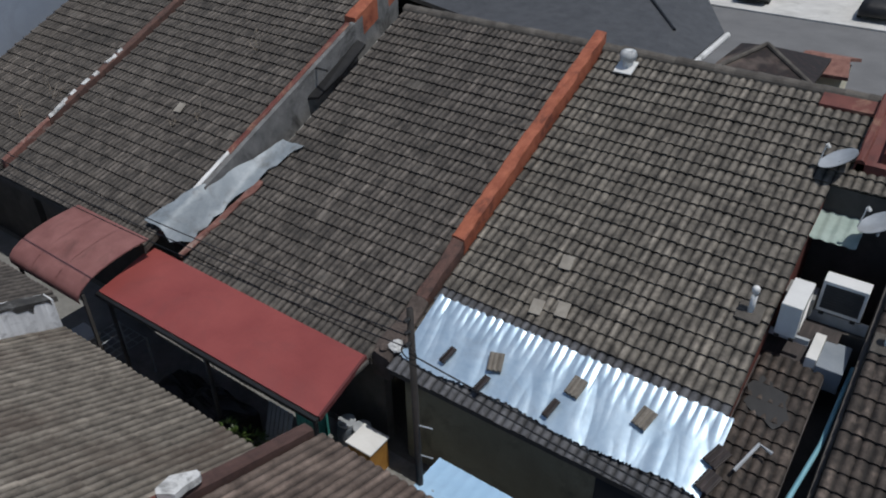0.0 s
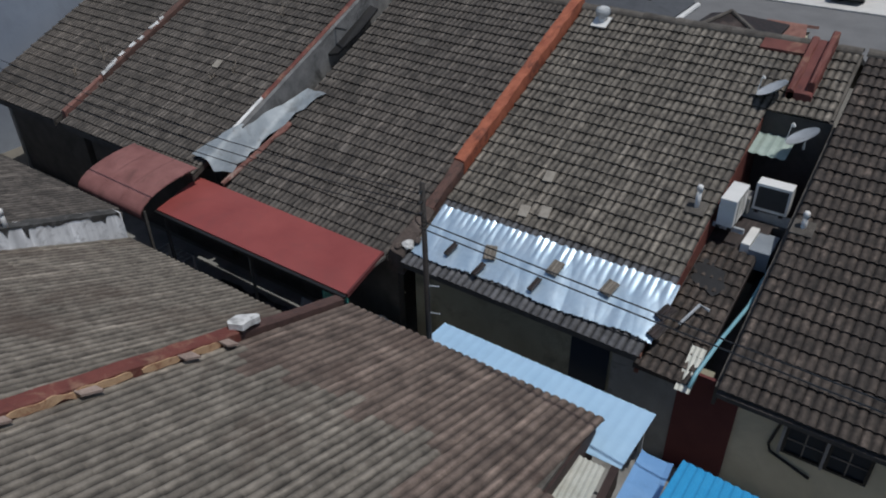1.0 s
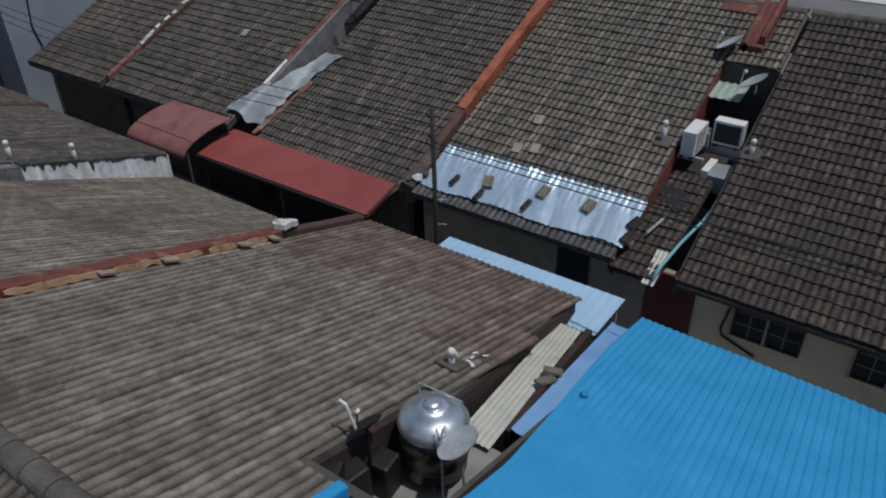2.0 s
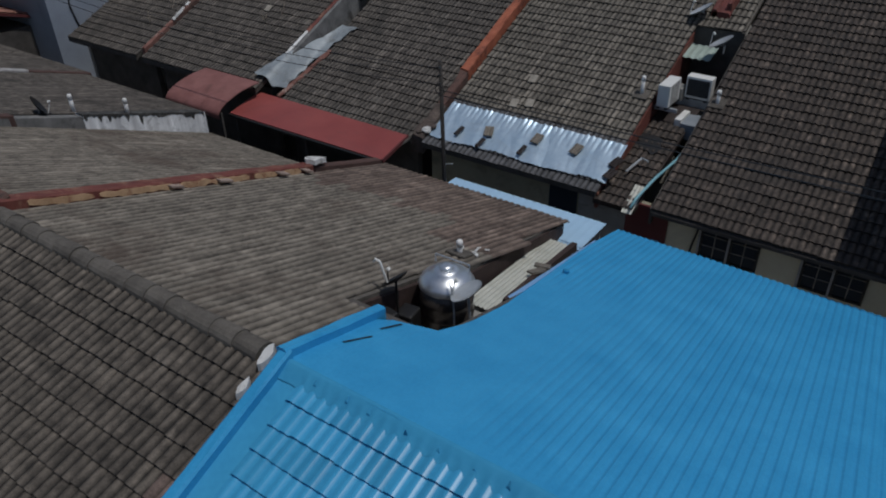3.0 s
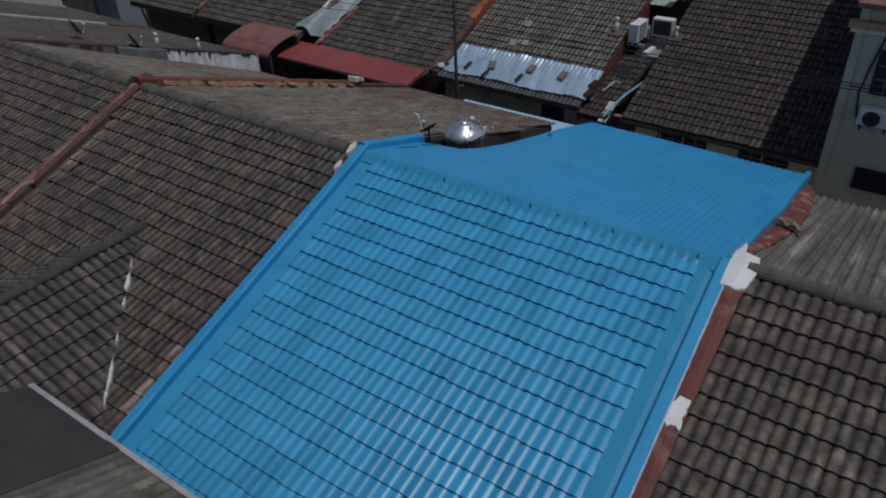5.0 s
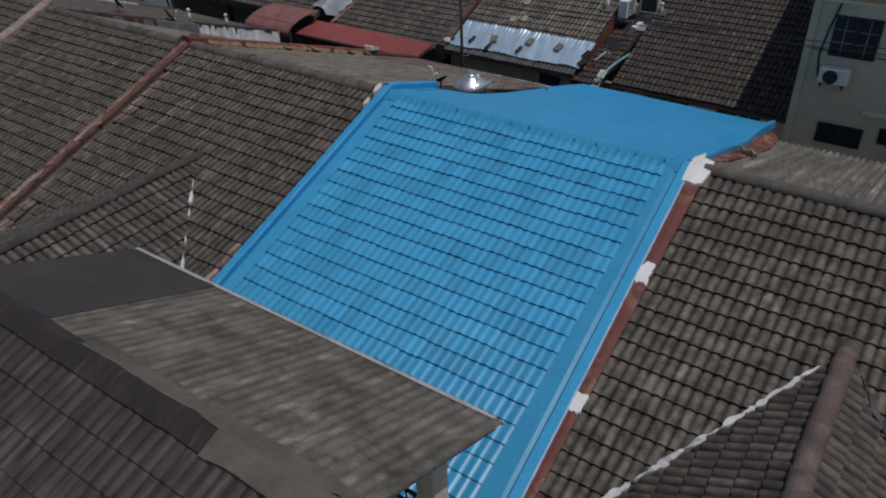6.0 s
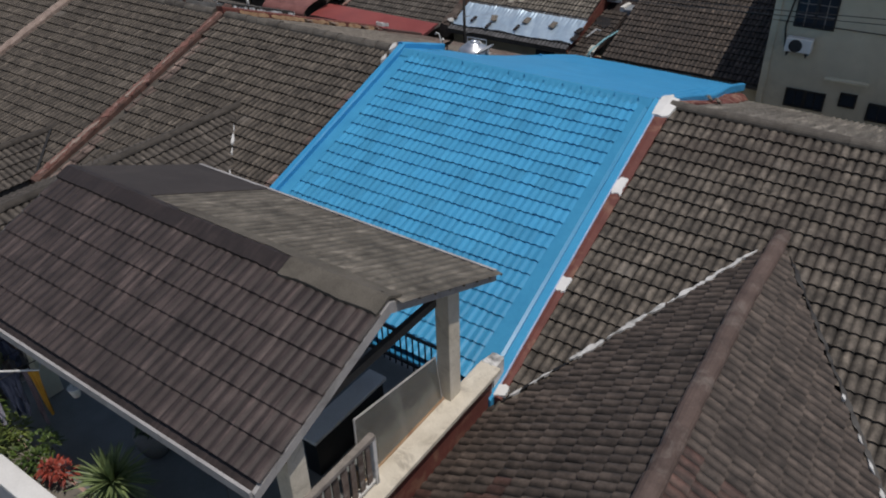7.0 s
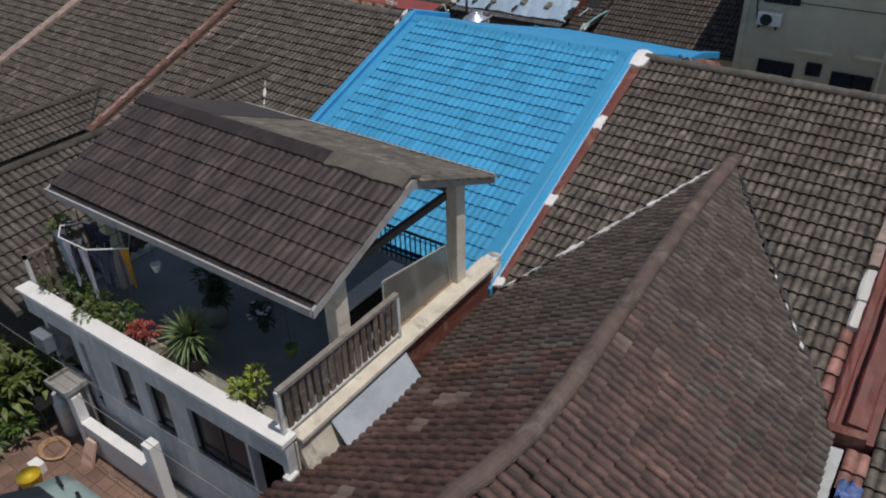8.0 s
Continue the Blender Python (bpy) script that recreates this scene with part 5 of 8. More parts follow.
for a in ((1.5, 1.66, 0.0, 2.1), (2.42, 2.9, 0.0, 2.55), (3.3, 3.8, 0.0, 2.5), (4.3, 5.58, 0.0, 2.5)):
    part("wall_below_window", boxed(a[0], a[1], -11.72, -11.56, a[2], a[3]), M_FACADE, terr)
# Added backing wall; the dark interior is given by its colour.
part("inner_wall", boxed(0.1, 6.4, -9.5, -9.4, 0, 3.3), M_DARKWALL, terr, "added backing wall coloured dark for the shaded space behind the openings")
part("coping", boxed(-0.04, 6.48, -11.78, -11.5, 4.0, 4.09, 0.012), M_WHITE, fp, "bright white coping")
sw = part("side_wall", boxed(6.25, 6.46, -11.54, -6.45, 0, 3.92, 0.01), M_CREAM_OLD, terr, "worn cream side wall")
part("coping", boxed(6.22, 6.57, -11.5, -6.4, 3.92, 4.0, 0.012), M_CREAM_OLD, sw)
part("wall_paint_band", boxed(6.462, 6.475, -9.3, -6.5, 3.2, 3.9), M_REDBROWN, sw, "red-brown waterproof paint band")
part("wall_batter", slabbed([(6.47, -11.5, 3.9), (6.47, -9.4, 3.9), (6.62, -9.4, 3.4), (6.66, -11.5, 3.3)], (-0.1, 0, 0)), M_CREAM_OLD, sw, "sloping cream mortar fillet")
part("end_block", rough_bar(6.24, 6.46, -6.42, -6.12, lambda y: 3.98 + 0.1 * (-6.2 - y), 0.5, wob=0.03, step=0.06), M_WHITE_OLD, sw)
part("left_wall", boxed(-0.02, 0.1, -11.54, -6.7, 0, 3.6), M_WHITE_OLD, terr)
part("plinth", boxed(6.03, 6.22, -9.2, -7.1, 3.5, 4.03, 0.01), M_PATCH, terr, "ochre stained inner ledge")
part("corner_block", boxed(6.38, 6.52, -11.8, -11.6, 3.2, 3.45, 0.02), M_WHITE_OLD, fp)


def window(parent, x0, x1, y, z0, z1, bars_x=2, bars_z=3, frame_mat=None, out=-1):
    """A window in a wall facing -y: frame, dark pane, and bars."""
    fm = frame_mat or M_BLACK
    f = bmesh.new()
    t = 0.05
    box(f, x0, x1, y + out * 0.05, y, z0 - t, z0)
    box(f, x0, x1, y + out * 0.05, y, z1, z1 + t)
    box(f, x0 - t, x0, y + out * 0.05, y, z0 - t, z1 + t)
    box(f, x1, x1 + t, y + out * 0.05, y, z0 - t, z1 + t)
    w = part("window", f, fm if fm is not M_RAIL else M_BLACK, parent)
    part("pane", boxed(x0, x1, y + out * 0.012, y + out * 0.004, z0, z1), M_PANE, w)
    for i in range(1, bars_x):
        x = x0 + (x1 - x0) * i / bars_x
        part("bar", boxed(x - 0.012, x + 0.012, y + out * 0.035, y + out * 0.014, z0, z1), fm, w)
    for i in range(1, bars_z):
        z = z0 + (z1 - z0) * i / bars_z
        part("bar", boxed(x0, x1, y + out * 0.036, y + out * 0.016, z - 0.01, z + 0.01), fm, w)
    return w


def front_window(x0, x1, z0, z1, panes):
    """A window set back in the front wall: dark frame, panes and a low rail bar."""
    f = bmesh.new()
    t, y0, y1 = 0.045, -11.66, -11.6
    box(f, x0, x0 + t, y0, y1, z0, z1)
    box(f, x1 - t, x1, y0, y1, z0, z1)
    box(f, x0 + t, x1 - t, y0, y1, z0, z0 + t)
    box(f, x0 + t, x1 - t, y0, y1, z1 - t, z1)
    w = part("window", f, M_BLACK, fp, "black metal window frame")
    for i in range(panes):
        a, b = x0 + t + (x1 - x0 - 2 * t) * i / panes, x0 + t + (x1 - x0 - 2 * t) * (i + 1) / panes
        part("pane", boxed(a + 0.01, b - 0.01, -11.64, -11.63, z0 + t, z1 - t), M_PANE, w)
    for i in range(1, panes):
        x = x0 + (x1 - x0) * i / panes
        part("bar", boxed(x - 0.02, x + 0.02, -11.655, -11.605, z0 + t, z1 - t), M_BLACK, w)
    part("bar", boxed(x0, x1, -11.71, -11.68, z0 + 0.14, z0 + 0.17), M_BLACK, w)


for x0, x1, z0, n_ in ((1.5, 1.66, 2.1, 1), (2.42, 2.9, 2.55, 1), (3.3, 3.8, 2.5, 1), (4.3, 5.58, 2.5, 2)):
    front_window(x0, x1, z0, 3.56, n_)

# wooden picket rail on the side wall
rail = thing("picket_railing", 6.35, -10.3, 4.0, "weathered grey wooden picket railing on the side wall", "railing")
part("top_rail", boxed(6.30, 6.39, -11.6, -9.05, 4.8, 4.87, 0.008), M_RAIL, rail)
part("bottom_rail", boxed(6.33, 6.37, -11.55, -9.05, 4.06, 4.1), M_WHITE_OLD, rail, "white flaking bottom rail")
for y in (-11.6, -9.07):
    part("post", boxed(6.32, 6.38, y - 0.03, y + 0.03, 4.0, 4.85, 0.005), M_WHITE_OLD, rail)
rr = random.Random(3)
for i in range(17):
    y = -11.45 + i * 0.142
    part("picket", slabbed([(6.335, y - 0.045, 4.06), (6.335, y + 0.045, 4.06), (6.335 + rr.uniform(-0.02, 0.02), y + 0.045, 4.82), (6.335 + rr.uniform(-0.02, 0.02), y - 0.045, 4.82)], (0.022, 0, 0)), M_WOOD, rail)
# left rail
lrail = thing("picket_railing", 0.1, -10.8, 3.6, "weathered brown wooden picket fence at the terrace side", "railing")
part("top_rail", boxed(0.02, 0.08, -11.5, -9.2, 4.55, 4.62), M_WOOD, lrail)
part("post", boxed(0.02, 0.08, -11.5, -11.44, 3.6, 4.62), M_WHITE_OLD, lrail)
for i in range(14):
    y = -11.4 + i * 0.16
    part("picket", boxed(0.03, 0.055, y - 0.045, y + 0.045, 3.6, 4.56), M_WOOD, lrail)
# black metal back railing
brl = thing("metal_railing", 4.6, -6.72, 3.5, "black metal railing at the back of the terrace", "railing")
for z in (3.6, 4.18):
    part("rail", boxed(3.2, 6.05, -6.75, -6.71, z, z + 0.04), M_BLACK, brl)
for i in range(24):
    x = 3.25 + i * 0.12
    part("baluster", boxed(x - 0.01, x + 0.01, -6.74, -6.72, 3.5, 4.18), M_BLACK, brl)
# grey panel and white worktop between the posts
M_SMOKY = surface("smoky_clear_plastic", (0.34, 0.34, 0.31), (0.46, 0.46, 0.42), 2.0, 0.16, bump=0.05, clear=0.75, streak=(0.5, 5.0, 0.5, 0.12))
screen = thing("screen_panel", 6.15, -8.3, 4.0, "smoky grey plastic wind screen panel in a thin frame", "screen panel")
part("sheet", slabbed([(6.19, -9.2, 4.02), (6.19, -7.42, 4.02), (6.1, -7.42, 4.75), (6.1, -9.1, 5.0)], (0.02, 0, 0)), M_SMOKY, screen)
for p, q in (((6.2, -9.2, 4.02), (6.11, -9.1, 5.0)), ((6.2, -7.42, 4.02), (6.11, -7.42, 4.75)), ((6.11, -9.1, 5.0), (6.11, -7.42, 4.75))):
    fb_ = bmesh.new()
    rod(fb_, p, q, 0.014, seg=6)
    part("frame_bar", fb_, M_FASCIA, screen)
bench = thing("counter", 5.4, -9.1, 3.5, "white-topped outdoor counter over a black block for the dark space below", "counter")
part("top", boxed(5.08, 5.4, -9.15, -7.65, 4.15, 4.21, 0.01), M_WHITE, bench)
# Black block added for the shaded space under the top.
part("base", boxed(5.12, 5.36, -9.1, -7.7, 3.5, 4.15), M_BLACK, bench)
# leaning sheet outside
ls = bmesh.new()
sheet(ls, (6.95, -10.9, 3.25), (0, 1, 0.0), (-0.45, 0, 0.62), 1.75, 0.72, pitch=0.6, high=0.004, nv=2, thick=0.01)
single("metal_sheet", ls, surface("bluish_zinc_sheet", (0.42, 0.48, 0.53), (0.6, 0.66, 0.71), 1.5, 0.4, metal=0.25, bump=0.08, stain=(0.32, 0.34, 0.36), stain_amount=0.5), "pale metal sheet leaning against the side wall", "metal sheet")


# ---- plants ----
def leaf(bm, p, d, l, w, droop):
    d = Vector(d).normalized()
    side = d.cross(Vector((0, 0, 1)))
    side = side.normalized() if side.length > 0.05 else Vector((1, 0, 0))
    pts = [Vector(p), Vector(p) + d * l * 0.45 + Vector((0, 0, 0.0)), Vector(p) + d * l + Vector((0, 0, -droop * l))]
    a0 = bm.verts.new(pts[0])
    a1, a2 = bm.verts.new(pts[1] + side * w / 2), bm.verts.new(pts[1] - side * w / 2)
    a3 = bm.verts.new(pts[2])
    bm.faces.new((a0, a1, a2))
    bm.faces.new((a1, a3, a2))


def shrub(x, y, z, r, h, n, mat, label, lsize=0.14, seed=1, category="shrub", pot=None):
    rnd = random.Random(seed)
    t = thing("potted_shrub" if pot else "shrub", x, y, z, label, category)
    for i in range(6):
        st = bmesh.new()
        a = rnd.uniform(0, math.tau)
        q = (x + math.cos(a) * r * rnd.uniform(0.2, 0.7), y + math.sin(a) * r * rnd.uniform(0.2, 0.7), z + h * rnd.uniform(0.5, 0.9))
        rod(st, (x + rnd.uniform(-0.04, 0.04), y + rnd.uniform(-0.04, 0.04), z), q, 0.014 + 0.01 * h, 0.005, seg=5)
        part("stem", st, M_BARK, t)
    cl = bmesh.new()
    centres = [(rnd.uniform(-0.75, 0.75) * r, rnd.uniform(-0.75, 0.75) * r, h * rnd.uniform(0.35, 0.95), rnd.uniform(0.22, 0.42) * r) for _ in range(max(5, n // 60))]
    for i in range(n):
        cx, cy, cz, cr = rnd.choice(centres)
        d = Vector((rnd.gauss(0, 1), rnd.gauss(0, 1), rnd.gauss(0.25, 0.8))).normalized()
        p = (x + cx + d.x * cr, y + cy + d.y * cr, z + max(0.03, cz + d.z * cr))
        leaf(cl, p, d + Vector((0, 0, 0.2)), lsize * rnd.uniform(0.6, 1.25), lsize * 0.34, rnd.uniform(0.1, 0.5))
    part("foliage", cl, mat, t)
    return t


M_LEAF_OLIVE = surface("olive_foliage", (0.04, 0.068, 0.0144), (0.136, 0.168, 0.036), 5.0, 0.55, bump=0.1, varied=0.35)
# Stained floor tone with the sunlight past the eave mixed in.
M_SUNLIT_STRIP = surface("sunlit_floor_cement", (0.2, 0.195, 0.165), (0.36, 0.35, 0.3), 2.0, 0.8, bump=0.2, stain=(0.11, 0.105, 0.09), stain_scale=1.6, stain_amount=0.8)
M_LEAF_DARK = surface("dark_foliage", (0.018, 0.034, 0.012), (0.05, 0.075, 0.025), 5.0, 0.6, bump=0.1, varied=0.35)
M_BLADE = surface("grey_green_blade", (0.09, 0.14, 0.05), (0.24, 0.3, 0.13), 9.0, 0.5, bump=0.1, varied=0.3)


def spiky(x, y, z, r, n, mat, label, seed=1):
    rnd = random.Random(seed)
    t = thing("spiky_plant", x, y, z, label, "plant")
    st = bmesh.new()
    rod(st, (x, y, z - 0.3), (x, y, z + 0.35), 0.05, 0.04, 8)
    part("stem", st, M_BARK, t)
    for i in range(n):
        a, e = rnd.uniform(0, math.tau), rnd.uniform(-0.6, 1.45)
        d = Vector((math.cos(a) * math.cos(e), math.sin(a) * math.cos(e), math.sin(e)))
        s = Vector((-math.sin(a), math.cos(a), 0))
        L = r * rnd.uniform(0.75, 1.1)
        bm = bmesh.new()
        rows = []
        for k in range(5):
            f = k / 4
            c = Vector((x, y, z + 0.35)) + d * L * f + Vector((0, 0, -0.22 * L * f * f * math.cos(e)))
            w = 0.025 * (1 - f) ** 0.6 + 0.001
            rows.append((bm.verts.new(c + s * w), bm.verts.new(c + Vector((0, 0, -0.006))), bm.verts.new(c - s * w)))
        for p, q in zip(rows, rows[1:]):
            bm.faces.new((p[0], p[1], q[1], q[0]))
            bm.faces.new((p[1], p[2], q[2], q[1]))
        part("blade", bm, mat, t)


M_PINK = surface("faded_pink_plaster", (0.42, 0.27, 0.22), (0.58, 0.4, 0.34), 3.0, 0.85, bump=0.3, stain=(0.25, 0.2, 0.17), stain_amount=0.6)
planter = thing("planter", 1.8, -11.35, 3.5, "long low planter box behind the white parapet", "planter")
part("trough", boxed(0.3, 3.3, -11.49, -11.12, 3.5, 3.8, 0.01), M_PINK, planter)
part("soil", boxed(0.34, 3.26, -11.47, -11.18, 3.8, 3.82), M_EARTH, planter)
shrub(0.8, -11.3, 3.8, 0.34, 0.5, 380, M_LEAF, "bushy green plant in the parapet planter", 0.12, 1, "plant")
shrub(1.5, -11.36, 3.8, 0.38, 0.42, 420, M_LEAF_OLIVE, "yellow-green plant hanging over the white coping", 0.12, 2, "plant")
shrub(2.2, -11.28, 3.8, 0.32, 0.42, 340, M_LEAF, "dense green plant in the planter", 0.11, 3, "plant")
shrub(2.78, -11.22, 3.8, 0.24, 0.3, 170, M_LEAF_RED, "small red-leaved plant beside the planter", 0.12, 4, "plant")
pp = thing("plant_pot", 3.66, -10.98, 3.5, "dark ceramic pot under the spiky plant", "pot")
pbm = bmesh.new()
spun(pbm, 3.66, -10.98, [(0.15, 3.5), (0.2, 3.75), (0.22, 3.77), (0.2, 3.77), (0.18, 3.73)], 16)
part("body", pbm, M_DARKWALL, pp, smooth=True)
spiky(3.66, -10.98, 3.8, 0.56, 210, M_BLADE, "spiky green and cream rosette plant in a pot", 5)
shrub(5.25, -11.2, 3.5, 0.3, 0.72, 300, M_LEAF_YELLOW, "bright yellow-green potted shrub at the terrace corner", 0.12, 6, "plant")
shrub(0.25, -10.75, 3.5, 0.3, 1.7, 380, M_LEAF_OLIVE, "tall dark climbing plant beside the fence", 0.14, 7, "plant")
fpot = thing("plant_pot", 3.1, -10.05, 3.5, "large grey clay pot on the shaded terrace floor", "pot")
fb = bmesh.new()
spun(fb, 3.1, -10.05, [(0.16, 3.5), (0.25, 3.72), (0.26, 3.9), (0.2, 3.98), (0.22, 4.02), (0.19, 4.02), (0.17, 3.95)], 20)
part("body", fb, M_CEMENT, fpot, smooth=True)
shrub(3.1, -10.05, 3.98, 0.32, 0.5, 420, M_LEAF_DARK, "dark green fern growing in the clay pot", 0.16, 8, "plant")
flowering = shrub(3.95, -9.75, 3.5, 0.24, 0.5, 320, M_LEAF_DARK, "dark low plant dotted with white flowers", 0.1, 18, "plant")
fl_ = bmesh.new()
rf_ = random.Random(19)
for i in range(16):
    a_, d_ = rf_.uniform(0, math.tau), rf_.uniform(0.02, 0.24)
    p_ = Vector((3.95 + d_ * math.cos(a_), -9.8 + d_ * math.sin(a_), 3.5 + rf_.uniform(0.3, 0.62)))
    for k in range(5):
        leaf(fl_, p_, (math.cos(k * 1.257), math.sin(k * 1.257), 0.3), 0.045, 0.035, 0.1)
part("blossom", fl_, M_WHITE, flowering, "small white blossoms")
shrub(6.0, -11.0, 3.5, 0.12, 0.9, 60, M_LEAF_DARK, "thin dark climber beside the picket railing", 0.1, 17, "plant")
# Sunlit edge of the floor, its light put into a paler strip.
part("sill_ledge", boxed(3.35, 6.22, -11.54, -10.86, 3.5, 3.52, 0.005), M_SUNLIT_STRIP, terr, "stained floor strip coloured pale for the sun reaching past the eave")
hp = thing("hanging_pot", 2.6, -10.6, 4.6, "small white pot hanging from the porch eave", "pot")
hb = bmesh.new()
spun(hb, 2.6, -10.6, [(0.05, 4.75), (0.08, 4.88), (0.088, 4.9), (0.075, 4.9)], 14)
part("body", hb, M_WHITE, hp, smooth=True)
hw = bmesh.new()
rod(hw, (2.6, -10.6, 4.9), (2.6, -10.6, 5.85), 0.004, seg=5)
part("wire", hw, M_BLACK, hp)
hp2 = thing("hanging_pot", 5.7, -10.75, 4.6, "green hanging pot near the front post", "pot")
hb = bmesh.new()
spun(hb, 5.7, -10.7, [(0.06, 4.5), (0.1, 4.66), (0.105, 4.68), (0.09, 4.68)], 14)
part("body", hb, M_LEAF, hp2, smooth=True)
hw = bmesh.new()
rod(hw, (5.7, -10.7, 4.66), (5.7, -10.7, 5.85), 0.004, seg=5)
part("wire", hw, M_BLACK, hp2)
# laundry rack
rack = thing("laundry_rack", 1.4, -10.85, 5.0, "octagonal white hanging laundry rack full of clothes", "laundry rack")
ring = [(0.7, -11.0), (1.05, -10.55), (1.9, -10.5), (2.3, -10.8), (1.75, -11.2), (1.0, -11.22), (0.7, -11.0)]
rbm = bmesh.new()
line(rbm, [(x, y, 5.2) for x, y in ring], 0.013, 6)
part("hoop", rbm, M_WHITE, rack)
for x in (0.95, 2.05):
    rbm = bmesh.new()
    rod(rbm, (x, -10.8, 5.2), (x, -10.75, 5.85), 0.008, seg=5)
    part("hanger_wire", rbm, M_BLACK, rack)
for k in range(4):
    rbm = bmesh.new()
    rod(rbm, (0.85 + k * 0.4, -11.18, 5.2), (0.95 + k * 0.38, -10.56, 5.2), 0.006, seg=5)
    part("bar", rbm, M_BLACK, rack)


def cloth(x, y, w, l, mat, name, label, seed, turn=0.0, z=5.19):
    bm = bmesh.new()
    n, m = 8, 8
    rnd = random.Random(seed)
    ph = rnd.uniform(0, 6)
    c, s = math.cos(turn), math.sin(turn)
    for lift in (0.0, 0.012):
        g = []
        for j in range(m + 1):
            row = []
            for i in range(n + 1):
                u = (i / n - 0.5) * w * (1 - 0.82 * (j / m) ** 0.8 * rnd.uniform(0.85, 1.0)) + 0.12 * w * (j / m) * math.sin(ph)
                v = 0.035 * math.sin(i * 1.7 + ph) * (j / m + 0.2) + lift
                row.append(bm.verts.new((x + c * u - s * v, y + s * u + c * v, z - l * (0.78 + 0.22 * math.sin(i * 0.9 + ph)) * j / m)))
            g.append(row)
        for j in range(m):
            for i in range(n):
                bm.faces.new((g[j][i], g[j][i + 1], g[j + 1][i + 1], g[j + 1][i]))
    single(name, bm, mat, label, "garment", "clothes on the rack", smooth=True)


C_NAVY = surface("navy_cloth", (0.02, 0.03, 0.06), (0.05, 0.06, 0.10), 8.0, 0.9, bump=0.3)
C_GREY = surface("grey_blue_cloth", (0.14, 0.17, 0.22), (0.24, 0.27, 0.32), 8.0, 0.9, bump=0.3)
C_YELLOW = surface("mustard_cloth", (0.45, 0.22, 0.02), (0.6, 0.32, 0.04), 8.0, 0.9, bump=0.3)
C_DUSTY = surface("mauve_cloth", (0.13, 0.1, 0.12), (0.22, 0.17, 0.19), 8.0, 0.9, bump=0.3)
C_TEALS = surface("faded_teal_cloth", (0.12, 0.2, 0.25), (0.2, 0.3, 0.35), 8.0, 0.9, bump=0.3)
C_LILAC = surface("lilac_cloth", (0.36, 0.34, 0.42), (0.5, 0.48, 0.56), 8.0, 0.9, bump=0.3)
for k, (x, y, w, l, m, nm, lb, tn) in enumerate((
        (0.78, -11.08, 0.2, 0.85, C_GREY, "shirt", "grey-blue shirt hanging on the rack", 0.9),
        (0.94, -11.2, 0.13, 0.8, C_TEALS, "shirt", "faded teal shirt hanging on the rack", 0.5),
        (1.08, -11.12, 0.3, 0.75, C_NAVY, "shirt", "dark navy shirt hanging on the rack", 0.1),
        (1.24, -11.23, 0.17, 0.9, C_LILAC, "towel", "pale towel hanging on the rack", 0.3),
        (1.32, -11.1, 0.2, 0.3, C_GREY, "shirt", "crumpled grey-blue shirt folded over the rack", 1.2),
        (1.46, -11.18, 0.3, 0.8, C_NAVY, "shorts", "dark shorts hanging on the rack", -0.2),
        (1.66, -11.22, 0.14, 1.0, C_LILAC, "sleeve_shirt", "pale lilac striped shirt on the rack", 0.4),
        (1.86, -11.08, 0.34, 0.85, C_NAVY, "trousers", "dark trousers hanging on the rack", 0.6),
        (2.0, -11.0, 0.2, 0.8, C_NAVY, "blouse", "dark blouse hanging on the rack", 0.6),
        (2.16, -10.92, 0.08, 1.0, C_DUSTY, "towel", "mauve towel hanging on the rack", 0.7),
        (2.24, -10.86, 0.14, 0.8, C_YELLOW, "towel", "mustard yellow towel hanging on the rack", 0.7),
        (1.5, -10.75, 0.5, 0.35, C_NAVY, "shirt", "dark shirt folded inside the rack", 0.0),
        (1.1, -10.7, 0.4, 0.5, C_NAVY, "shirt", "dark shirt hung inside the rack", 0.2))):
    cloth(x, y, w, l, m, nm, lb, 50 + k, tn)

# ---- front yard ----
YZ = 1.2
single("yard", boxed(-9.0, 14.0, -24.0, -11.78, 0, YZ), M_CEMENT, "raised cement front yard", "yard", kind="structure")
pav = thing("yard_paving", 2, -13, YZ, "terracotta paving in front of the fence", "paving", kind="structure")
pm = mesh_of("paver", boxed(-0.145, 0.145, -0.145, 0.145, 0, 0.02, 0.006), M_PAVER)
for i in range(17):
    for j in range(11):
        o_ = new("paver", pm)
        o_.parent = pav
        o_.matrix_parent_inverse = Matrix.Translation(-BASES[pav])
        o_.matrix_basis = pose(0.2 + i * 0.3, -12.12 - j * 0.3, YZ + 0.001, 0, 0, random.uniform(-0.6, 0.6))
fence = thing("front_fence", 2.5, -12.0, YZ, "low white fence wall with two square pillars", "fence")
part("wall", boxed(1.5, 3.42, -12.13, -12.0, YZ, 1.93), M_WHITE, fence)
part("coping", boxed(1.5, 3.42, -12.16, -11.97, 1.93, 1.98), M_WHITE, fence)
part("pillar", boxed(1.3, 1.5, -12.16, -11.98, YZ, 2.55, 0.01), M_WHITE, fence)
part("pillar", boxed(3.42, 3.64, -12.16, -11.96, YZ, 2.62, 0.01), M_WHITE, fence)
M_GRIMY = surface("grimy_white_paint", (0.16, 0.16, 0.155), (0.42, 0.42, 0.41), 5.0, 0.8, bump=0.3, stain=(0.05, 0.05, 0.048), stain_scale=4.0, stain_amount=0.85)
tray = thing("meter_box", 1.4, -12.0, YZ, "white open box on a grey pillar beside the fence", "box")
part("pillar", boxed(0.98, 1.42, -11.86, -11.8, YZ, 2.64), M_GREYWALL, tray)
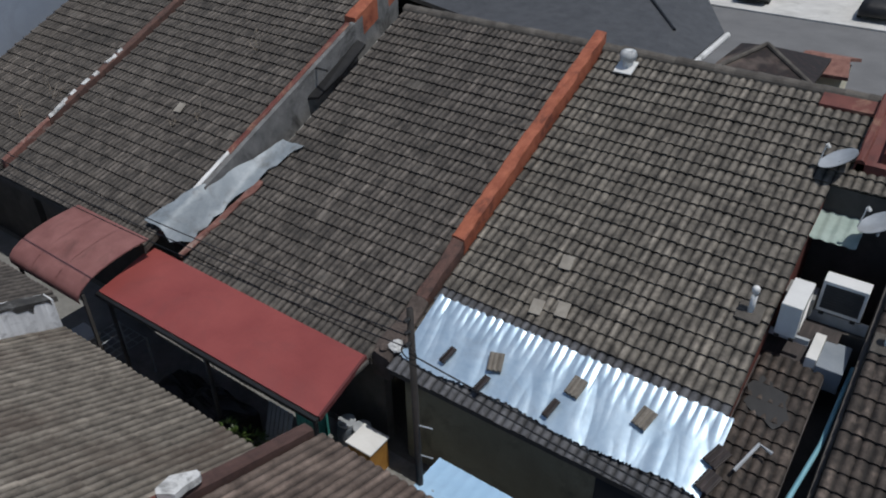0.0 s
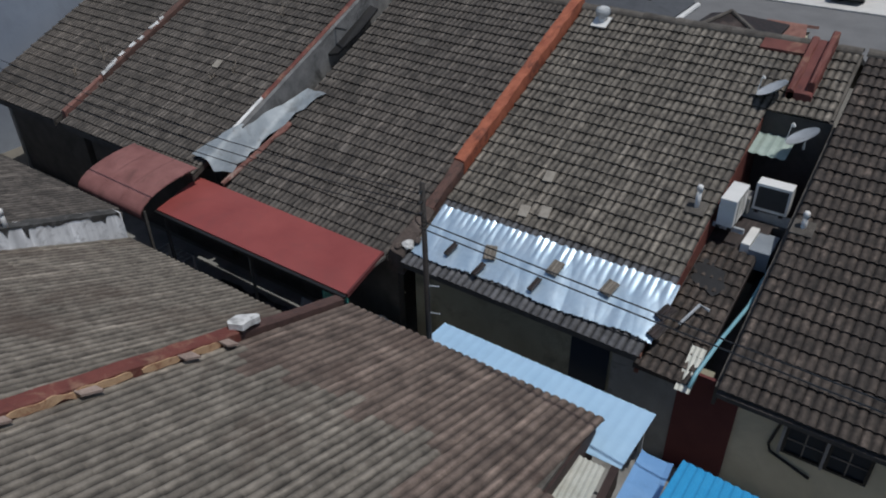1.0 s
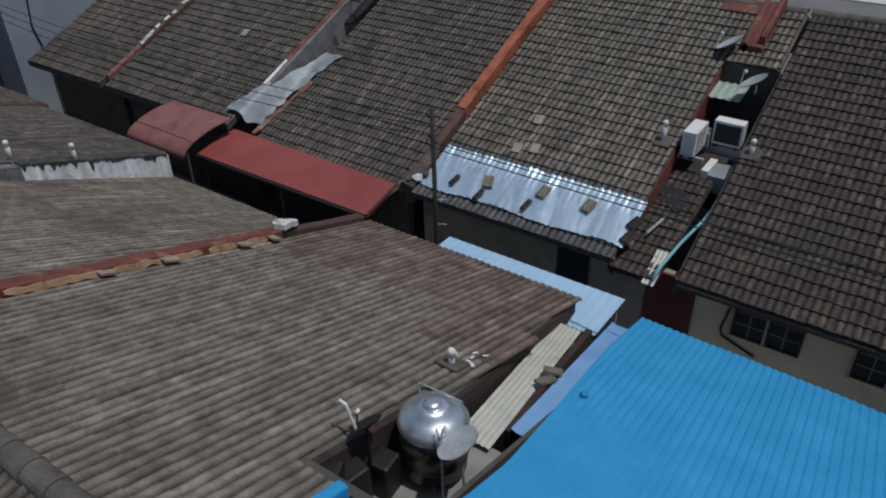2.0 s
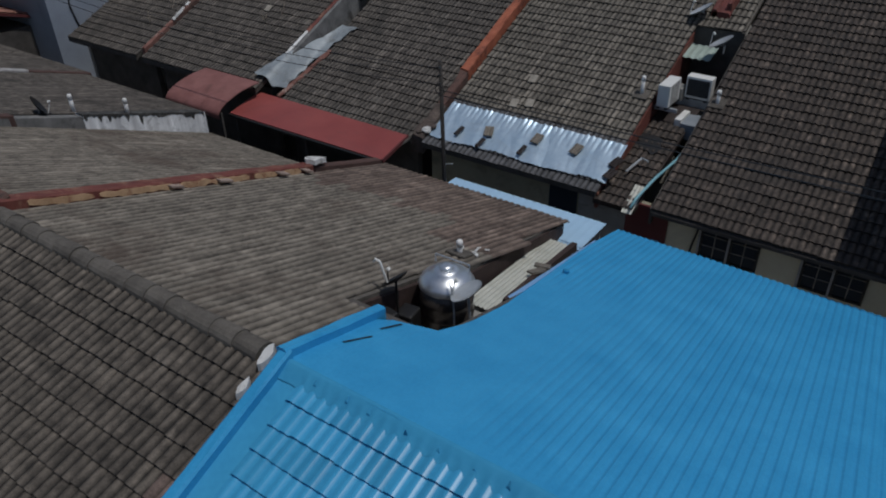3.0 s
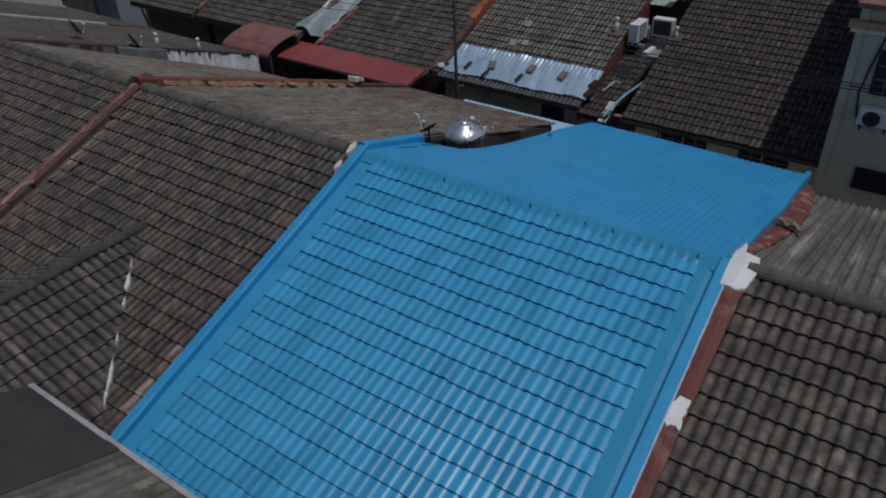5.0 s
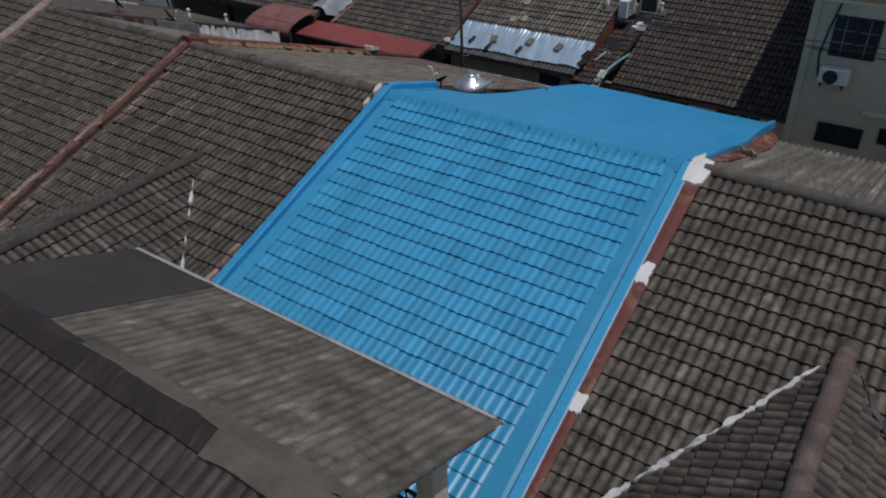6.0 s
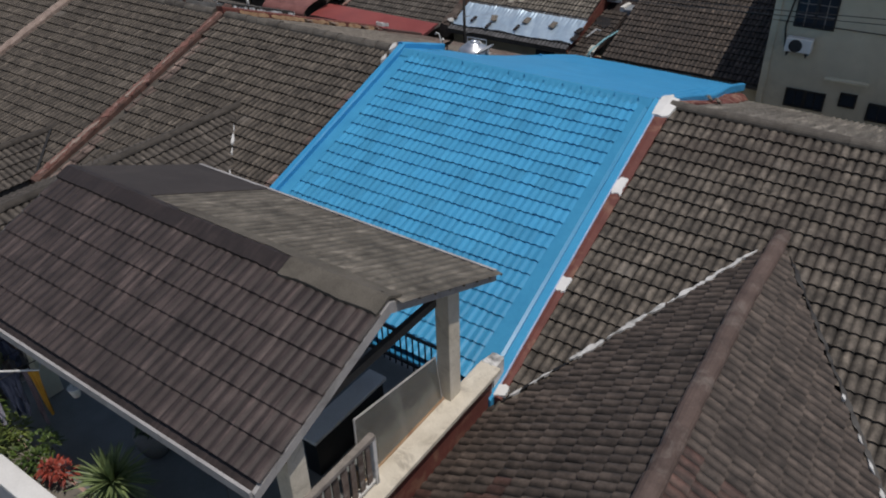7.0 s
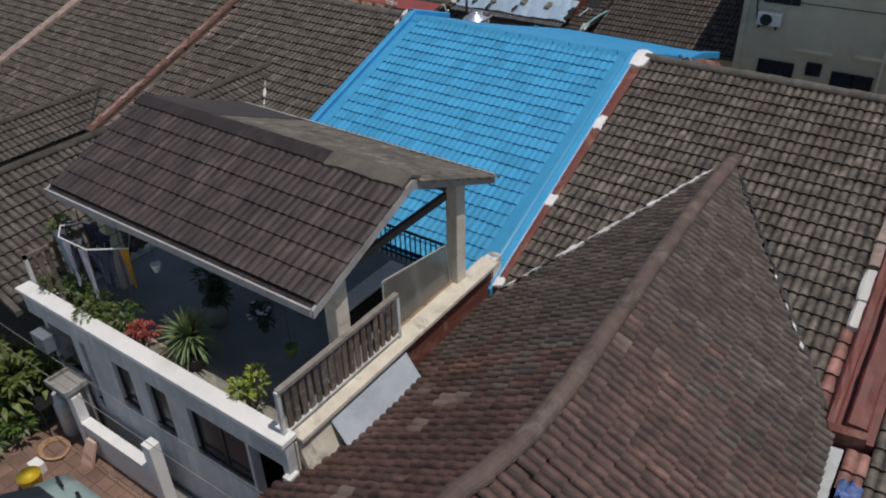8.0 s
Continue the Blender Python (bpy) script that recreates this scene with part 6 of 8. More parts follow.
part("bottom", boxed(0.88, 1.48, -12.2, -11.79, 2.64, 2.67), M_GREYWALL, tray)
for a in ((0.88, 1.5, -12.24, -12.2), (0.88, 1.5, -11.79, -11.74), (0.88, 0.92, -12.2, -11.79), (1.46, 1.5, -12.2, -11.79)):
    part("rim", boxed(*a, 2.64, 2.74), M_GRIMY, tray)
gas = thing("water_filter", 1.0, -12.05, YZ, "tall grey outdoor water filter cylinder by the fence", "water filter")
gbm = bmesh.new()
spun(gbm, 0.72, -12.05, [(0.13, YZ), (0.15, YZ + 0.05), (0.15, YZ + 0.75), (0.11, YZ + 0.88), (0.04, YZ + 0.92), (0.04, YZ + 1.0)], 18)
part("body", gbm, M_GALV, gas, smooth=True)
gbm = bmesh.new()
spun(gbm, 0.68, -12.05, [(0.09, YZ + 0.9), (0.09, YZ + 1.0)], 14)
part("collar", gbm, M_GALV, gas)
stand = thing("metal_stand", 0.6, -12.2, YZ, "dark metal plant stand beside the filter", "stand")
for x in (0.12, 0.48):
    for y in (-12.35, -12.0):
        part("leg", boxed(x - 0.012, x + 0.012, y - 0.012, y + 0.012, YZ, YZ + 0.7), M_BLACK, stand)
part("shelf", boxed(0.1, 0.5, -12.37, -11.98, YZ + 0.66, YZ + 0.7), M_BLACK, stand)
hose = bmesh.new()
pts = []
for i in range(61):
    r = 0.24 + 0.0015 * i
    pts.append((0.85 + r * math.cos(i / 20 * math.tau), -12.5 + r * 0.8 * math.sin(i / 20 * math.tau), YZ + 0.035 + 0.0007 * i))
line(hose, pts, 0.014, 6)
single("garden_hose", hose, M_PATCH, "coiled orange-brown garden hose on the paving", "hose")
stp = bmesh.new()
slab(stp, [(1.52, -12.42, YZ + 0.02), (1.8, -12.38, YZ + 0.02), (1.84, -12.2, YZ + 0.5), (1.6, -12.22, YZ + 0.5)], (0.0, 0.05, 0.0))
single("leaning_board", stp, surface("pink_board", (0.55, 0.36, 0.28), (0.68, 0.47, 0.38), 3, 0.7), "pinkish board leaning on the fence pillar", "board")
shrub(-0.7, -12.2, YZ, 0.8, 1.2, 800, M_LEAF_OLIVE, "large yellow-green garden shrub beside the fence", 0.34, 11)
shrub(-0.2, -12.8, YZ, 0.55, 0.8, 600, M_LEAF, "dense dark green garden shrub in the yard", 0.2, 12)
shrub(-1.3, -12.6, YZ, 0.6, 1.0, 500, M_LEAF, "leafy green shrub at the yard edge", 0.22, 13)
for z, y in ((3.12, -12.3), (2.95, -11.92)):
    wb_ = bmesh.new()
    line(wb_, [(-9 + 1.0 * i, y, z + 0.35 - 0.35 * math.sin(math.pi * i / 24) if i < 25 else z + 0.35) for i in range(25)], 0.006, 6)
    single("overhead_cable", wb_, M_RAIL, "thin grey cable strung along the house front", "cable", "overhead cables")
CX, CY = 2.95, -12.85
car = thing("car", CX, CY - 2, YZ, "pale grey-green parked car in the front yard", "car")


def car_body(cx, y0, y1, prof, half):
    bm = bmesh.new()
    rows = []
    for f, z, w in prof:
        y = y0 + (y1 - y0) * f
        rows.append([bm.verts.new((cx + sx * half * w, y, zz)) for sx, zz in ((-1, 0.28), (-1, z * 0.62), (-0.86, z), (-0.4, z + 0.03), (0.4, z + 0.03), (0.86, z), (1, z * 0.62), (1, 0.28))])
    for a, b in zip(rows, rows[1:]):
        for i in range(7):
            bm.faces.new((a[i], a[i + 1], b[i + 1], b[i]))
        bm.faces.new((a[7], a[0], b[0], b[7]))
    bm.faces.new(rows[0])
    bm.faces.new(rows[-1][::-1])
    return bm


M_CAR = surface("pale_green_car_paint", (0.26, 0.36, 0.35), (0.31, 0.41, 0.40), 1.0, 0.25, bump=0.02, coat=0.6)
bm = car_body(CX, CY, CY - 4.05, [(0, 0.55, 0.8), (0.02, 0.74, 0.9), (0.06, 0.84, 0.96), (0.14, 0.92, 1), (0.27, 0.98, 1), (0.75, 1.0, 1), (0.95, 0.95, 0.97), (1, 0.7, 0.9)], 0.82)
bmesh.ops.translate(bm, verts=bm.verts, vec=(0, 0, YZ))
part("body", bm, M_CAR, car, smooth=True)
bm = car_body(CX, CY - 0.55, CY - 3.5, [(0, 0.95, 0.9), (0.25, 1.45, 0.82), (0.75, 1.45, 0.82), (1, 1.0, 0.88)], 0.8)
bmesh.ops.translate(bm, verts=bm.verts, vec=(0, 0, YZ))
part("cabin", bm, M_PANE, car, "dark glazed cabin")
part("roof", boxed(CX - 0.6, CX + 0.6, CY - 2.9, CY - 1.4, YZ + 1.46, YZ + 1.5, 0.02), M_CAR, car)
for sx in (-0.5, 0.05):
    wbm = bmesh.new()
    rod(wbm, (CX + sx, CY - 0.3, YZ + 0.98), (CX + sx + 0.28, CY - 0.36, YZ + 1.0), 0.03, 0.02, seg=6)
    part("wiper", wbm, M_BLACK, car)
for x in (-0.84, 0.66):
    for y in (-0.75, -3.2):
        wbm = bmesh.new()
        rod(wbm, (CX + x, CY + y, YZ + 0.3), (CX + x + 0.18, CY + y, YZ + 0.3), 0.3, seg=20)
        wh = part("wheel", wbm, M_BLACK, car)
        wbm = bmesh.new()
        rod(wbm, (CX + x - 0.004, CY + y, YZ + 0.3), (CX + x + 0.186, CY + y, YZ + 0.3), 0.18, seg=16)
        part("rim", wbm, M_GALV, wh)
bk = bmesh.new()
spun(bk, 1.35, -13.2, [(0.15, YZ + 0.02), (0.19, YZ + 0.35), (0.2, YZ + 0.36)], 16)
single("bucket", bk, surface("yellow_plastic", (0.6, 0.42, 0.02), (0.7, 0.5, 0.04), 3, 0.5, bump=0.05), "yellow plastic bucket in the yard", "bucket", smooth=True)
single("white_crate", boxed(0.95, 1.2, -13.05, -12.85, YZ + 0.02, YZ + 0.25, 0.02), M_WHITE, "white plastic crate in the yard", "crate")
single("wall_box", boxed(0.38, 0.78, -11.98, -11.72, 3.08, 3.42, 0.02), surface("blue_grey_box_paint", (0.12, 0.14, 0.165), (0.2, 0.225, 0.255), 2.0, 0.6, bump=0.1, stain=(0.06, 0.065, 0.07), stain_amount=0.6), "grey service box fixed to the front wall", "box")

# ---- notch beside the blue roof: tank, antenna, strips ----
notch = thing("roof_notch", 0.0, 4.5, 0, "sunken flat strip between two roofs", "roof strip")
part("floor_slab", boxed(-0.8, 0.72, 1.95, 4.12, 3.9, 4.0), M_CEMENT, notch)
# Notch walls take dark tones, so their shade is partly colour.
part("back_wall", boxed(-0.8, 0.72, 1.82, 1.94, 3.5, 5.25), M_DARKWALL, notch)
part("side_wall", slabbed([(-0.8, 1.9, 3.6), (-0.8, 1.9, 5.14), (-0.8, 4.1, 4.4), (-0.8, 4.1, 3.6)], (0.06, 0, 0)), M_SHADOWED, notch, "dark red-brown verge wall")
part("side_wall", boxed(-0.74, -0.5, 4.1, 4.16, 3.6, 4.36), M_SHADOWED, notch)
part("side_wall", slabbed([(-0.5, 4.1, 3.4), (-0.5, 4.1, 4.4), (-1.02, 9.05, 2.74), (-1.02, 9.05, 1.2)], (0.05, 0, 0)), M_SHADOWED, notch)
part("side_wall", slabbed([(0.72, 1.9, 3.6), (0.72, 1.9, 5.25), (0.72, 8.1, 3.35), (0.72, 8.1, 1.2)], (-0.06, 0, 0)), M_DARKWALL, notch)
TB = 4.02
tank = thing("water_tank", -0.23, 3.43, 4.0, "domed stainless steel water tank on a short stand", "water tank")
tk = bmesh.new()
spun(tk, -0.23, 3.43, [(0.38, TB + 0.1), (0.41, TB + 0.13), (0.41, TB + 0.3), (0.425, TB + 0.32), (0.41, TB + 0.34), (0.41, TB + 0.55), (0.425, TB + 0.57), (0.41, TB + 0.59), (0.41, TB + 0.82)], 40)
# Reflection of the dark notch is put into the body's colour.
part("body", tk, surface("dark_reflecting_tank_steel", (0.05, 0.042, 0.037), (0.15, 0.13, 0.115), 4.0, 0.32, metal=0.6, bump=0.1, stain=(0.2, 0.17, 0.15), stain_scale=3.0, stain_amount=0.5), tank, "ribbed steel cylinder coloured dark for its dark surroundings", smooth=True)
tk = bmesh.new()
spun(tk, -0.23, 3.43, [(0.43, TB + 0.82), (0.435, TB + 0.85), (0.39, TB + 0.93), (0.3, TB + 1.0), (0.2, TB + 1.05), (0.19, TB + 1.08), (0.12, TB + 1.09)], 40)
part("dome", tk, M_STEEL, tank, smooth=True)
tk = bmesh.new()
spun(tk, -0.23, 3.43, [(0.11, TB + 1.08), (0.11, TB + 1.13), (0.05, TB + 1.15)], 24)
part("lid", tk, M_STEEL, tank, smooth=True)
for a in range(4):
    tk = bmesh.new()
    ca, sa = math.cos(a * math.pi / 2 + 0.6), math.sin(a * math.pi / 2 + 0.6)
    rod(tk, (-0.23 + 0.33 * ca, 3.43 + 0.33 * sa, 4.0), (-0.23 + 0.33 * ca, 3.43 + 0.33 * sa, TB + 0.12), 0.025, seg=8)
    part("leg", tk, M_GALV, tank)
tk = bmesh.new()
line(tk, [(0.02, 3.15, TB + 1.09), (0.14, 3.05, TB + 1.02), (0.2, 3.0, TB + 0.6), (0.2, 3.0, 4.0)], 0.014, 8)
part("inlet_pipe", tk, M_GALV, tank, "thin galvanised inlet pipe")
tk = bmesh.new()
line(tk, [(-0.55, 3.6, TB + 1.0), (-0.55, 3.6, TB + 1.14), (0.06, 3.62, TB + 1.14), (0.06, 3.62, TB + 1.0)], 0.012, 8)
part("handle_bar", tk, M_STEEL, tank)

ANTX, ANTZ = -0.62, 5.16
ant = thing("satellite_dish", -1.0, 2.8, 4.9, "small grey satellite dish on a bracket beside the tank", "satellite dish")


def dish(parent, cx, cy, cz, aim, r, mat, arm_mat):
    bm = bmesh.new()
    q = Vector(aim).normalized().to_track_quat("Z", "Y").to_matrix()
    c = Vector((cx, cy, cz))
    for lift in (0.0, -0.012):
        rings = []
        for k in range(5):
            rr_ = r * k / 4
            rings.append([bm.verts.new(c + q @ Vector((rr_ * math.cos(i / 20 * math.tau), rr_ * 0.92 * math.sin(i / 20 * math.tau), 0.22 * rr_ * rr_ / r + lift))) for i in range(20)])
        for a, b in zip(rings, rings[1:]):
            for i in range(20):
                if a is rings[0]:
                    bm.faces.new((a[i], b[(i + 1) % 20], b[i]))
                else:
                    bm.faces.new((a[i], a[(i + 1) % 20], b[(i + 1) % 20], b[i]))
    part("reflector", bm, mat, parent, smooth=True)
    tip = c + q @ Vector((0, -0.25 * r, 1.05 * r))
    bm = bmesh.new()
    line(bm, [c + q @ Vector((0, -0.9 * r, 0.2 * r)), tip], 0.012, 6)
    part("feed_arm", bm, arm_mat, parent)
    bm = bmesh.new()
    rod(bm, tip, tip + (c - tip) * 0.2, 0.035, 0.03, 10)
    part("receiver", bm, M_PLASTIC, parent, "white receiver head")


dish(ant, ANTX, 2.7, ANTZ, (-0.55, 0.1, 0.75), 0.21, M_BLACK, M_BLACK)
bm = bmesh.new()
line(bm, [(-0.72, 2.62, 5.14), (-0.79, 2.6, 5.42), (-0.81, 2.6, 5.48), (-0.89, 2.6, 5.5), (-0.93, 2.6, 5.44)], 0.018, 8)
part("feed_arm", bm, M_PLASTIC, ant, "white feed arm bent at its tip")
d5 = thing("satellite_dish", 0.1, 3.0, 4.6, "pale grey satellite dish leaning in front of the tank", "satellite dish")
dish(d5, 0.36, 3.12, 5.06, (-0.45, -0.1, 0.85), 0.27, M_GALV, M_PLASTIC)
bm = bmesh.new()
rod(bm, (0.4, 3.2, 4.0), (0.36, 3.12, 5.06), 0.02, seg=8)
part("mast", bm, M_GALV, d5)
for k, (x, y, z, w, h) in enumerate(((-0.62, 2.4, 4.0, 0.28, 0.75), (-0.55, 2.85, 4.0, 0.3, 0.55), (-0.68, 2.15, 4.0, 0.2, 0.95))):
    jb = boxed(x - w / 2, x + w / 2, y - 0.16, y + 0.16, z, z + h, 0.04)
    bmesh.ops.rotate(jb, cent=(x, y, z), matrix=Matrix.Rotation(0.3 * k - 0.2, 3, "Z"), verts=jb.verts)
    single("black_container", jb, M_BLACK, "sooty black container stored beside the water tank", "container", "containers beside the tank")
bm = bmesh.new()
rod(bm, (ANTX, 2.7, 4.0), (ANTX, 2.7, ANTZ), 0.02, seg=8)
part("mast", bm, M_BLACK, ant)

cs = bmesh.new()
sheet(cs, (-0.27, 4.0, 4.09), (1, 0, 0), (-0.16, 1, -0.305), 0.48, 4.25 * 1.06, pitch=0.084, high=0.02, nv=3)
single("corrugated_sheet", cs, M_CLOUDY, "cream plastic corrugated roof strip beside the tiles", "roofing sheet", smooth=True)
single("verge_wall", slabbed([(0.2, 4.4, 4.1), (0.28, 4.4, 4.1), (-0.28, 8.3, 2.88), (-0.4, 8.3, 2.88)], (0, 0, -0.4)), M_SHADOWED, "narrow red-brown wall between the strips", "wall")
vs = bmesh.new()
sheet(vs, (0.29, 4.4, 5.66 - 0.345 * 4.4), (1, 0, 0), (-0.11, 1, -0.345), 0.5, 4.75 * 1.057, pitch=0.5, high=0.03, nv=3, flat=0.75)
single("violet_blue_sheet", vs, surface("faded_blue_paint", (0.16, 0.34, 0.62), (0.24, 0.44, 0.72), 1.5, 0.45, bump=0.1, stain=(0.11, 0.2, 0.36), stain_amount=0.5), "faded blue painted metal roof strip", "roofing sheet")
for x, y, r in ((-0.06, 6.3, 20), (0.0, 5.95, 60)):
    b = boxed(-0.15, 0.15, -0.1, 0.1, -0.02, 0.02)
    bmesh.ops.transform(b, matrix=pose(x, y, 5.52 - 0.313 * y, -18, 4, r), verts=b.verts)
    single("loose_tile", b, M_BRICK, "broken roof tile lying on the wall", "loose tile", "broken tiles on the roof strip")
lb = bmesh.new()
sheet(lb, (-4.55, 8.62, 2.5), (1, 0, 0), (0, 1, -0.03), 4.2, 1.4, pitch=0.2, high=0.008, nv=2, flat=0.4, thick=0.01)
skyl = thing("lean_to_roof", -2.5, 9.7, 0, "light blue metal lean-to roof over the lane", "lean-to")
part("sheet", lb, M_SKYBLUE, skyl, smooth=True)
for x in (-4.5, -2.5, -0.5):
    part("post", boxed(x - 0.03, x + 0.03, 9.95, 10.01, 0, 2.45), M_GALV, skyl)
part("beam", boxed(-4.5, -0.45, 9.95, 10.01, 2.38, 2.44), M_GALV, skyl)


def vent_pipe(x, y, z, label, h=0.45, flash=True):
    t = thing("vent_pipe", x, y, z, label, "vent pipe", "vent pipes on the roofs")
    bm = bmesh.new()
    rod(bm, (x, y, z - 0.1), (x, y, z + h), 0.05, seg=14)
    part("pipe", bm, M_WHITE, t, smooth=True)
    bm = bmesh.new()
    spun(bm, x, y, [(0.058, z + h - 0.08), (0.06, z + h + 0.02), (0.045, z + h + 0.05), (0.02, z + h + 0.055)], 14)
    part("cap", bm, M_WHITE, t, smooth=True)
    if flash:
        b = boxed(-0.2, 0.2, -0.18, 0.18, 0, 0.05, 0.02)
        bmesh.ops.transform(b, matrix=pose(x, y, z - 0.02, 23 if y > 10 else -18, 0, 0), verts=b.verts)
        part("mortar_base", b, M_CAP, t)
    return t


vent_pipe(-1.42, 14.2, far_z(14.2) + 0.03, "white vent pipe set in a mortar pad on the far roof")
vent_pipe(0.5, 14.4, far_z(14.4) + 0.03, "white vent pipe at the edge of the shaded far roof", 0.3)
vent_pipe(-0.98, 4.9, RIDGE - 0.337 * 4.9 + 0.03, "white vent pipe with splashed mortar on the tile roof", 0.22)
for i, (dx, dy) in enumerate(((0.35, 0.15), (0.45, 0.5), (0.2, 0.45), (0.28, 0.3), (-0.1, 0.2), (0.5, 0.1))):
    x, y = -1.05 + dx * 0.6, 4.99 + dy
    b = boxed(-0.04, 0.04, -0.025, 0.025, 0, 0.012, 0.004)
    bmesh.ops.transform(b, matrix=pose(x, y, RIDGE - 0.337 * y + 0.038, -18.6, 0, 30 * i), verts=b.verts)
    single("mortar_splash", b, M_WHITE, "white mortar splash on the tiles", "mortar splash", "mortar splashes")
for x, y in ((-13.0, 5.1), (-12.5, 6.25)):
    vent_pipe(x, y, RIDGE - 0.345 * y + 0.06, "white vent pipe on the mouldy party wall", 0.35, False)
d4 = thing("satellite_dish", -13.8, 3.0, 4.8, "black satellite dish on a short mast by the party wall", "satellite dish")
dish(d4, -13.8, 3.0, 5.17, (0.35, 0.7, 0.45), 0.3, M_BLACK, M_PLASTIC)
bm = bmesh.new()
rod(bm, (-13.8, 3.0, 4.75), (-13.8, 3.0, 5.17), 0.02, seg=8)
part("mast", bm, M_GALV, d4)
d3 = thing("satellite_dish", -12.9, 4.2, 4.2, "dark satellite dish seen edge-on above the roof", "satellite dish")
dish(d3, -12.9, 4.2, 4.6, (0.35, 0.7, 0.45), 0.3, M_BLACK, M_PLASTIC)
bm = bmesh.new()
rod(bm, (-12.9, 4.2, 4.3), (-12.9, 4.2, 4.6), 0.02, seg=8)
part("mast", bm, M_GALV, d3)

# ---- far roof with foil ----
M_PALETILE = surface("pale_tile", (0.2, 0.18, 0.15), (0.36, 0.33, 0.28), 5.0, 0.85, bump=0.4)
fo = bmesh.new()
nx, ny = 205, 16
fr = random.Random(17)
topy = [12.5 + 0.012 * math.sin(i * 0.9) + fr.uniform(-0.012, 0.012) for i in range(nx + 1)]
lowy = [11.28 - 0.035 * math.sin(i * 0.06) + fr.uniform(-0.02, 0.02) for i in range(nx + 1)]
for lift in (0.0, -0.006):
    g = []
    for j in range(ny + 1):
        row = []
        for i in range(nx + 1):
            x = -6.3 + 5.3 * i / nx
            f = j / ny
            y = topy[i] + (lowy[i] - topy[i]) * f
            pleat = 0.034 * abs(math.sin(math.pi * x / 0.155)) * max(0.0, 1 - 2.4 * f) * (0.35 + 1.6 * abs(noise.noise((x * 1.7, 0.0, 9.0))))
            crease = 0.05 * abs(noise.noise((x * 1.7 + y * 0.5, y * 0.5, 1.0))) + 0.014 * abs(noise.noise((x * 4.2 + y * 0.6, y * 0.8, 2.0)))
            row.append(fo.verts.new((x, y, far_z(y) + 0.05 + pleat + crease + lift)))
        g.append(row)
    for j in range(ny):
        for i in range(nx):
            fo.faces.new((g[j][i], g[j][i + 1], g[j + 1][i + 1], g[j + 1][i]))
single("foil_sheet", fo, M_FOIL, "crumpled silver foil membrane patching the lower roof", "foil sheet")
for x, y, a, m in ((-4.66, 11.79, 20, 1), (-3.27, 11.95, -8, 1), (-2.13, 11.94, -14, 1), (-1.0, 11.86, -25, 2), (-0.98, 11.5, -20, 2), (-3.46, 11.5, -12, 0), (-4.67, 11.38, -14, 0), (-5.47, 11.57, -14, 0)):
    t = thing("weight_tile", x, y, far_z(y) + 0.1, "grey roof tile laid as a weight on the foil" if m == 1 else "dark narrow tile laid as a weight on the foil", "loose tile", "tiles weighing down the foil")
    hw = (0.06, 0.125, 0.12)[m]
    b = boxed(-hw, hw, -0.17, 0.17, 0, 0.035, 0.012)
    mt = pose(x, y, far_z(y) + 0.12, 23.3, 0, a)
    bmesh.ops.transform(b, matrix=mt, verts=b.verts)
    part("tile_body", b, M_BRICK if m == 1 else M_TILE_DARK, t)
    for dx in ((-0.08, 0.0, 0.08) if m else (-0.03, 0.03)):
        b = boxed(dx - 0.02, dx + 0.02, -0.16, 0.16, 0.036, 0.06, 0.008)
        bmesh.ops.transform(b, matrix=mt, verts=b.verts)
        part("roll", b, M_BRICK if m == 1 else M_TILE_DARK, t)
for x, y in ((-4.53, 13.93), (-4.58, 12.98), (-4.15, 13.1), (-15.0, 13.9)):
    lift = 0.5 if x < -12.5 else 0.0
    b = boxed(-0.11, 0.11, -0.15, 0.15, 0, 0.03, 0.012)
    bmesh.ops.transform(b, matrix=pose(x, y, far_z(y, lift) + 0.035, 24.5, 0, 8), verts=b.verts)
    single("replacement_tile", b, M_PALETILE, "pale replacement tile on the weathered roof", "roof tile", "pale replacement tiles")
tv = thing("turbine_vent", -5.68, 18.55, 5.8, "silver roof turbine ventilator beside the ridge", "turbine vent")
zt = far_z(18.55)
b = boxed(-0.2, 0.2, -0.2, 0.2, 0, 0.03)
bmesh.ops.transform(b, matrix=pose(-5.68, 18.5, zt + 0.03, 23.3, 0, 0), verts=b.verts)
part("flashing", b, M_PLASTIC, tv)
b = bmesh.new()
spun(b, -5.68, 18.55, [(0.11, zt - 0.05), (0.11, zt + 0.18)], 20)
part("neck", b, M_PLASTIC, tv)
b = bmesh.new()
spun(b, -5.68, 18.55, [(0.11, zt + 0.16), (0.16, zt + 0.22), (0.175, zt + 0.29), (0.145, zt + 0.37), (0.08, zt + 0.4), (0.02, zt + 0.41)], 24)
part("head", b, M_PLASTIC, tv, smooth=True)
for i in range(24):
    a = i / 24 * math.tau
    b = bmesh.new()
    line(b, [(-5.68 + r * math.cos(a), 18.55 + r * math.sin(a), z) for r, z in ((0.115, zt + 0.16), (0.165, zt + 0.22), (0.18, zt + 0.29), (0.15, zt + 0.37), (0.085, zt + 0.405))], 0.008, 4)
    part("blade", b, M_GALV, tv)

# sunken strip beside that roof
strip = thing("roof_strip", -0.45, 13, 0, "sunken strip of dark tiles between two roofs", "roof strip")
st = part("roof", slabbed([(-1.2, 11.1, far_z(11.1) - 0.25), (-0.12, 11.1, far_z(11.1) - 0.25), (-0.12, 15.2, far_z(15.2) - 0.9), (-1.2, 15.2, far_z(15.2) - 0.9)], (0, 0, -0.12)), M_TILE_DARK, strip)
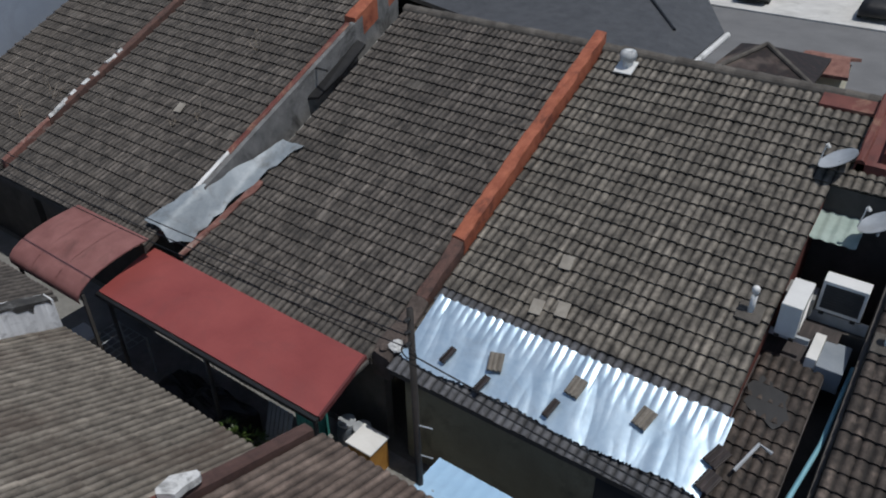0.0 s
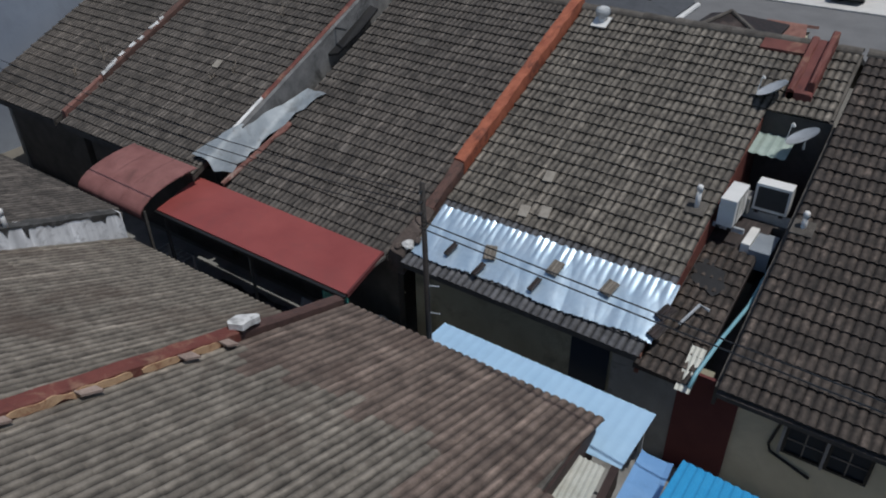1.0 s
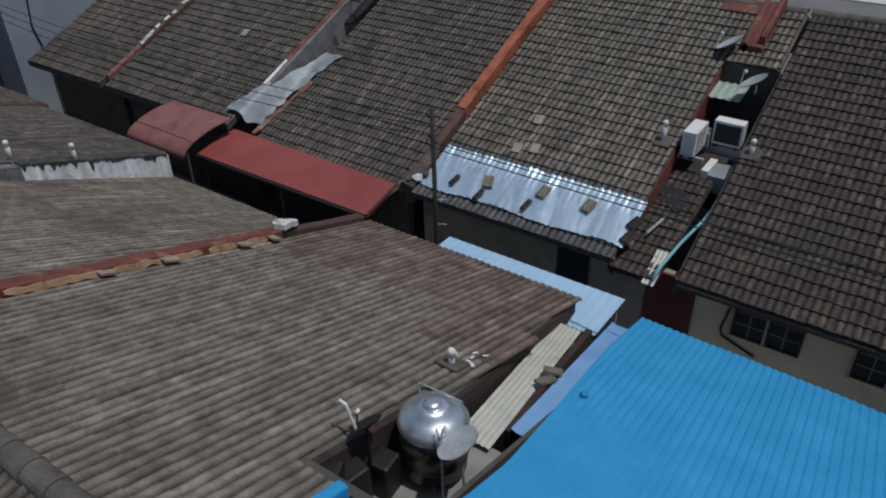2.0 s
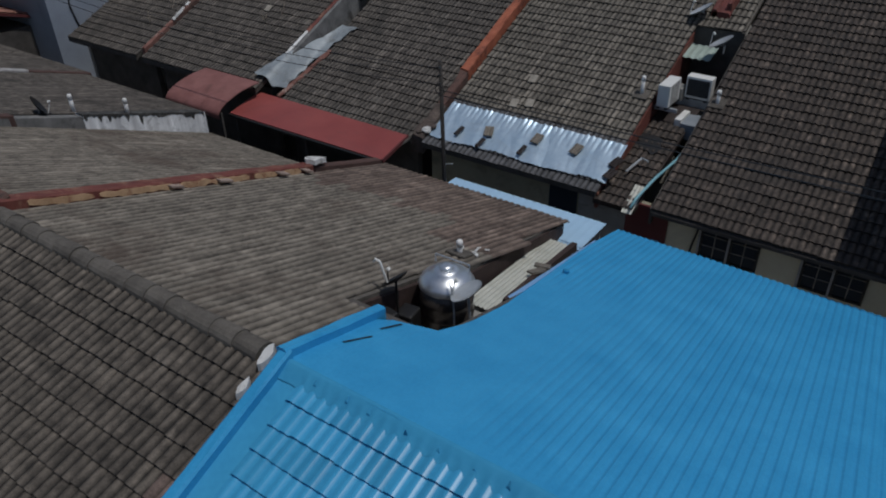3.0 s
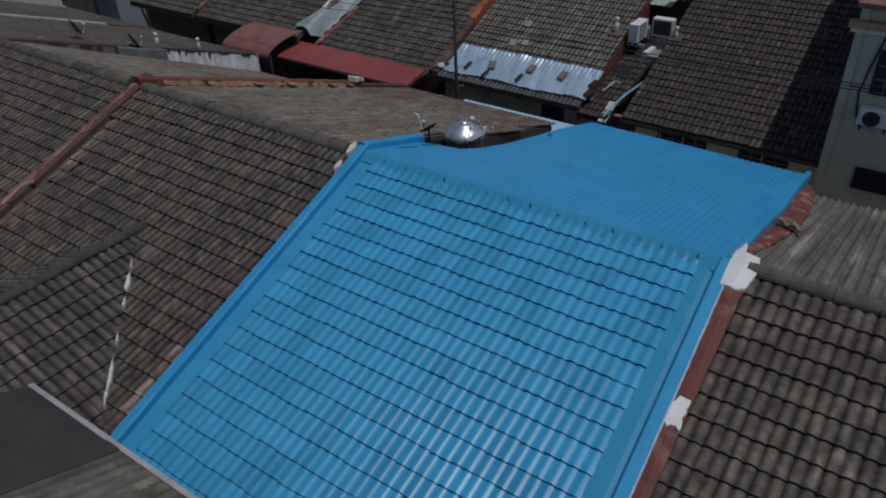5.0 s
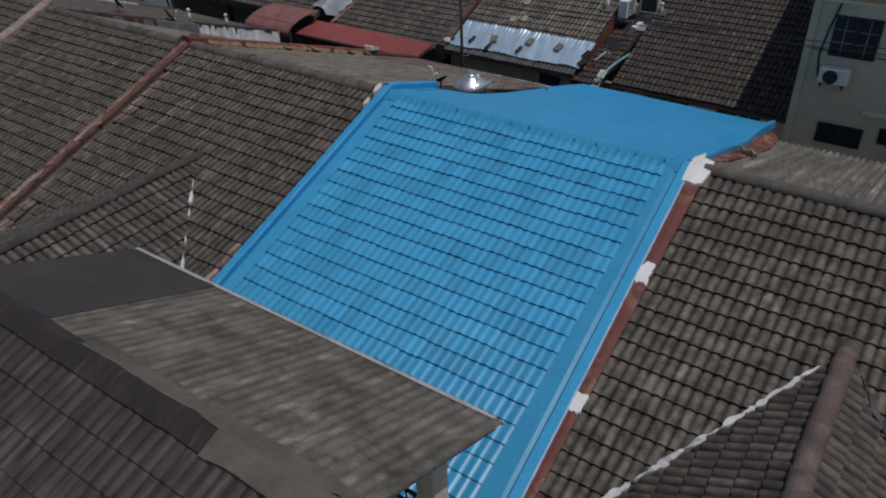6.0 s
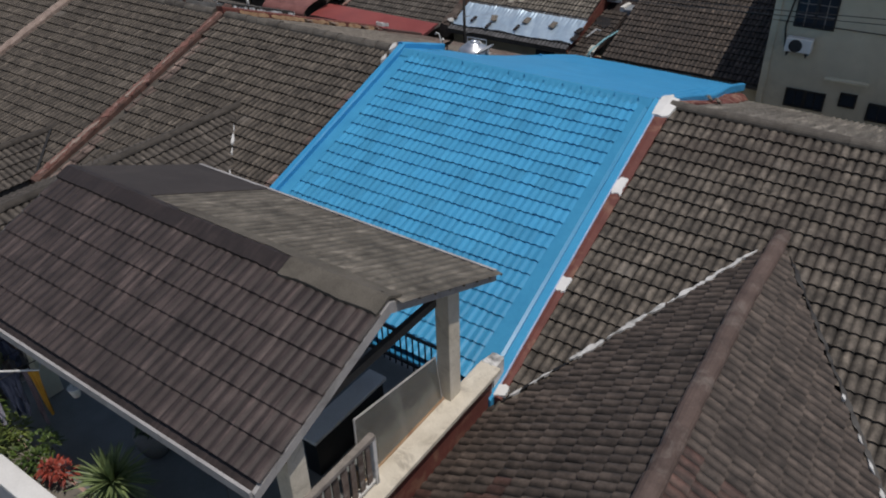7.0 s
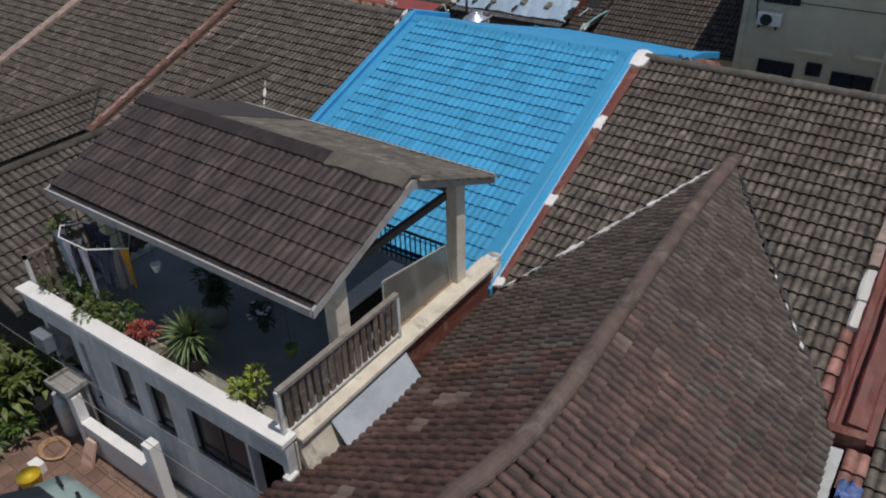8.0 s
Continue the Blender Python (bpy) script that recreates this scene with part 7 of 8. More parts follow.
# Floor coloured dark so the deep gap's shade does not rest on light alone.
part("channel_floor", slabbed([(-0.115, 11.66, 1.75), (0.24, 11.66, 1.75), (0.24, 15.2, 2.6), (-0.115, 15.2, 2.6)], (0, 0, -0.1)), M_DARKWALL, strip)


def strip_z(y):
    return far_z(11.1) - 0.2 + (far_z(14.3) - 0.52 - far_z(11.1)) * (y - 11.1) / 3.2


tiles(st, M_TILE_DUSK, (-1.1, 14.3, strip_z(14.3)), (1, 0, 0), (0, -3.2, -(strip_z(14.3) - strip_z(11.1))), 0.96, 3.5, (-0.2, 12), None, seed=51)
tarp_r = random.Random(4)
tarp = []
for i in range(18):
    a = i / 18 * math.tau
    q = tarp_r.uniform(0.65, 1.2)
    tx, ty = -0.72 + 0.36 * q * math.cos(a), 13.35 + 0.42 * q * math.sin(a)
    tarp.append((tx, ty, strip_z(ty) + 0.075))
single("tar_patch", slabbed(tarp, (0, 0, -0.08)), M_BLACK, "black tarred patch on the sunken tiles", "tar patch")
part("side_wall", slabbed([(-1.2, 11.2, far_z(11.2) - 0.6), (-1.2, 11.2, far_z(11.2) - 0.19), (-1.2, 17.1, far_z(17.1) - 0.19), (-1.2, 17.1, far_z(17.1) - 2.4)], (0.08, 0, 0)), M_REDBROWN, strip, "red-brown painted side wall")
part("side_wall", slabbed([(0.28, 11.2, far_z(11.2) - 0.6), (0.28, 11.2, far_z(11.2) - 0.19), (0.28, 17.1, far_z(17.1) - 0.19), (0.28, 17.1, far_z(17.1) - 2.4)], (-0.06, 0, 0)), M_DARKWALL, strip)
# Shaft faces share the dark tone; the hole's shade is partly colour.
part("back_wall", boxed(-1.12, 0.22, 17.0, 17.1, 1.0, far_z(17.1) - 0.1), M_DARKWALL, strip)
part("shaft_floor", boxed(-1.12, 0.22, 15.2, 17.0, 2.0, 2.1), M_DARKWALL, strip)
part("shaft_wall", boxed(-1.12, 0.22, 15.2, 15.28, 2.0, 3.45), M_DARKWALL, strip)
part("ledge", boxed(-1.12, -0.65, 15.1, 15.5, 3.6, 3.98, 0.03), M_CEMENT, strip, "broken pale cement ledge")


def condenser(x0, x1, y0, y1, z0, z1, label, grille_face):
    t = thing("air_conditioner", (x0 + x1) / 2, (y0 + y1) / 2, z0, label, "air conditioner", "outdoor condensers")
    bd = part("casing", boxed(x0, x1, y0, y1, z0 + 0.05, z1, 0.015), M_PLASTIC, t)
    for fx in (0.15, 0.85):
        part("foot", boxed(x0 + (x1 - x0) * fx - 0.04, x0 + (x1 - x0) * fx + 0.04, y0 - 0.02, y1 + 0.02, z0, z0 + 0.05), M_BLACK, t)
    g = bmesh.new()
    h = z1 - z0
    if grille_face == "y":
        cx, cz, r = x0 + (x1 - x0) * 0.4, z0 + h * 0.52, min(h, x1 - x0) * 0.42
        rod(g, (cx, y0, cz), (cx, y0 - 0.008, cz), r, seg=24)
        part("grille", g, M_GRILLE, bd)
        for k in range(3):
            ring = bmesh.new()
            q = r * (0.35 + 0.3 * k)
            line(ring, [(cx + q * math.cos(a / 20 * math.tau), y0 - 0.014, cz + q * math.sin(a / 20 * math.tau)) for a in range(21)], 0.006, 4)
            part("guard_ring", ring, M_BLACK, bd)
        part("guard_bar", boxed(cx - r, cx + r, y0 - 0.02, y0 - 0.009, cz - 0.006, cz + 0.006), M_BLACK, bd)
        part("guard_bar", boxed(cx - 0.006, cx + 0.006, y0 - 0.021, y0 - 0.01, cz - r, cz + r), M_BLACK, bd)
    elif grille_face == "square":
        cx, cz = (x0 + x1) / 2, z0 + h * 0.5
        box(g, x0 + 0.05, x1 - 0.05, y0 - 0.006, y0, z0 + 0.12, z1 - 0.06)
        part("grille", g, M_GRILLE, bd)
        for k in range(8):
            z = z0 + 0.14 + (h - 0.22) * (k + 0.5) / 8
            part("slat", boxed(x0 + 0.05, x1 - 0.05, y0 - 0.012, y0 - 0.007, z - 0.004, z + 0.004), M_BLACK, bd)
    elif grille_face == "x":
        cy, cz, r = y0 + (y1 - y0) * 0.5, z0 + h * 0.52, min(h, y1 - y0) * 0.42
        box(g, x1, x1 + 0.006, cy - r, cy + r, cz - r, cz + r)
        part("grille", g, M_GRILLE, bd)
        for k in range(7):
            z = cz - r + 2 * r * (k + 0.5) / 7
            part("slat", boxed(x1 + 0.007, x1 + 0.014, cy - r, cy + r, z - 0.008, z + 0.008), M_PLASTIC, bd)
    return t


condenser(-1.02, -0.7, 14.25, 15.08, 3.66, 4.3, "white outdoor condenser turned sideways on the strip", "x")
condenser(-0.62, 0.06, 15.25, 15.57, 3.66, 4.3, "white outdoor condenser with a dark square grille", "square")
low_ac = thing("air_conditioner", -0.2, 14.6, 2.9, "low condenser on the strip, sunlit side white, shaded casing blue-grey", "air conditioner", "outdoor condensers")
# Casing's shade is put into a blue-grey colour beside the sunlit panel.
part("casing", boxed(-0.3, 0.1, 14.22, 14.98, 2.98, 3.4, 0.015), surface("shaded_casing", (0.2, 0.23, 0.26), (0.3, 0.33, 0.36), 2.0, 0.5, bump=0.05), low_ac)
part("side_panel", boxed(-0.47, -0.302, 14.25, 14.98, 2.98, 3.47, 0.012), M_PLASTIC, low_ac, "white side panel")
for y in (14.32, 14.86):
    part("foot", boxed(-0.44, 0.06, y - 0.03, y + 0.03, 2.93, 2.98), M_BLACK, low_ac)
part("bracket", boxed(-1.1, -0.5, 14.4, 14.46, 3.56, 3.66), M_GALV, strip)
part("bracket", boxed(-1.1, 0.2, 15.3, 15.36, 3.45, 3.66), M_GALV, strip)
part("bracket", boxed(-0.5, 0.22, 14.5, 14.56, 2.85, 2.95), M_BLACK, strip)
bp = bmesh.new()
line(bp, [(0.2, 14.6, 3.3), (0.15, 13.0, 3.0), (0.02, 11.9, 2.92), (-0.08, 11.0, 2.75), (-0.1, 10.75, 2.6)], 0.036, 10)
single("drain_pipe", bp, M_PIPE, "pale blue plastic drain pipe laid down the strip", "pipe", smooth=True)
ps = bmesh.new()
sheet(ps, (-0.4, 11.75, strip_z(11.75) + 0.09), (1, 0, 0), (0.05, -1, -0.35), 0.26, 0.95, pitch=0.09, high=0.02, nv=2)
single("corrugated_sheet", ps, M_CLOUDY, "cloudy plastic corrugated offcut over the eave", "roofing sheet", smooth=True)
fa = bmesh.new()
line(fa, [(-0.75, 11.95, 2.86), (-0.58, 12.45, 3.05), (-0.38, 12.4, 3.03)], 0.03, 6)
single("metal_offcut", fa, M_GALV, "bent pale metal strip lying on the tiles", "metal offcut")
gs = bmesh.new()
sheet(gs, (-1.12, 16.98, 4.6), (1, 0, 0), (0, -1, -0.2), 0.75, 0.8, pitch=0.19, high=0.03, nv=2)
single("corrugated_sheet", gs, surface("pale_green_sheet", (0.26, 0.34, 0.3), (0.42, 0.5, 0.45), 4, 0.5, bump=0.1), "pale green translucent corrugated sheet over the shaft", "roofing sheet", smooth=True)
for cx, cy, cz, lab in ((-1.1, 17.25, 5.45, "grey satellite dish tilted above the light shaft"), (-0.15, 16.3, 4.95, "grey satellite dish beside the light shaft")):
    t = thing("satellite_dish", cx, cy, cz - 0.6, lab, "satellite dish", "satellite dishes on the far roof")
    dish(t, cx, cy, cz, (-0.5, -0.05, 0.85), 0.36, M_GALV, M_PLASTIC)
    bm = bmesh.new()
    line(bm, [(cx, cy + 0.3, cz - 0.35), (cx, cy + 0.3, cz - 0.15), (cx, cy, cz)], 0.022, 8)
    part("mast", bm, M_GALV, t)
rtile = bmesh.new()
slab(rtile, [(-1.85, 18.6, far_z(18.6) + 0.06), (-0.85, 18.6, far_z(18.6) + 0.06), (-0.85, 18.9, far_z(18.9) + 0.06), (-1.85, 18.9, far_z(18.9) + 0.06)], (0, 0, -0.06))
single("flashing_sheet", rtile, M_REDBROWN, "red painted flashing below the ridge", "flashing")

# galvanised sheet in the valley of the step wall
gv = bmesh.new()
gr_ = random.Random(9)
left = [gr_.uniform(-0.05, 0.05) for _ in range(17)]
right = [gr_.uniform(-0.12, 0.1) for _ in range(17)]
for lift in (0.0, -0.008):
    g = []
    for j in range(17):
        k = j / 16
        y = 11.1 + 3.3 * k
        xl_ = -12.98 + 0.52 * min(1.0, k / 0.4) + 0.13 * min(1.0, max(0.0, k - 0.36) / 0.06) + 0.7 * max(0.0, k - 0.6) + 0.4 * left[j]
        xr_ = -12.17 + 0.5 * k + 0.55 * max(0.0, k - 0.55) + 0.7 * right[j]
        rise = 0.58 - 0.62 * max(0.0, k - 0.3)
        row = []
        for i in range(11):
            f = i / 10
            x = xl_ + (xr_ - xl_) * f
            up = 0.08 + rise * min(1.0, max(0.0, (-12.05 - x) / 0.36)) + 0.05 * noise.noise((x * 4, y * 3, 0))
            row.append(gv.verts.new((x, y, far_z(y) + up + lift)))
        g.append(row)
    for j in range(16):
        for i in range(10):
            gv.faces.new((g[j][i], g[j][i + 1], g[j + 1][i + 1], g[j + 1][i]))
single("gutter_sheet", gv, surface("dull_zinc_sheet", (0.20, 0.235, 0.255), (0.36, 0.40, 0.425), 2.5, 0.55, metal=0.1, bump=0.2, stain=(0.15, 0.15, 0.145), stain_scale=2.2, stain_amount=0.75), "dented galvanised gutter sheet at the foot of the step wall", "gutter sheet", smooth=True)
ro = rough_bar(-11.95, -11.8, 11.15, 13.3, lambda y: far_z(y) + 0.075, 0.06, wob=0.06, step=0.12)
for v in ro.verts:
    v.co.x += 0.17 * (v.co.y - 12.4)
single("painted_skirt", ro, M_FADEDRED, "dull red painted mortar skirt along the gutter sheet", "mortar skirt")
# Flat black slab stands for the shadow gap high in the valley.
tp = slabbed([(-12.35, 15.6, far_z(15.6) + 0.1), (-12.1, 15.7, far_z(15.7) + 0.09), (-12.02, 16.6, far_z(16.6) + 0.09), (-12.08, 17.5, far_z(17.5) + 0.1), (-12.35, 17.5, far_z(17.5) + 0.16)], (0, 0, -0.06))
single("tar_patch", tp, M_BLACK, "black slab standing for the shadow gap in the valley gutter", "tar patch")
br = thing("metal_bracket", -12.2, 15.9, 4.8, "dark bracket arm sticking out of the step wall", "bracket")
bm = bmesh.new()
line(bm, [(-12.4, 16.0, 5.25), (-11.9, 15.9, 5.3)], 0.025, 6)
part("arm", bm, M_BLACK, br)

# ---- awnings ----
aw = thing("awning", -9.5, 10, 0, "flat red painted metal awning over the lane", "awning")
part("sheet", slabbed([(-12.41, 9.45, 2.67), (-6.51, 9.44, 2.68), (-6.79, 10.93, 2.74), (-12.78, 11.0, 2.74)], (0, 0, -0.03)), M_AWNING, aw)
part("front_gutter", boxed(-12.42, -6.5, 9.36, 9.435, 2.58, 2.655, 0.01), M_BLACK, aw, "dark front gutter")
part("side_trim", slabbed([(-6.515, 9.44, 2.695), (-6.47, 9.44, 2.695), (-6.75, 10.93, 2.755), (-6.795, 10.93, 2.755)], (0, 0, -0.1)), M_MAROON, aw)
for x in (-12.3, -9.4, -6.7):
    part("post", boxed(x - 0.03, x + 0.03, 9.5, 9.56, 0, 2.6), M_DARKWALL, aw)
    part("rafter", slabbed([(x - 0.025, 9.46, 2.635), (x + 0.025, 9.46, 2.635), (x + 0.025, 10.9, 2.695), (x - 0.025, 10.9, 2.695)], (0, 0, -0.06)), M_DARKWALL, aw)
va = thing("vaulted_awning", -14.2, 10, 0, "curved faded red metal awning over the lane", "awning")
for k in range(3):
    bm = bmesh.new()
    x0, x1 = -14.85 + k * 0.83, -14.85 + (k + 1) * 0.83 - 0.01
    n = 9
    for lift in (0.0, -0.025):
        prev = None
        for j in range(n + 1):
            a = math.radians(-5 + 105 * j / n)
            y, z = 10.6 - 1.6 * math.sin(a), 2.72 + 0.5 * math.cos(a) + lift
            cur = (bm.verts.new((x0, y, z)), bm.verts.new((x1, y, z)))
            if prev:
                bm.faces.new((prev[0], prev[1], cur[1], cur[0]))
            prev = cur
    part("panel", bm, M_AWNING_OLD, va, smooth=True)
for x in (-14.8, -12.42):
    part("post", boxed(x - 0.03, x + 0.03, 9.1, 9.16, 0, 2.78), M_DARKWALL, va)

# ---- lane clutter ----
def crate(x, y, z, w, d, h, mat, label, name="storage_box"):
    t = thing(name, x, y, z, label, "box")
    part("body", boxed(x - w / 2, x + w / 2, y - d / 2, y + d / 2, z, z + h, 0.01), mat, t)
    part("lid", boxed(x - w / 2 - 0.03, x + w / 2 + 0.03, y - d / 2 - 0.03, y + d / 2 + 0.03, z + h, z + h + 0.04, 0.01), M_WHITE, t, "white lid")


M_ORBOX = surface("orange_wood", (0.35, 0.16, 0.03), (0.5, 0.26, 0.06), 4, 0.7, bump=0.2)
crate(-6.75, 10.75, 0.03, 0.55, 0.5, 0.75, M_ORBOX, "orange cabinet with a white top standing in the lane")
for x, y in ((-7.45, 10.95), (-7.1, 11.0)):
    t = thing("barrel", x, y, 0.03, "dark blue-grey plastic barrel in the lane", "barrel", "barrels in the lane")
    bm = bmesh.new()
    spun(bm, x, y, [(0.17, 0.03), (0.2, 0.15), (0.21, 0.4), (0.2, 0.62), (0.17, 0.68)], 20)
    part("drum", bm, surface("grey_plastic", (0.1, 0.12, 0.14), (0.15, 0.17, 0.19), 3, 0.5, bump=0.05), t, smooth=True)
    bm = bmesh.new()
    spun(bm, x, y, [(0.18, 0.68), (0.18, 0.72)], 20)
    part("lid", bm, M_GALV, t)
td = thing("gate_door", -7.9, 10.9, 0, "teal painted metal gate leaf standing ajar", "gate")
part("leaf", boxed(-8.0, -7.96, 10.2, 10.95, 0.05, 1.7, 0.005), M_TEAL, td)
for k in range(5):
    part("rib", boxed(-7.958, -7.94, 10.25 + k * 0.15, 10.28 + k * 0.15, 0.1, 1.65), M_TEAL, td)
mat_ = boxed(-6.5, -5.9, 10.0, 10.7, 0.03, 0.05)
single("floor_mat", mat_, surface("yellow_green_mat", (0.2, 0.22, 0.06), (0.3, 0.3, 0.1), 5, 0.9), "yellow-green mat on the lane", "mat")
cage = thing("wire_cage", -12.9, 9.6, 0, "dark wire cage with a mesh top in the yard", "cage")
for x in (-13.4, -12.4):
    for y in (9.3, 10.1):
        part("post", boxed(x - 0.02, x + 0.02, y - 0.02, y + 0.02, 0, 1.0), M_GALV, cage)
for k in range(6):
    part("wire", boxed(-13.4 + 0.2 * k - 0.006, -13.4 + 0.2 * k + 0.006, 9.3, 10.1, 1.0, 1.012), M_GALV, cage)
for k in range(5):
    part("wire", boxed(-13.4, -12.4, 9.3 + 0.2 * k - 0.006, 9.3 + 0.2 * k + 0.006, 0.988, 1.0), M_GALV, cage)
tp = bmesh.new()
n = 14
g = [[tp.verts.new((-11.3 + 2.2 * i / n, 9.1 + 1.1 * j / n, 0.75 + 0.28 * noise.noise((i * 0.35, j * 0.35, 5)) - 0.5 * (j / n - 0.5) ** 2)) for i in range(n + 1)] for j in range(n + 1)]
for j in range(n):
    for i in range(n):
        tp.faces.new((g[j][i], g[j][i + 1], g[j + 1][i + 1], g[j + 1][i]))
r_ = bmesh.ops.extrude_face_region(tp, geom=list(tp.faces))
bmesh.ops.translate(tp, verts=[v for v in r_["geom"] if isinstance(v, bmesh.types.BMVert)], vec=(0, 0, -0.72))
single("tarpaulin", tp, M_BLACK, "black crumpled tarpaulin over a heap in the yard", "tarpaulin")
crate(-14.0, 9.5, 0.03, 0.6, 0.5, 0.7, M_GREYWALL, "grey cabinet with a pale top in the dark yard")
shrub(-8.7, 9.35, 0.0, 0.4, 1.2, 260, M_LEAF, "small leafy shrub at the lane edge", 0.16, 21)
fan = thing("slatted_panel", -8.3, 10.0, 0, "grey slatted metal panel leaning in the yard", "panel")
for k in range(6):
    part("slat", slabbed([(-8.6 + k * 0.1, 9.7, 0.03), (-8.53 + k * 0.1, 9.7, 0.03), (-8.5 + k * 0.11, 10.1, 1.3), (-8.58 + k * 0.11, 10.1, 1.3)], (0, 0.02, 0)), M_GALV, fan)

# ---- pole and cables ----
M_TARRED = surface("tarred_pole_wood", (0.014, 0.012, 0.011), (0.038, 0.032, 0.028), 8.0, 0.8, bump=0.3)
pole = thing("utility_pole", -4.47, 9.45, 0, "thin dark utility pole with cable arms in the lane", "utility pole")
bm = bmesh.new()
rod(bm, (-4.47, 9.45, 0), (-4.55, 9.45, 5.72), 0.06, 0.045, 14)
part("shaft", bm, M_TARRED, pole, smooth=True)
for z in (5.6, 5.4, 5.2):
    bm = bmesh.new()
    rod(bm, (-4.54, 9.41, z), (-4.54, 9.32, z), 0.03, 0.025, 10)
    part("insulator", bm, M_BLACK, pole)
for z in (2.4, 3.1, 3.7):
    bm = bmesh.new()
    rod(bm, (-4.5, 9.45, z), (-4.25, 9.45, z + 0.08), 0.012, seg=6)
    part("step", bm, M_GALV, pole)
bm = bmesh.new()
line(bm, [(-4.54 + 0.12 * math.cos(i / 14 * math.tau), 9.38, 5.05 + 0.1 * math.sin(i / 14 * math.tau)) for i in range(15)], 0.01, 6)
part("cable_loop", bm, M_BLACK, pole)


def cable(a, b, sag, r=0.006, label="black overhead cable strung along the lane"):
    a, b = Vector(a), Vector(b)
    bm = bmesh.new()
    pts = []
    for i in range(25):
        f = i / 24
        p = a + (b - a) * f
        pts.append((p.x, p.y, p.z - sag * 4 * f * (1 - f)))
    line(bm, pts, r, 6)
    single("overhead_cable", bm, M_BLACK, label, "cable", "overhead cables")


for k, z in enumerate((5.6, 5.4, 5.2)):
    cable((-4.54, 9.32, z), (-27.0, 9.6, z + 0.4), 0.6 + 0.06 * k, 0.009)

for k in range(2):
    cable((-4.54, 9.38 - 0.05 * k, 5.05 - 0.1 * k), (20.0, 6.5, 6.9 - 0.16 * k), 0.1, 0.011)

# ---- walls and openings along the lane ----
# Doorway is a flat plate; the unlit inside is its dark colour.
part("doorway", boxed(-2.56, -1.77, 11.43, 11.452, 0.05, 2.25), M_PANE, b1, "flat dark plate standing for the open doorway")
part("wall_panel", boxed(-1.7, -0.42, 11.4, 11.45, 0, 2.35), M_GREYWALL, b1, "grey wall section")
part("wall_panel", boxed(-0.42, 0.63, 11.38, 11.45, 0, 2.4), M_MAROON, b1, "maroon wall section")
for x in (1.5, 2.18, 3.76, 4.42):
    window(b2, x, x + 0.56, 11.45, 1.5, 2.36, 2, 3, M_RAIL)
    part("mullion", boxed(x - 0.1, x - 0.052, 11.39, 11.449, 1.42, 2.44), M_FASCIA, b2)
dp = bmesh.new()
line(dp, [(1.4, 11.42, 2.4), (1.25, 11.42, 1.5), (1.3, 11.42, 1.35), (2.0, 11.42, 1.1)], 0.025, 8)
single("wall_pipe", dp, M_BLACK, "dark pipe bent along the cream wall", "pipe")
part("gutter", boxed(0.3, 5.8, 11.0, 11.08, 2.4, 2.5, 0.01), M_DARKWALL, b2, "dark eave gutter")

# ---- cream building ----
cb = thing("apartment_building", 10, 14, 0, "cream painted two-storey building with barred windows", "building")
cw = part("wall", boxed(5.85, 24, 10.9, 17.0, 0, 6.7), M_OCHRE, cb)
part("gable_wall", slabbed([(5.85, 10.9, 6.7), (5.85, 16.7, 9.35), (5.85, 17.0, 9.2), (5.85, 17.0, 6.7)], (0.2, 0, 0)), M_OCHRE, cb)
part("roof", slabbed([(5.75, 10.6, 6.75), (24.4, 10.6, 6.75), (24.4, 16.75, 9.5), (5.75, 16.75, 9.5)], (0, 0, -0.12)), M_TILE_RED, cb, "faded red tile roof")
part("roof", slabbed([(5.75, 16.75, 9.5), (24.4, 16.75, 9.5), (24.4, 17.2, 9.2), (5.75, 17.2, 9.2)], (0, 0, -0.12)), M_TILE_RED, cb)
part("cornice", boxed(5.72, 24, 10.72, 10.9, 6.05, 6.16, 0.02), M_CREAM, cb)
part("cornice", boxed(5.66, 24, 10.64, 10.9, 6.16, 6.32, 0.02), M_PATCH, cb, "orange-stained cornice")
part("pilaster", boxed(5.83, 6.02, 10.84, 10.9, 0, 6.65), M_OCHRE, cb)
window(cw, 6.5, 6.97, 10.9, 4.68, 5.65, 2, 3, M_RAIL)
window(cw, 7.07, 7.54, 10.9, 4.68, 5.65, 2, 3, M_RAIL)
window(cw, 6.72, 7.2, 10.9, 2.2, 2.68, 2, 1)
window(cw, 7.3, 7.79, 10.9, 2.2, 2.68, 2, 1)
window(cw, 8.27, 8.65, 10.9, 2.48, 2.82, 1, 1)
window(cw, 9.09, 9.62, 10.9, 2.2, 2.65, 2, 1)
window(cw, 9.7, 10.24, 10.9, 2.2, 2.65, 2, 1)
window(cw, 10.9, 12.1, 10.9, 4.6, 5.6, 4, 3, M_RAIL)
window(cw, 13.1, 14.3, 10.9, 4.6, 5.6, 4, 3, M_RAIL)
part("ledge", boxed(7.69, 8.9, 10.75, 10.9, 3.2, 3.27), M_CREAM, cb)
part("ledge", boxed(9.6, 10.9, 10.75, 10.9, 3.25, 3.32), M_CREAM, cb)
condenser(6.4, 7.15, 10.55, 10.85, 3.9, 4.36, "white condenser on the cream wall", "y")
for x in (6.5, 7.05):
    part("ac_bracket", boxed(x - 0.02, x + 0.02, 10.5, 10.9, 3.84, 3.9), M_BLACK, cb)
wp = bmesh.new()
line(wp, [(6.5, 10.87, 6.1), (6.34, 10.86, 5.3), (6.25, 10.86, 4.6), (6.35, 10.86, 4.0)], 0.025, 8)
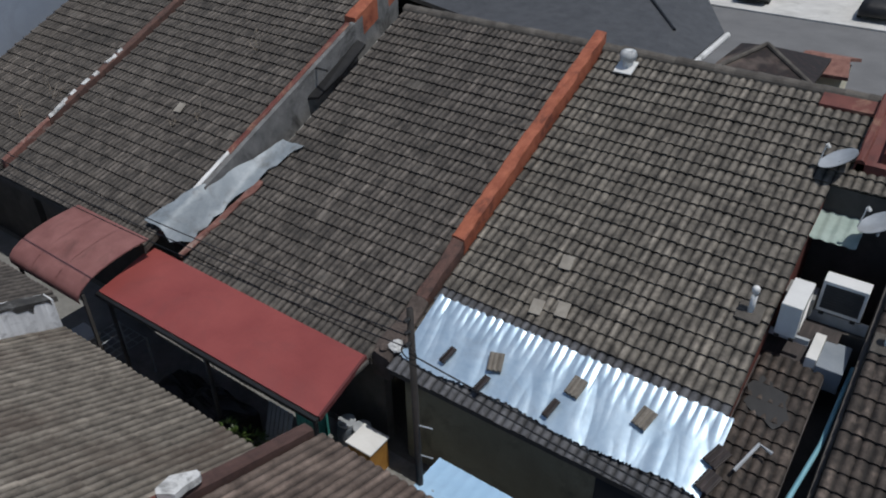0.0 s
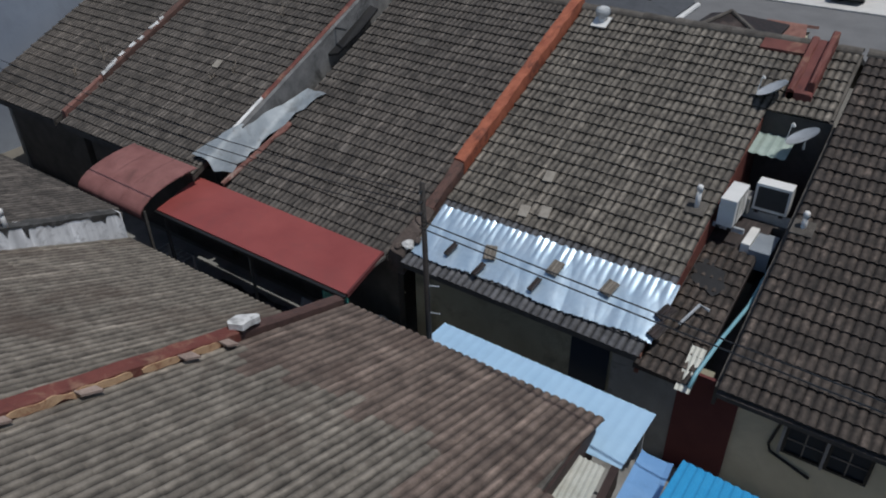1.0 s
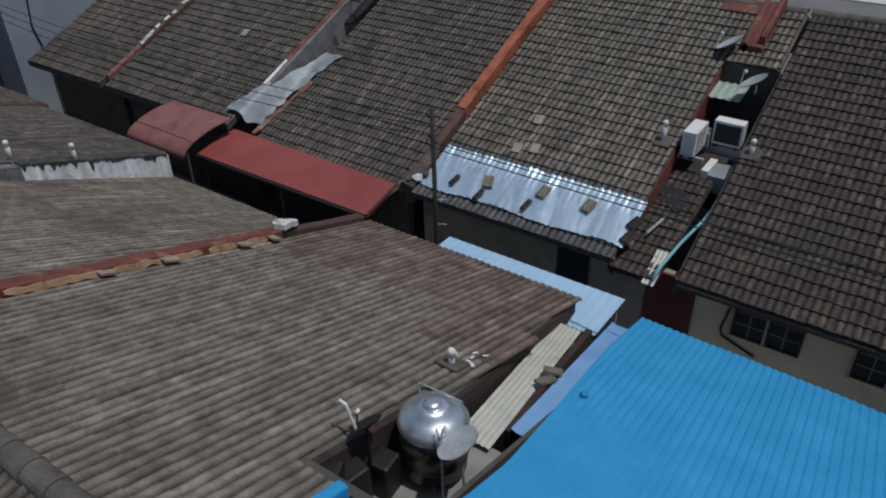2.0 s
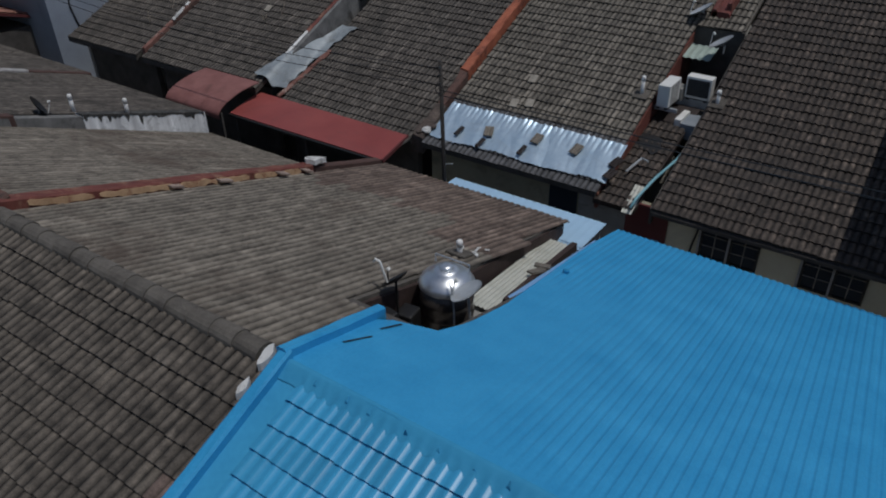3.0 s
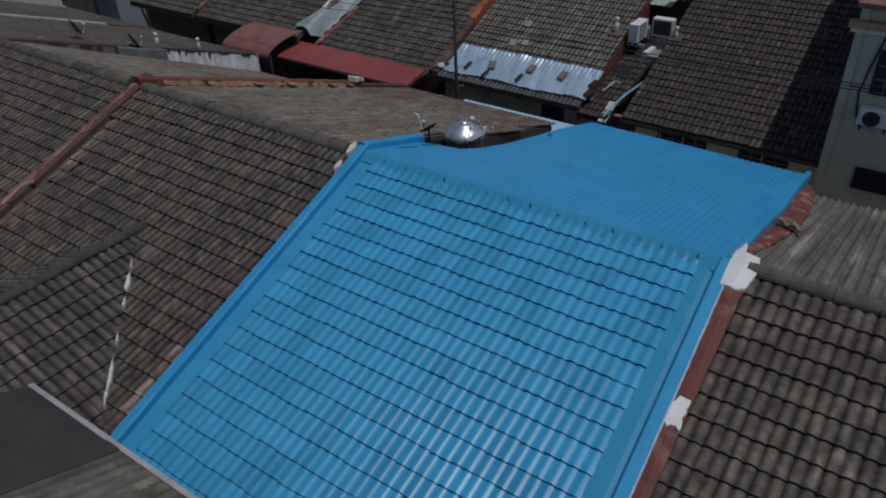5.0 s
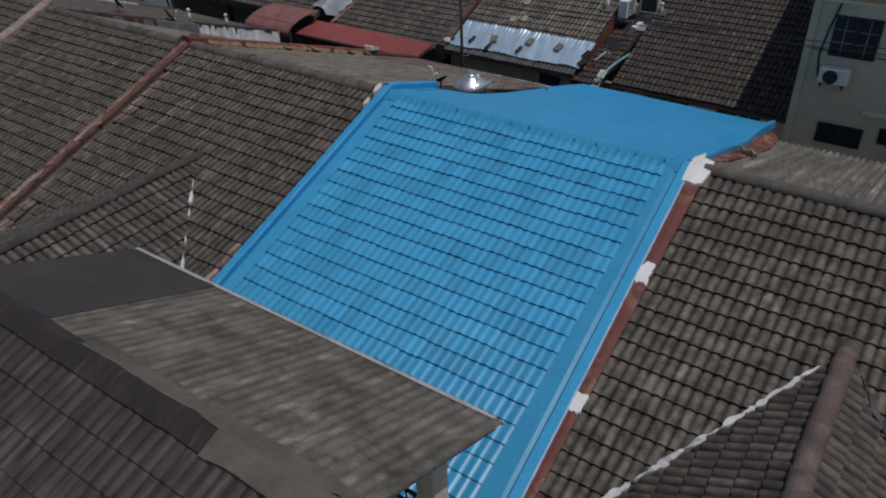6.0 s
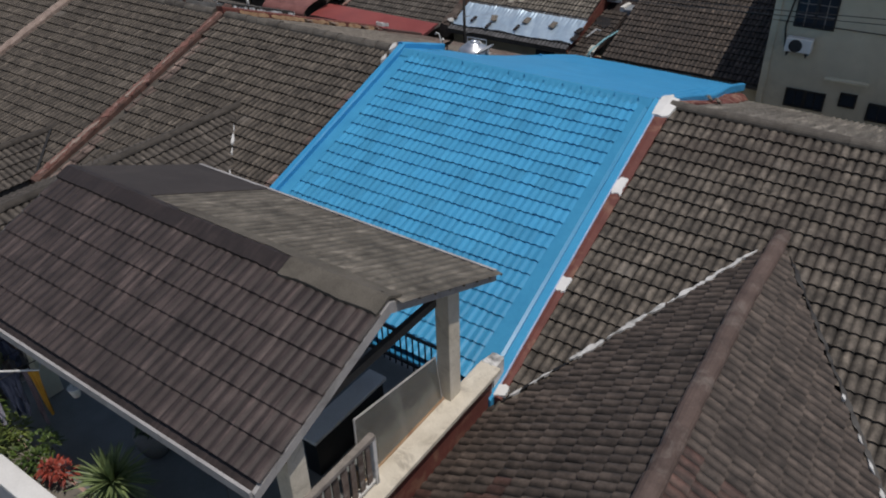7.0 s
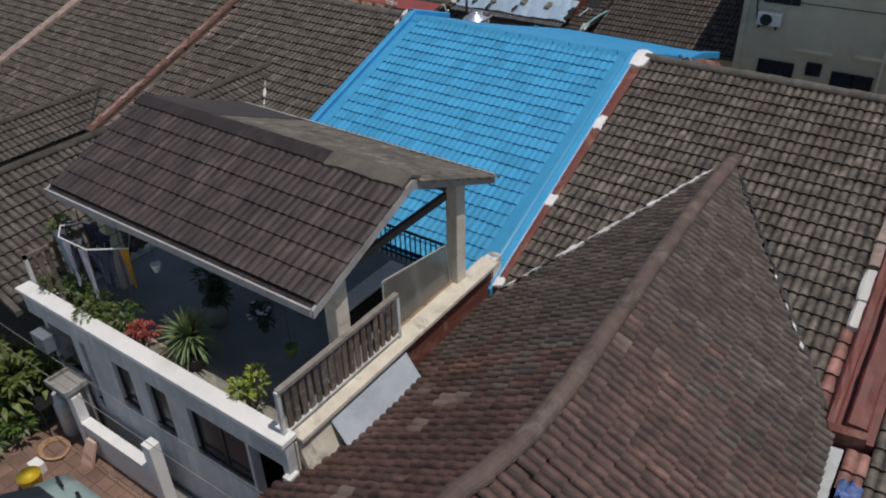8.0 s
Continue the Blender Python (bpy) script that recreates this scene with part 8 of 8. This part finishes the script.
single("wall_cable", wp, M_BLACK, "black cable looping down to the condenser", "cable")
wp = bmesh.new()
line(wp, [(10.45, 10.84, 0.0), (10.4, 10.84, 6.8)], 0.05, 10)
single("downpipe", wp, M_CREAM, "cream painted downpipe on the building", "pipe")
wp = bmesh.new()
line(wp, [(5.86, 10.85, 4.75), (16.0, 10.85, 4.7)], 0.014, 6)
single("wall_cable", wp, M_BLACK, "thin black cable run across the cream wall", "cable")

# ---- roofs and street beyond the far ridge ----
hip = thing("detached_roof", -9, 26, 0, "house with a dark grey hipped tile roof beyond the ridge", "house")
part("wall", boxed(-14.5, -6.6, 22.5, 26.0, 0, 4.0), M_GREYWALL, hip)
part("roof", slabbed([(-15.5, 21.5, 4.5), (-5.9, 21.5, 4.4), (-5.95, 26.7, 4.4), (-9.0, 31.5, 5.4), (-15.5, 31.5, 5.9)], (0, 0, -0.15)), M_SLATE, hip)
bm = bmesh.new()
rod(bm, (-6.9, 25.0, 4.75), (-10.2, 29.0, 5.35), 0.05, seg=8)
part("hip_cap", bm, M_BLACK, hip)
bm = bmesh.new()
line(bm, [(-5.8, 21.5, 4.32), (-5.85, 26.75, 4.32)], 0.09, 8)
part("gutter", bm, M_WHITE_OLD, hip)
hip2 = thing("detached_roof", -3.5, 26, 0, "small hipped brown tile roof beyond the ridge", "house")
part("wall", boxed(-5.3, -3.2, 24.8, 27.2, 0, 3.7), M_GREYWALL, hip2)
part("roof", slabbed([(-5.6, 23.8, 4.05), (-2.9, 24.6, 4.05), (-4.5, 25.9, 4.5)], (0, 0, -0.1)), M_TILE_BROWN, hip2)
part("roof", slabbed([(-2.9, 24.6, 4.05), (-3.0, 27.6, 3.9), (-4.5, 25.9, 4.5)], (0, 0, -0.1)), M_TILE_BROWN, hip2)
part("roof", slabbed([(-5.6, 23.8, 4.05), (-4.5, 25.9, 4.5), (-5.6, 27.6, 3.9)], (0, 0, -0.1)), M_TILE_BROWN, hip2)
for a, b in (((-5.6, 23.8, 4.07), (-4.5, 25.9, 4.53)), ((-2.9, 24.6, 4.07), (-4.5, 25.9, 4.53))):
    bm = bmesh.new()
    rod(bm, a, b, 0.07, seg=8)
    part("hip_cap", bm, M_CAP, hip2)
red2 = thing("red_tile_roof", -3.2, 28.4, 0, "low faded red tile roof beyond the ridge", "house")
part("wall", boxed(-3.7, -2.6, 27.7, 29.2, 0, 3.3), M_CREAM, red2)
part("roof", slabbed([(-3.95, 27.3, 3.5), (-2.4, 27.4, 3.5), (-2.6, 28.4, 3.75), (-3.9, 28.4, 3.75)], (0, 0, -0.1)), M_TILE_RED, red2)
part("roof", slabbed([(-3.9, 28.4, 3.75), (-2.6, 28.4, 3.75), (-2.4, 29.5, 3.45), (-3.9, 29.5, 3.45)], (0, 0, -0.1)), M_TILE_RED, red2)
for cx, cy in ((-10.0, 48.0), (-4.0, 48.0)):
    c2 = thing("car", cx, cy, 0.12, "black parked car on the pale forecourt", "car")
    bm = car_body(cx, cy - 2.1, cy + 2.1, [(0, 0.6, 0.86), (0.05, 0.85, 0.97), (0.3, 1.05, 1), (0.8, 1.05, 1), (1, 0.8, 0.9)], 0.85)
    bmesh.ops.translate(bm, verts=bm.verts, vec=(0, 0, 0.12))
    part("body", bm, M_BLACK, c2, smooth=True)
    bm = car_body(cx, cy - 1.0, cy + 1.8, [(0, 1.0, 0.92), (0.25, 1.5, 0.85), (0.8, 1.5, 0.85), (1, 1.05, 0.9)], 0.8)
    bmesh.ops.translate(bm, verts=bm.verts, vec=(0, 0, 0.12))
    part("cabin", bm, M_PANE, c2, smooth=True)
    for sx in (-0.85, 0.67):
        for sy in (-1.3, 1.3):
            bm = bmesh.new()
            rod(bm, (cx + sx, cy + sy, 0.42), (cx + sx + 0.18, cy + sy, 0.42), 0.3, seg=16)
            part("wheel", bm, M_BLACK, c2)

# ---- buildings closing the lane at the far left ----
gbd = thing("apartment_building", -28, 20, 0, "plain grey-blue rendered building at the end of the lane", "building")
part("wall", boxed(-34, -24.6, 11.2, 40, 0, 9.0), surface("grey_blue_render", (0.26, 0.3, 0.36), (0.36, 0.4, 0.46), 0.5, 0.85, bump=0.1, stain=(0.2, 0.22, 0.25), stain_amount=0.3), gbd)
part("roof", slabbed([(-34.3, 10.9, 9.0), (-24.3, 10.9, 9.0), (-24.3, 40.3, 9.0), (-34.3, 40.3, 9.0)], (0, 0, 0.2)), M_CEMENT, gbd)
rh = thing("red_roof_house", -28, 11, 0, "low house with a dark red tile roof by the lane end", "house")
part("wall", boxed(-31, -26.3, 9.3, 11.8, 0, 2.7), M_DARKWALL, rh)
rhr = part("roof", slabbed([(-31.5, 9.2, 3.75), (-26.1, 9.2, 3.75), (-26.1, 12.1, 2.86), (-31.5, 12.1, 2.86)], (0, 0, -0.1)), M_MAROON, rh)
tiles(rhr, M_TILE_RED, (-31.5, 9.2, 3.77), (1, 0, 0), (0, 2.9, -0.89), 5.4, 3.0, (-26, 11), None, pieces=60, seed=61)
ph = thing("pale_house", -28, 7, 0, "pale pinkish house wall rising behind the end roof", "house")
part("wall", boxed(-31, -25.4, 3.0, 9.1, 2.6, 7.0), M_PALE, ph)
part("base_wall", boxed(-30.9, -25.6, 3.1, 9.0, 0, 2.6), M_DARKWALL, ph)
part("ledge", boxed(-31, -25.3, 9.1, 9.2, 2.6, 2.72), M_WHITE, ph)
part("roof", slabbed([(-31.4, 2.6, 7.0), (-25.0, 2.6, 7.0), (-25.0, 9.5, 7.0), (-31.4, 9.5, 7.0)], (0, 0, 0.15)), M_CEMENT, ph)
wc = bmesh.new()
line(wc, [(-24.55, 12.4, 6.0), (-24.56, 12.1, 3.5), (-24.56, 12.6, 1.0)], 0.03, 6)
single("wall_cable", wc, M_BLACK, "black cable hanging down the grey wall", "cable")

# valley mortar on the right neighbour's wing
fl, fq = valley(*W3[:2], W3[2]), valley(*W3[:2], W3[3])
def on_valley(f, x):
    return (x, f(x), front_z(f(x)))


for k, (xa, xb, w) in enumerate(((9.08, 8.62, 0.032), (8.66, 8.2, 0.028), (8.22, 7.62, 0.034), (7.6, 7.28, 0.03), (7.12, 6.9, 0.018), (6.84, 6.72, 0.016))):
    single("valley_mortar", ragged([on_valley(fl, xa), on_valley(fl, xb)], 0.85 * w, 0.07, 3.0 + k, 1.5), M_WHITE_OLD, "flaking white mortar along the roof valley", "mortar strip", "mortar in the roof valleys")
part("valley_joint", ragged([on_valley(fq, 9.55), on_valley(fq, 12.3)], 0.026, 0.05, 21.0, 0.5), M_BLACK, a2, "open black valley joint")
part("valley_joint", ragged([on_valley(fl, 7.5), on_valley(fl, 6.65)], 0.022, 0.05, 22.0, 0.6), M_BLACK, a2, "open black valley joint")
for k, (xa, xb) in enumerate(((11.22, 11.3), (11.4, 11.52), (11.62, 11.7), (10.9, 10.95))):
    pa, pc = on_valley(fq, xa), on_valley(fq, xb)
    single("valley_mortar", ragged([(pa[0] - 0.04, pa[1], pa[2]), (pc[0] - 0.04, pc[1], pc[2])], 0.016, 0.08, 31.0 + k), M_WHITE_OLD, "flaking white mortar along the roof valley", "mortar strip", "mortar in the roof valleys")
for k, (ya, yb, m, lb) in enumerate(((-2.35, -2.75, M_FADEDRED, "bleached red mortar fillet"), (-2.8, -3.35, M_DUSTY, "bare pinkish mortar fillet"), (-3.4, -3.85, M_DUSTY, "bare pinkish mortar fillet"), (-3.95, -4.55, M_PALE, "pale cement fillet"), (-4.58, -5.05, M_PALE, "pale cement fillet"))):
    part("mortar_fillet", rough_bar(12.07 + 0.01 * k, 12.29, ya, yb, lambda y: front_z(y) + 0.1, 0.2, wob=0.025, step=0.1), m, pw, lb)
tb = bmesh.new()
rows = [[tb.verts.new((12.68 + 0.05 * i, -7.62 + 0.05 * j, front_z(-7.62 + 0.05 * j) + 0.05 + 0.16 * abs(noise.noise((i * 0.5, j * 0.6, 3))))) for i in range(7)] for j in range(6)]
for p, q in zip(rows, rows[1:]):
    for i in range(6):
        tb.faces.new((p[i], p[i + 1], q[i + 1], q[i]))
r_ = bmesh.ops.extrude_face_region(tb, geom=list(tb.faces))
bmesh.ops.translate(tb, verts=[v for v in r_["geom"] if isinstance(v, bmesh.types.BMVert)], vec=(0, 0, -0.06))
single("plastic_sheet", tb, surface("bright_blue_plastic", (0.04, 0.09, 0.28), (0.2, 0.28, 0.5), 9.0, 0.35, bump=0.3), "crumpled blue plastic sheet lying below the red wall", "plastic sheet")
fs_ = valley(*W1[:2], W1[3])
for k, (xa, xb, w) in enumerate(((-2.45, -2.3, 0.012), (-2.24, -2.0, 0.022), (-1.92, -1.78, 0.012), (-1.46, -1.3, 0.014), (-1.2, -0.62, 0.022))):
    single("valley_mortar", ragged([on_valley(fs_, xa), on_valley(fs_, xb)], w, 0.085, 50.0 + k), M_WHITE_OLD, "white mortar remains in the small valley", "mortar strip", "mortar in the roof valleys")
fv = valley(*W2[:2], W2[3])
for i in range(5):
    x0 = -7.5 + 0.22 * i
    x1 = x0 + 0.22
    b = bmesh.new()
    slab(b, [(x0, fv(x0) - 0.03, front_z(fv(x0)) + 0.075), (x1, fv(x1) - 0.03, front_z(fv(x1)) + 0.075), (x1, fv(x1) + 0.05, front_z(fv(x1)) + 0.08), (x0, fv(x0) + 0.05, front_z(fv(x0)) + 0.08)], (0, 0, -0.05))
    part("valley_tar", b, M_BLACK, n2, "black line along the valley joint")
single("water_drum", spun(bmesh.new(), 12.95, -8.0, [(0.25, 0.0), (0.28, 0.1), (0.28, 2.9), (0.25, 3.0)], 18), surface("blue_plastic", (0.02, 0.08, 0.35), (0.04, 0.13, 0.45), 3, 0.4, bump=0.05), "tall blue plastic drum between the houses", "drum", smooth=True)

for a, b in (((0.13, 0.75), (0.27, 1.12)), ((0.2, 1.35), (0.3, 1.66))):
    z0, z1 = back_z(a[1]) + 0.02, back_z(b[1]) + 0.02
    part("torn_slit", slabbed([(a[0], a[1], z0), (a[0] + 0.03, a[1], z0), (b[0] + 0.02, b[1], z1), (b[0] - 0.01, b[1], z1)], (0, 0, -0.004)), M_BLACK, blue, "dark torn slit in the flashing")
sc = boxed(-0.05, 0.05, -0.06, 0.06, 0, 0.05, 0.02)
bmesh.ops.transform(sc, matrix=pose(0.9, 5.25, back_z(5.25) + 0.02, -17, 5, 30), verts=sc.verts)
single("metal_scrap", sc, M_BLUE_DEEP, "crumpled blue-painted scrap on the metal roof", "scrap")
# white mortar at the ridge end and dead weeds on the far roofs
rk = random.Random(12)
for cx, cy, rx, ry in ((-0.22, -0.1, 0.07, 0.13), (-0.2, -0.5, 0.05, 0.1)):
    b = bmesh.new()
    pts = []
    for i in range(11):
        a = i / 11 * math.tau
        px, py = cx + rx * math.cos(a) * rk.uniform(0.7, 1.2), cy + ry * math.sin(a) * rk.uniform(0.7, 1.2)
        pts.append((px, py, min(RIDGE + 0.17, front_z(py) + 0.14)))
    slab(b, pts, (0, 0, -0.14))
    single("mortar_patch", b, M_WHITE_OLD, "flaking white mortar at the end of the ridge", "mortar patch", "white patches on the party wall")
M_TWIG = surface("dead_twig", (0.16, 0.13, 0.1), (0.36, 0.31, 0.25), 9.0, 0.9, bump=0.2)
for k, (x, y, h) in enumerate(((-19.2, 13.0, 1.3), (-14.2, 13.75, 0.6), (-14.75, 13.4, 0.4), (-14.4, 16.0, 1.0), (-19.6, 12.2, 0.7))):
    z = far_z(y, 0.5)
    weed = thing("dead_weed", x, y, z, "dry leafless weed rooted in the roof tiles", "weed", "weeds on the far roofs")
    for i in range(6):
        q = [(x, y, z)]
        dx, dy, dz = rk.uniform(-0.25, 0.35) * h, rk.uniform(-0.1, 0.35) * h, rk.uniform(0.25, 0.7) * h
        for j in range(1, 5):
            f = j / 4
            q.append((x + dx * f + rk.uniform(-0.04, 0.04), y + dy * f + rk.uniform(-0.03, 0.03), z + dz * f * (1.3 - 0.3 * f)))
        tw = bmesh.new()
        line(tw, q, 0.008, 5)
        part("twig", tw, M_TWIG, weed)

# ---- roof tiles, singly near the camera's way, joined further off ----
for f in FIELDS:
    lay(*f)
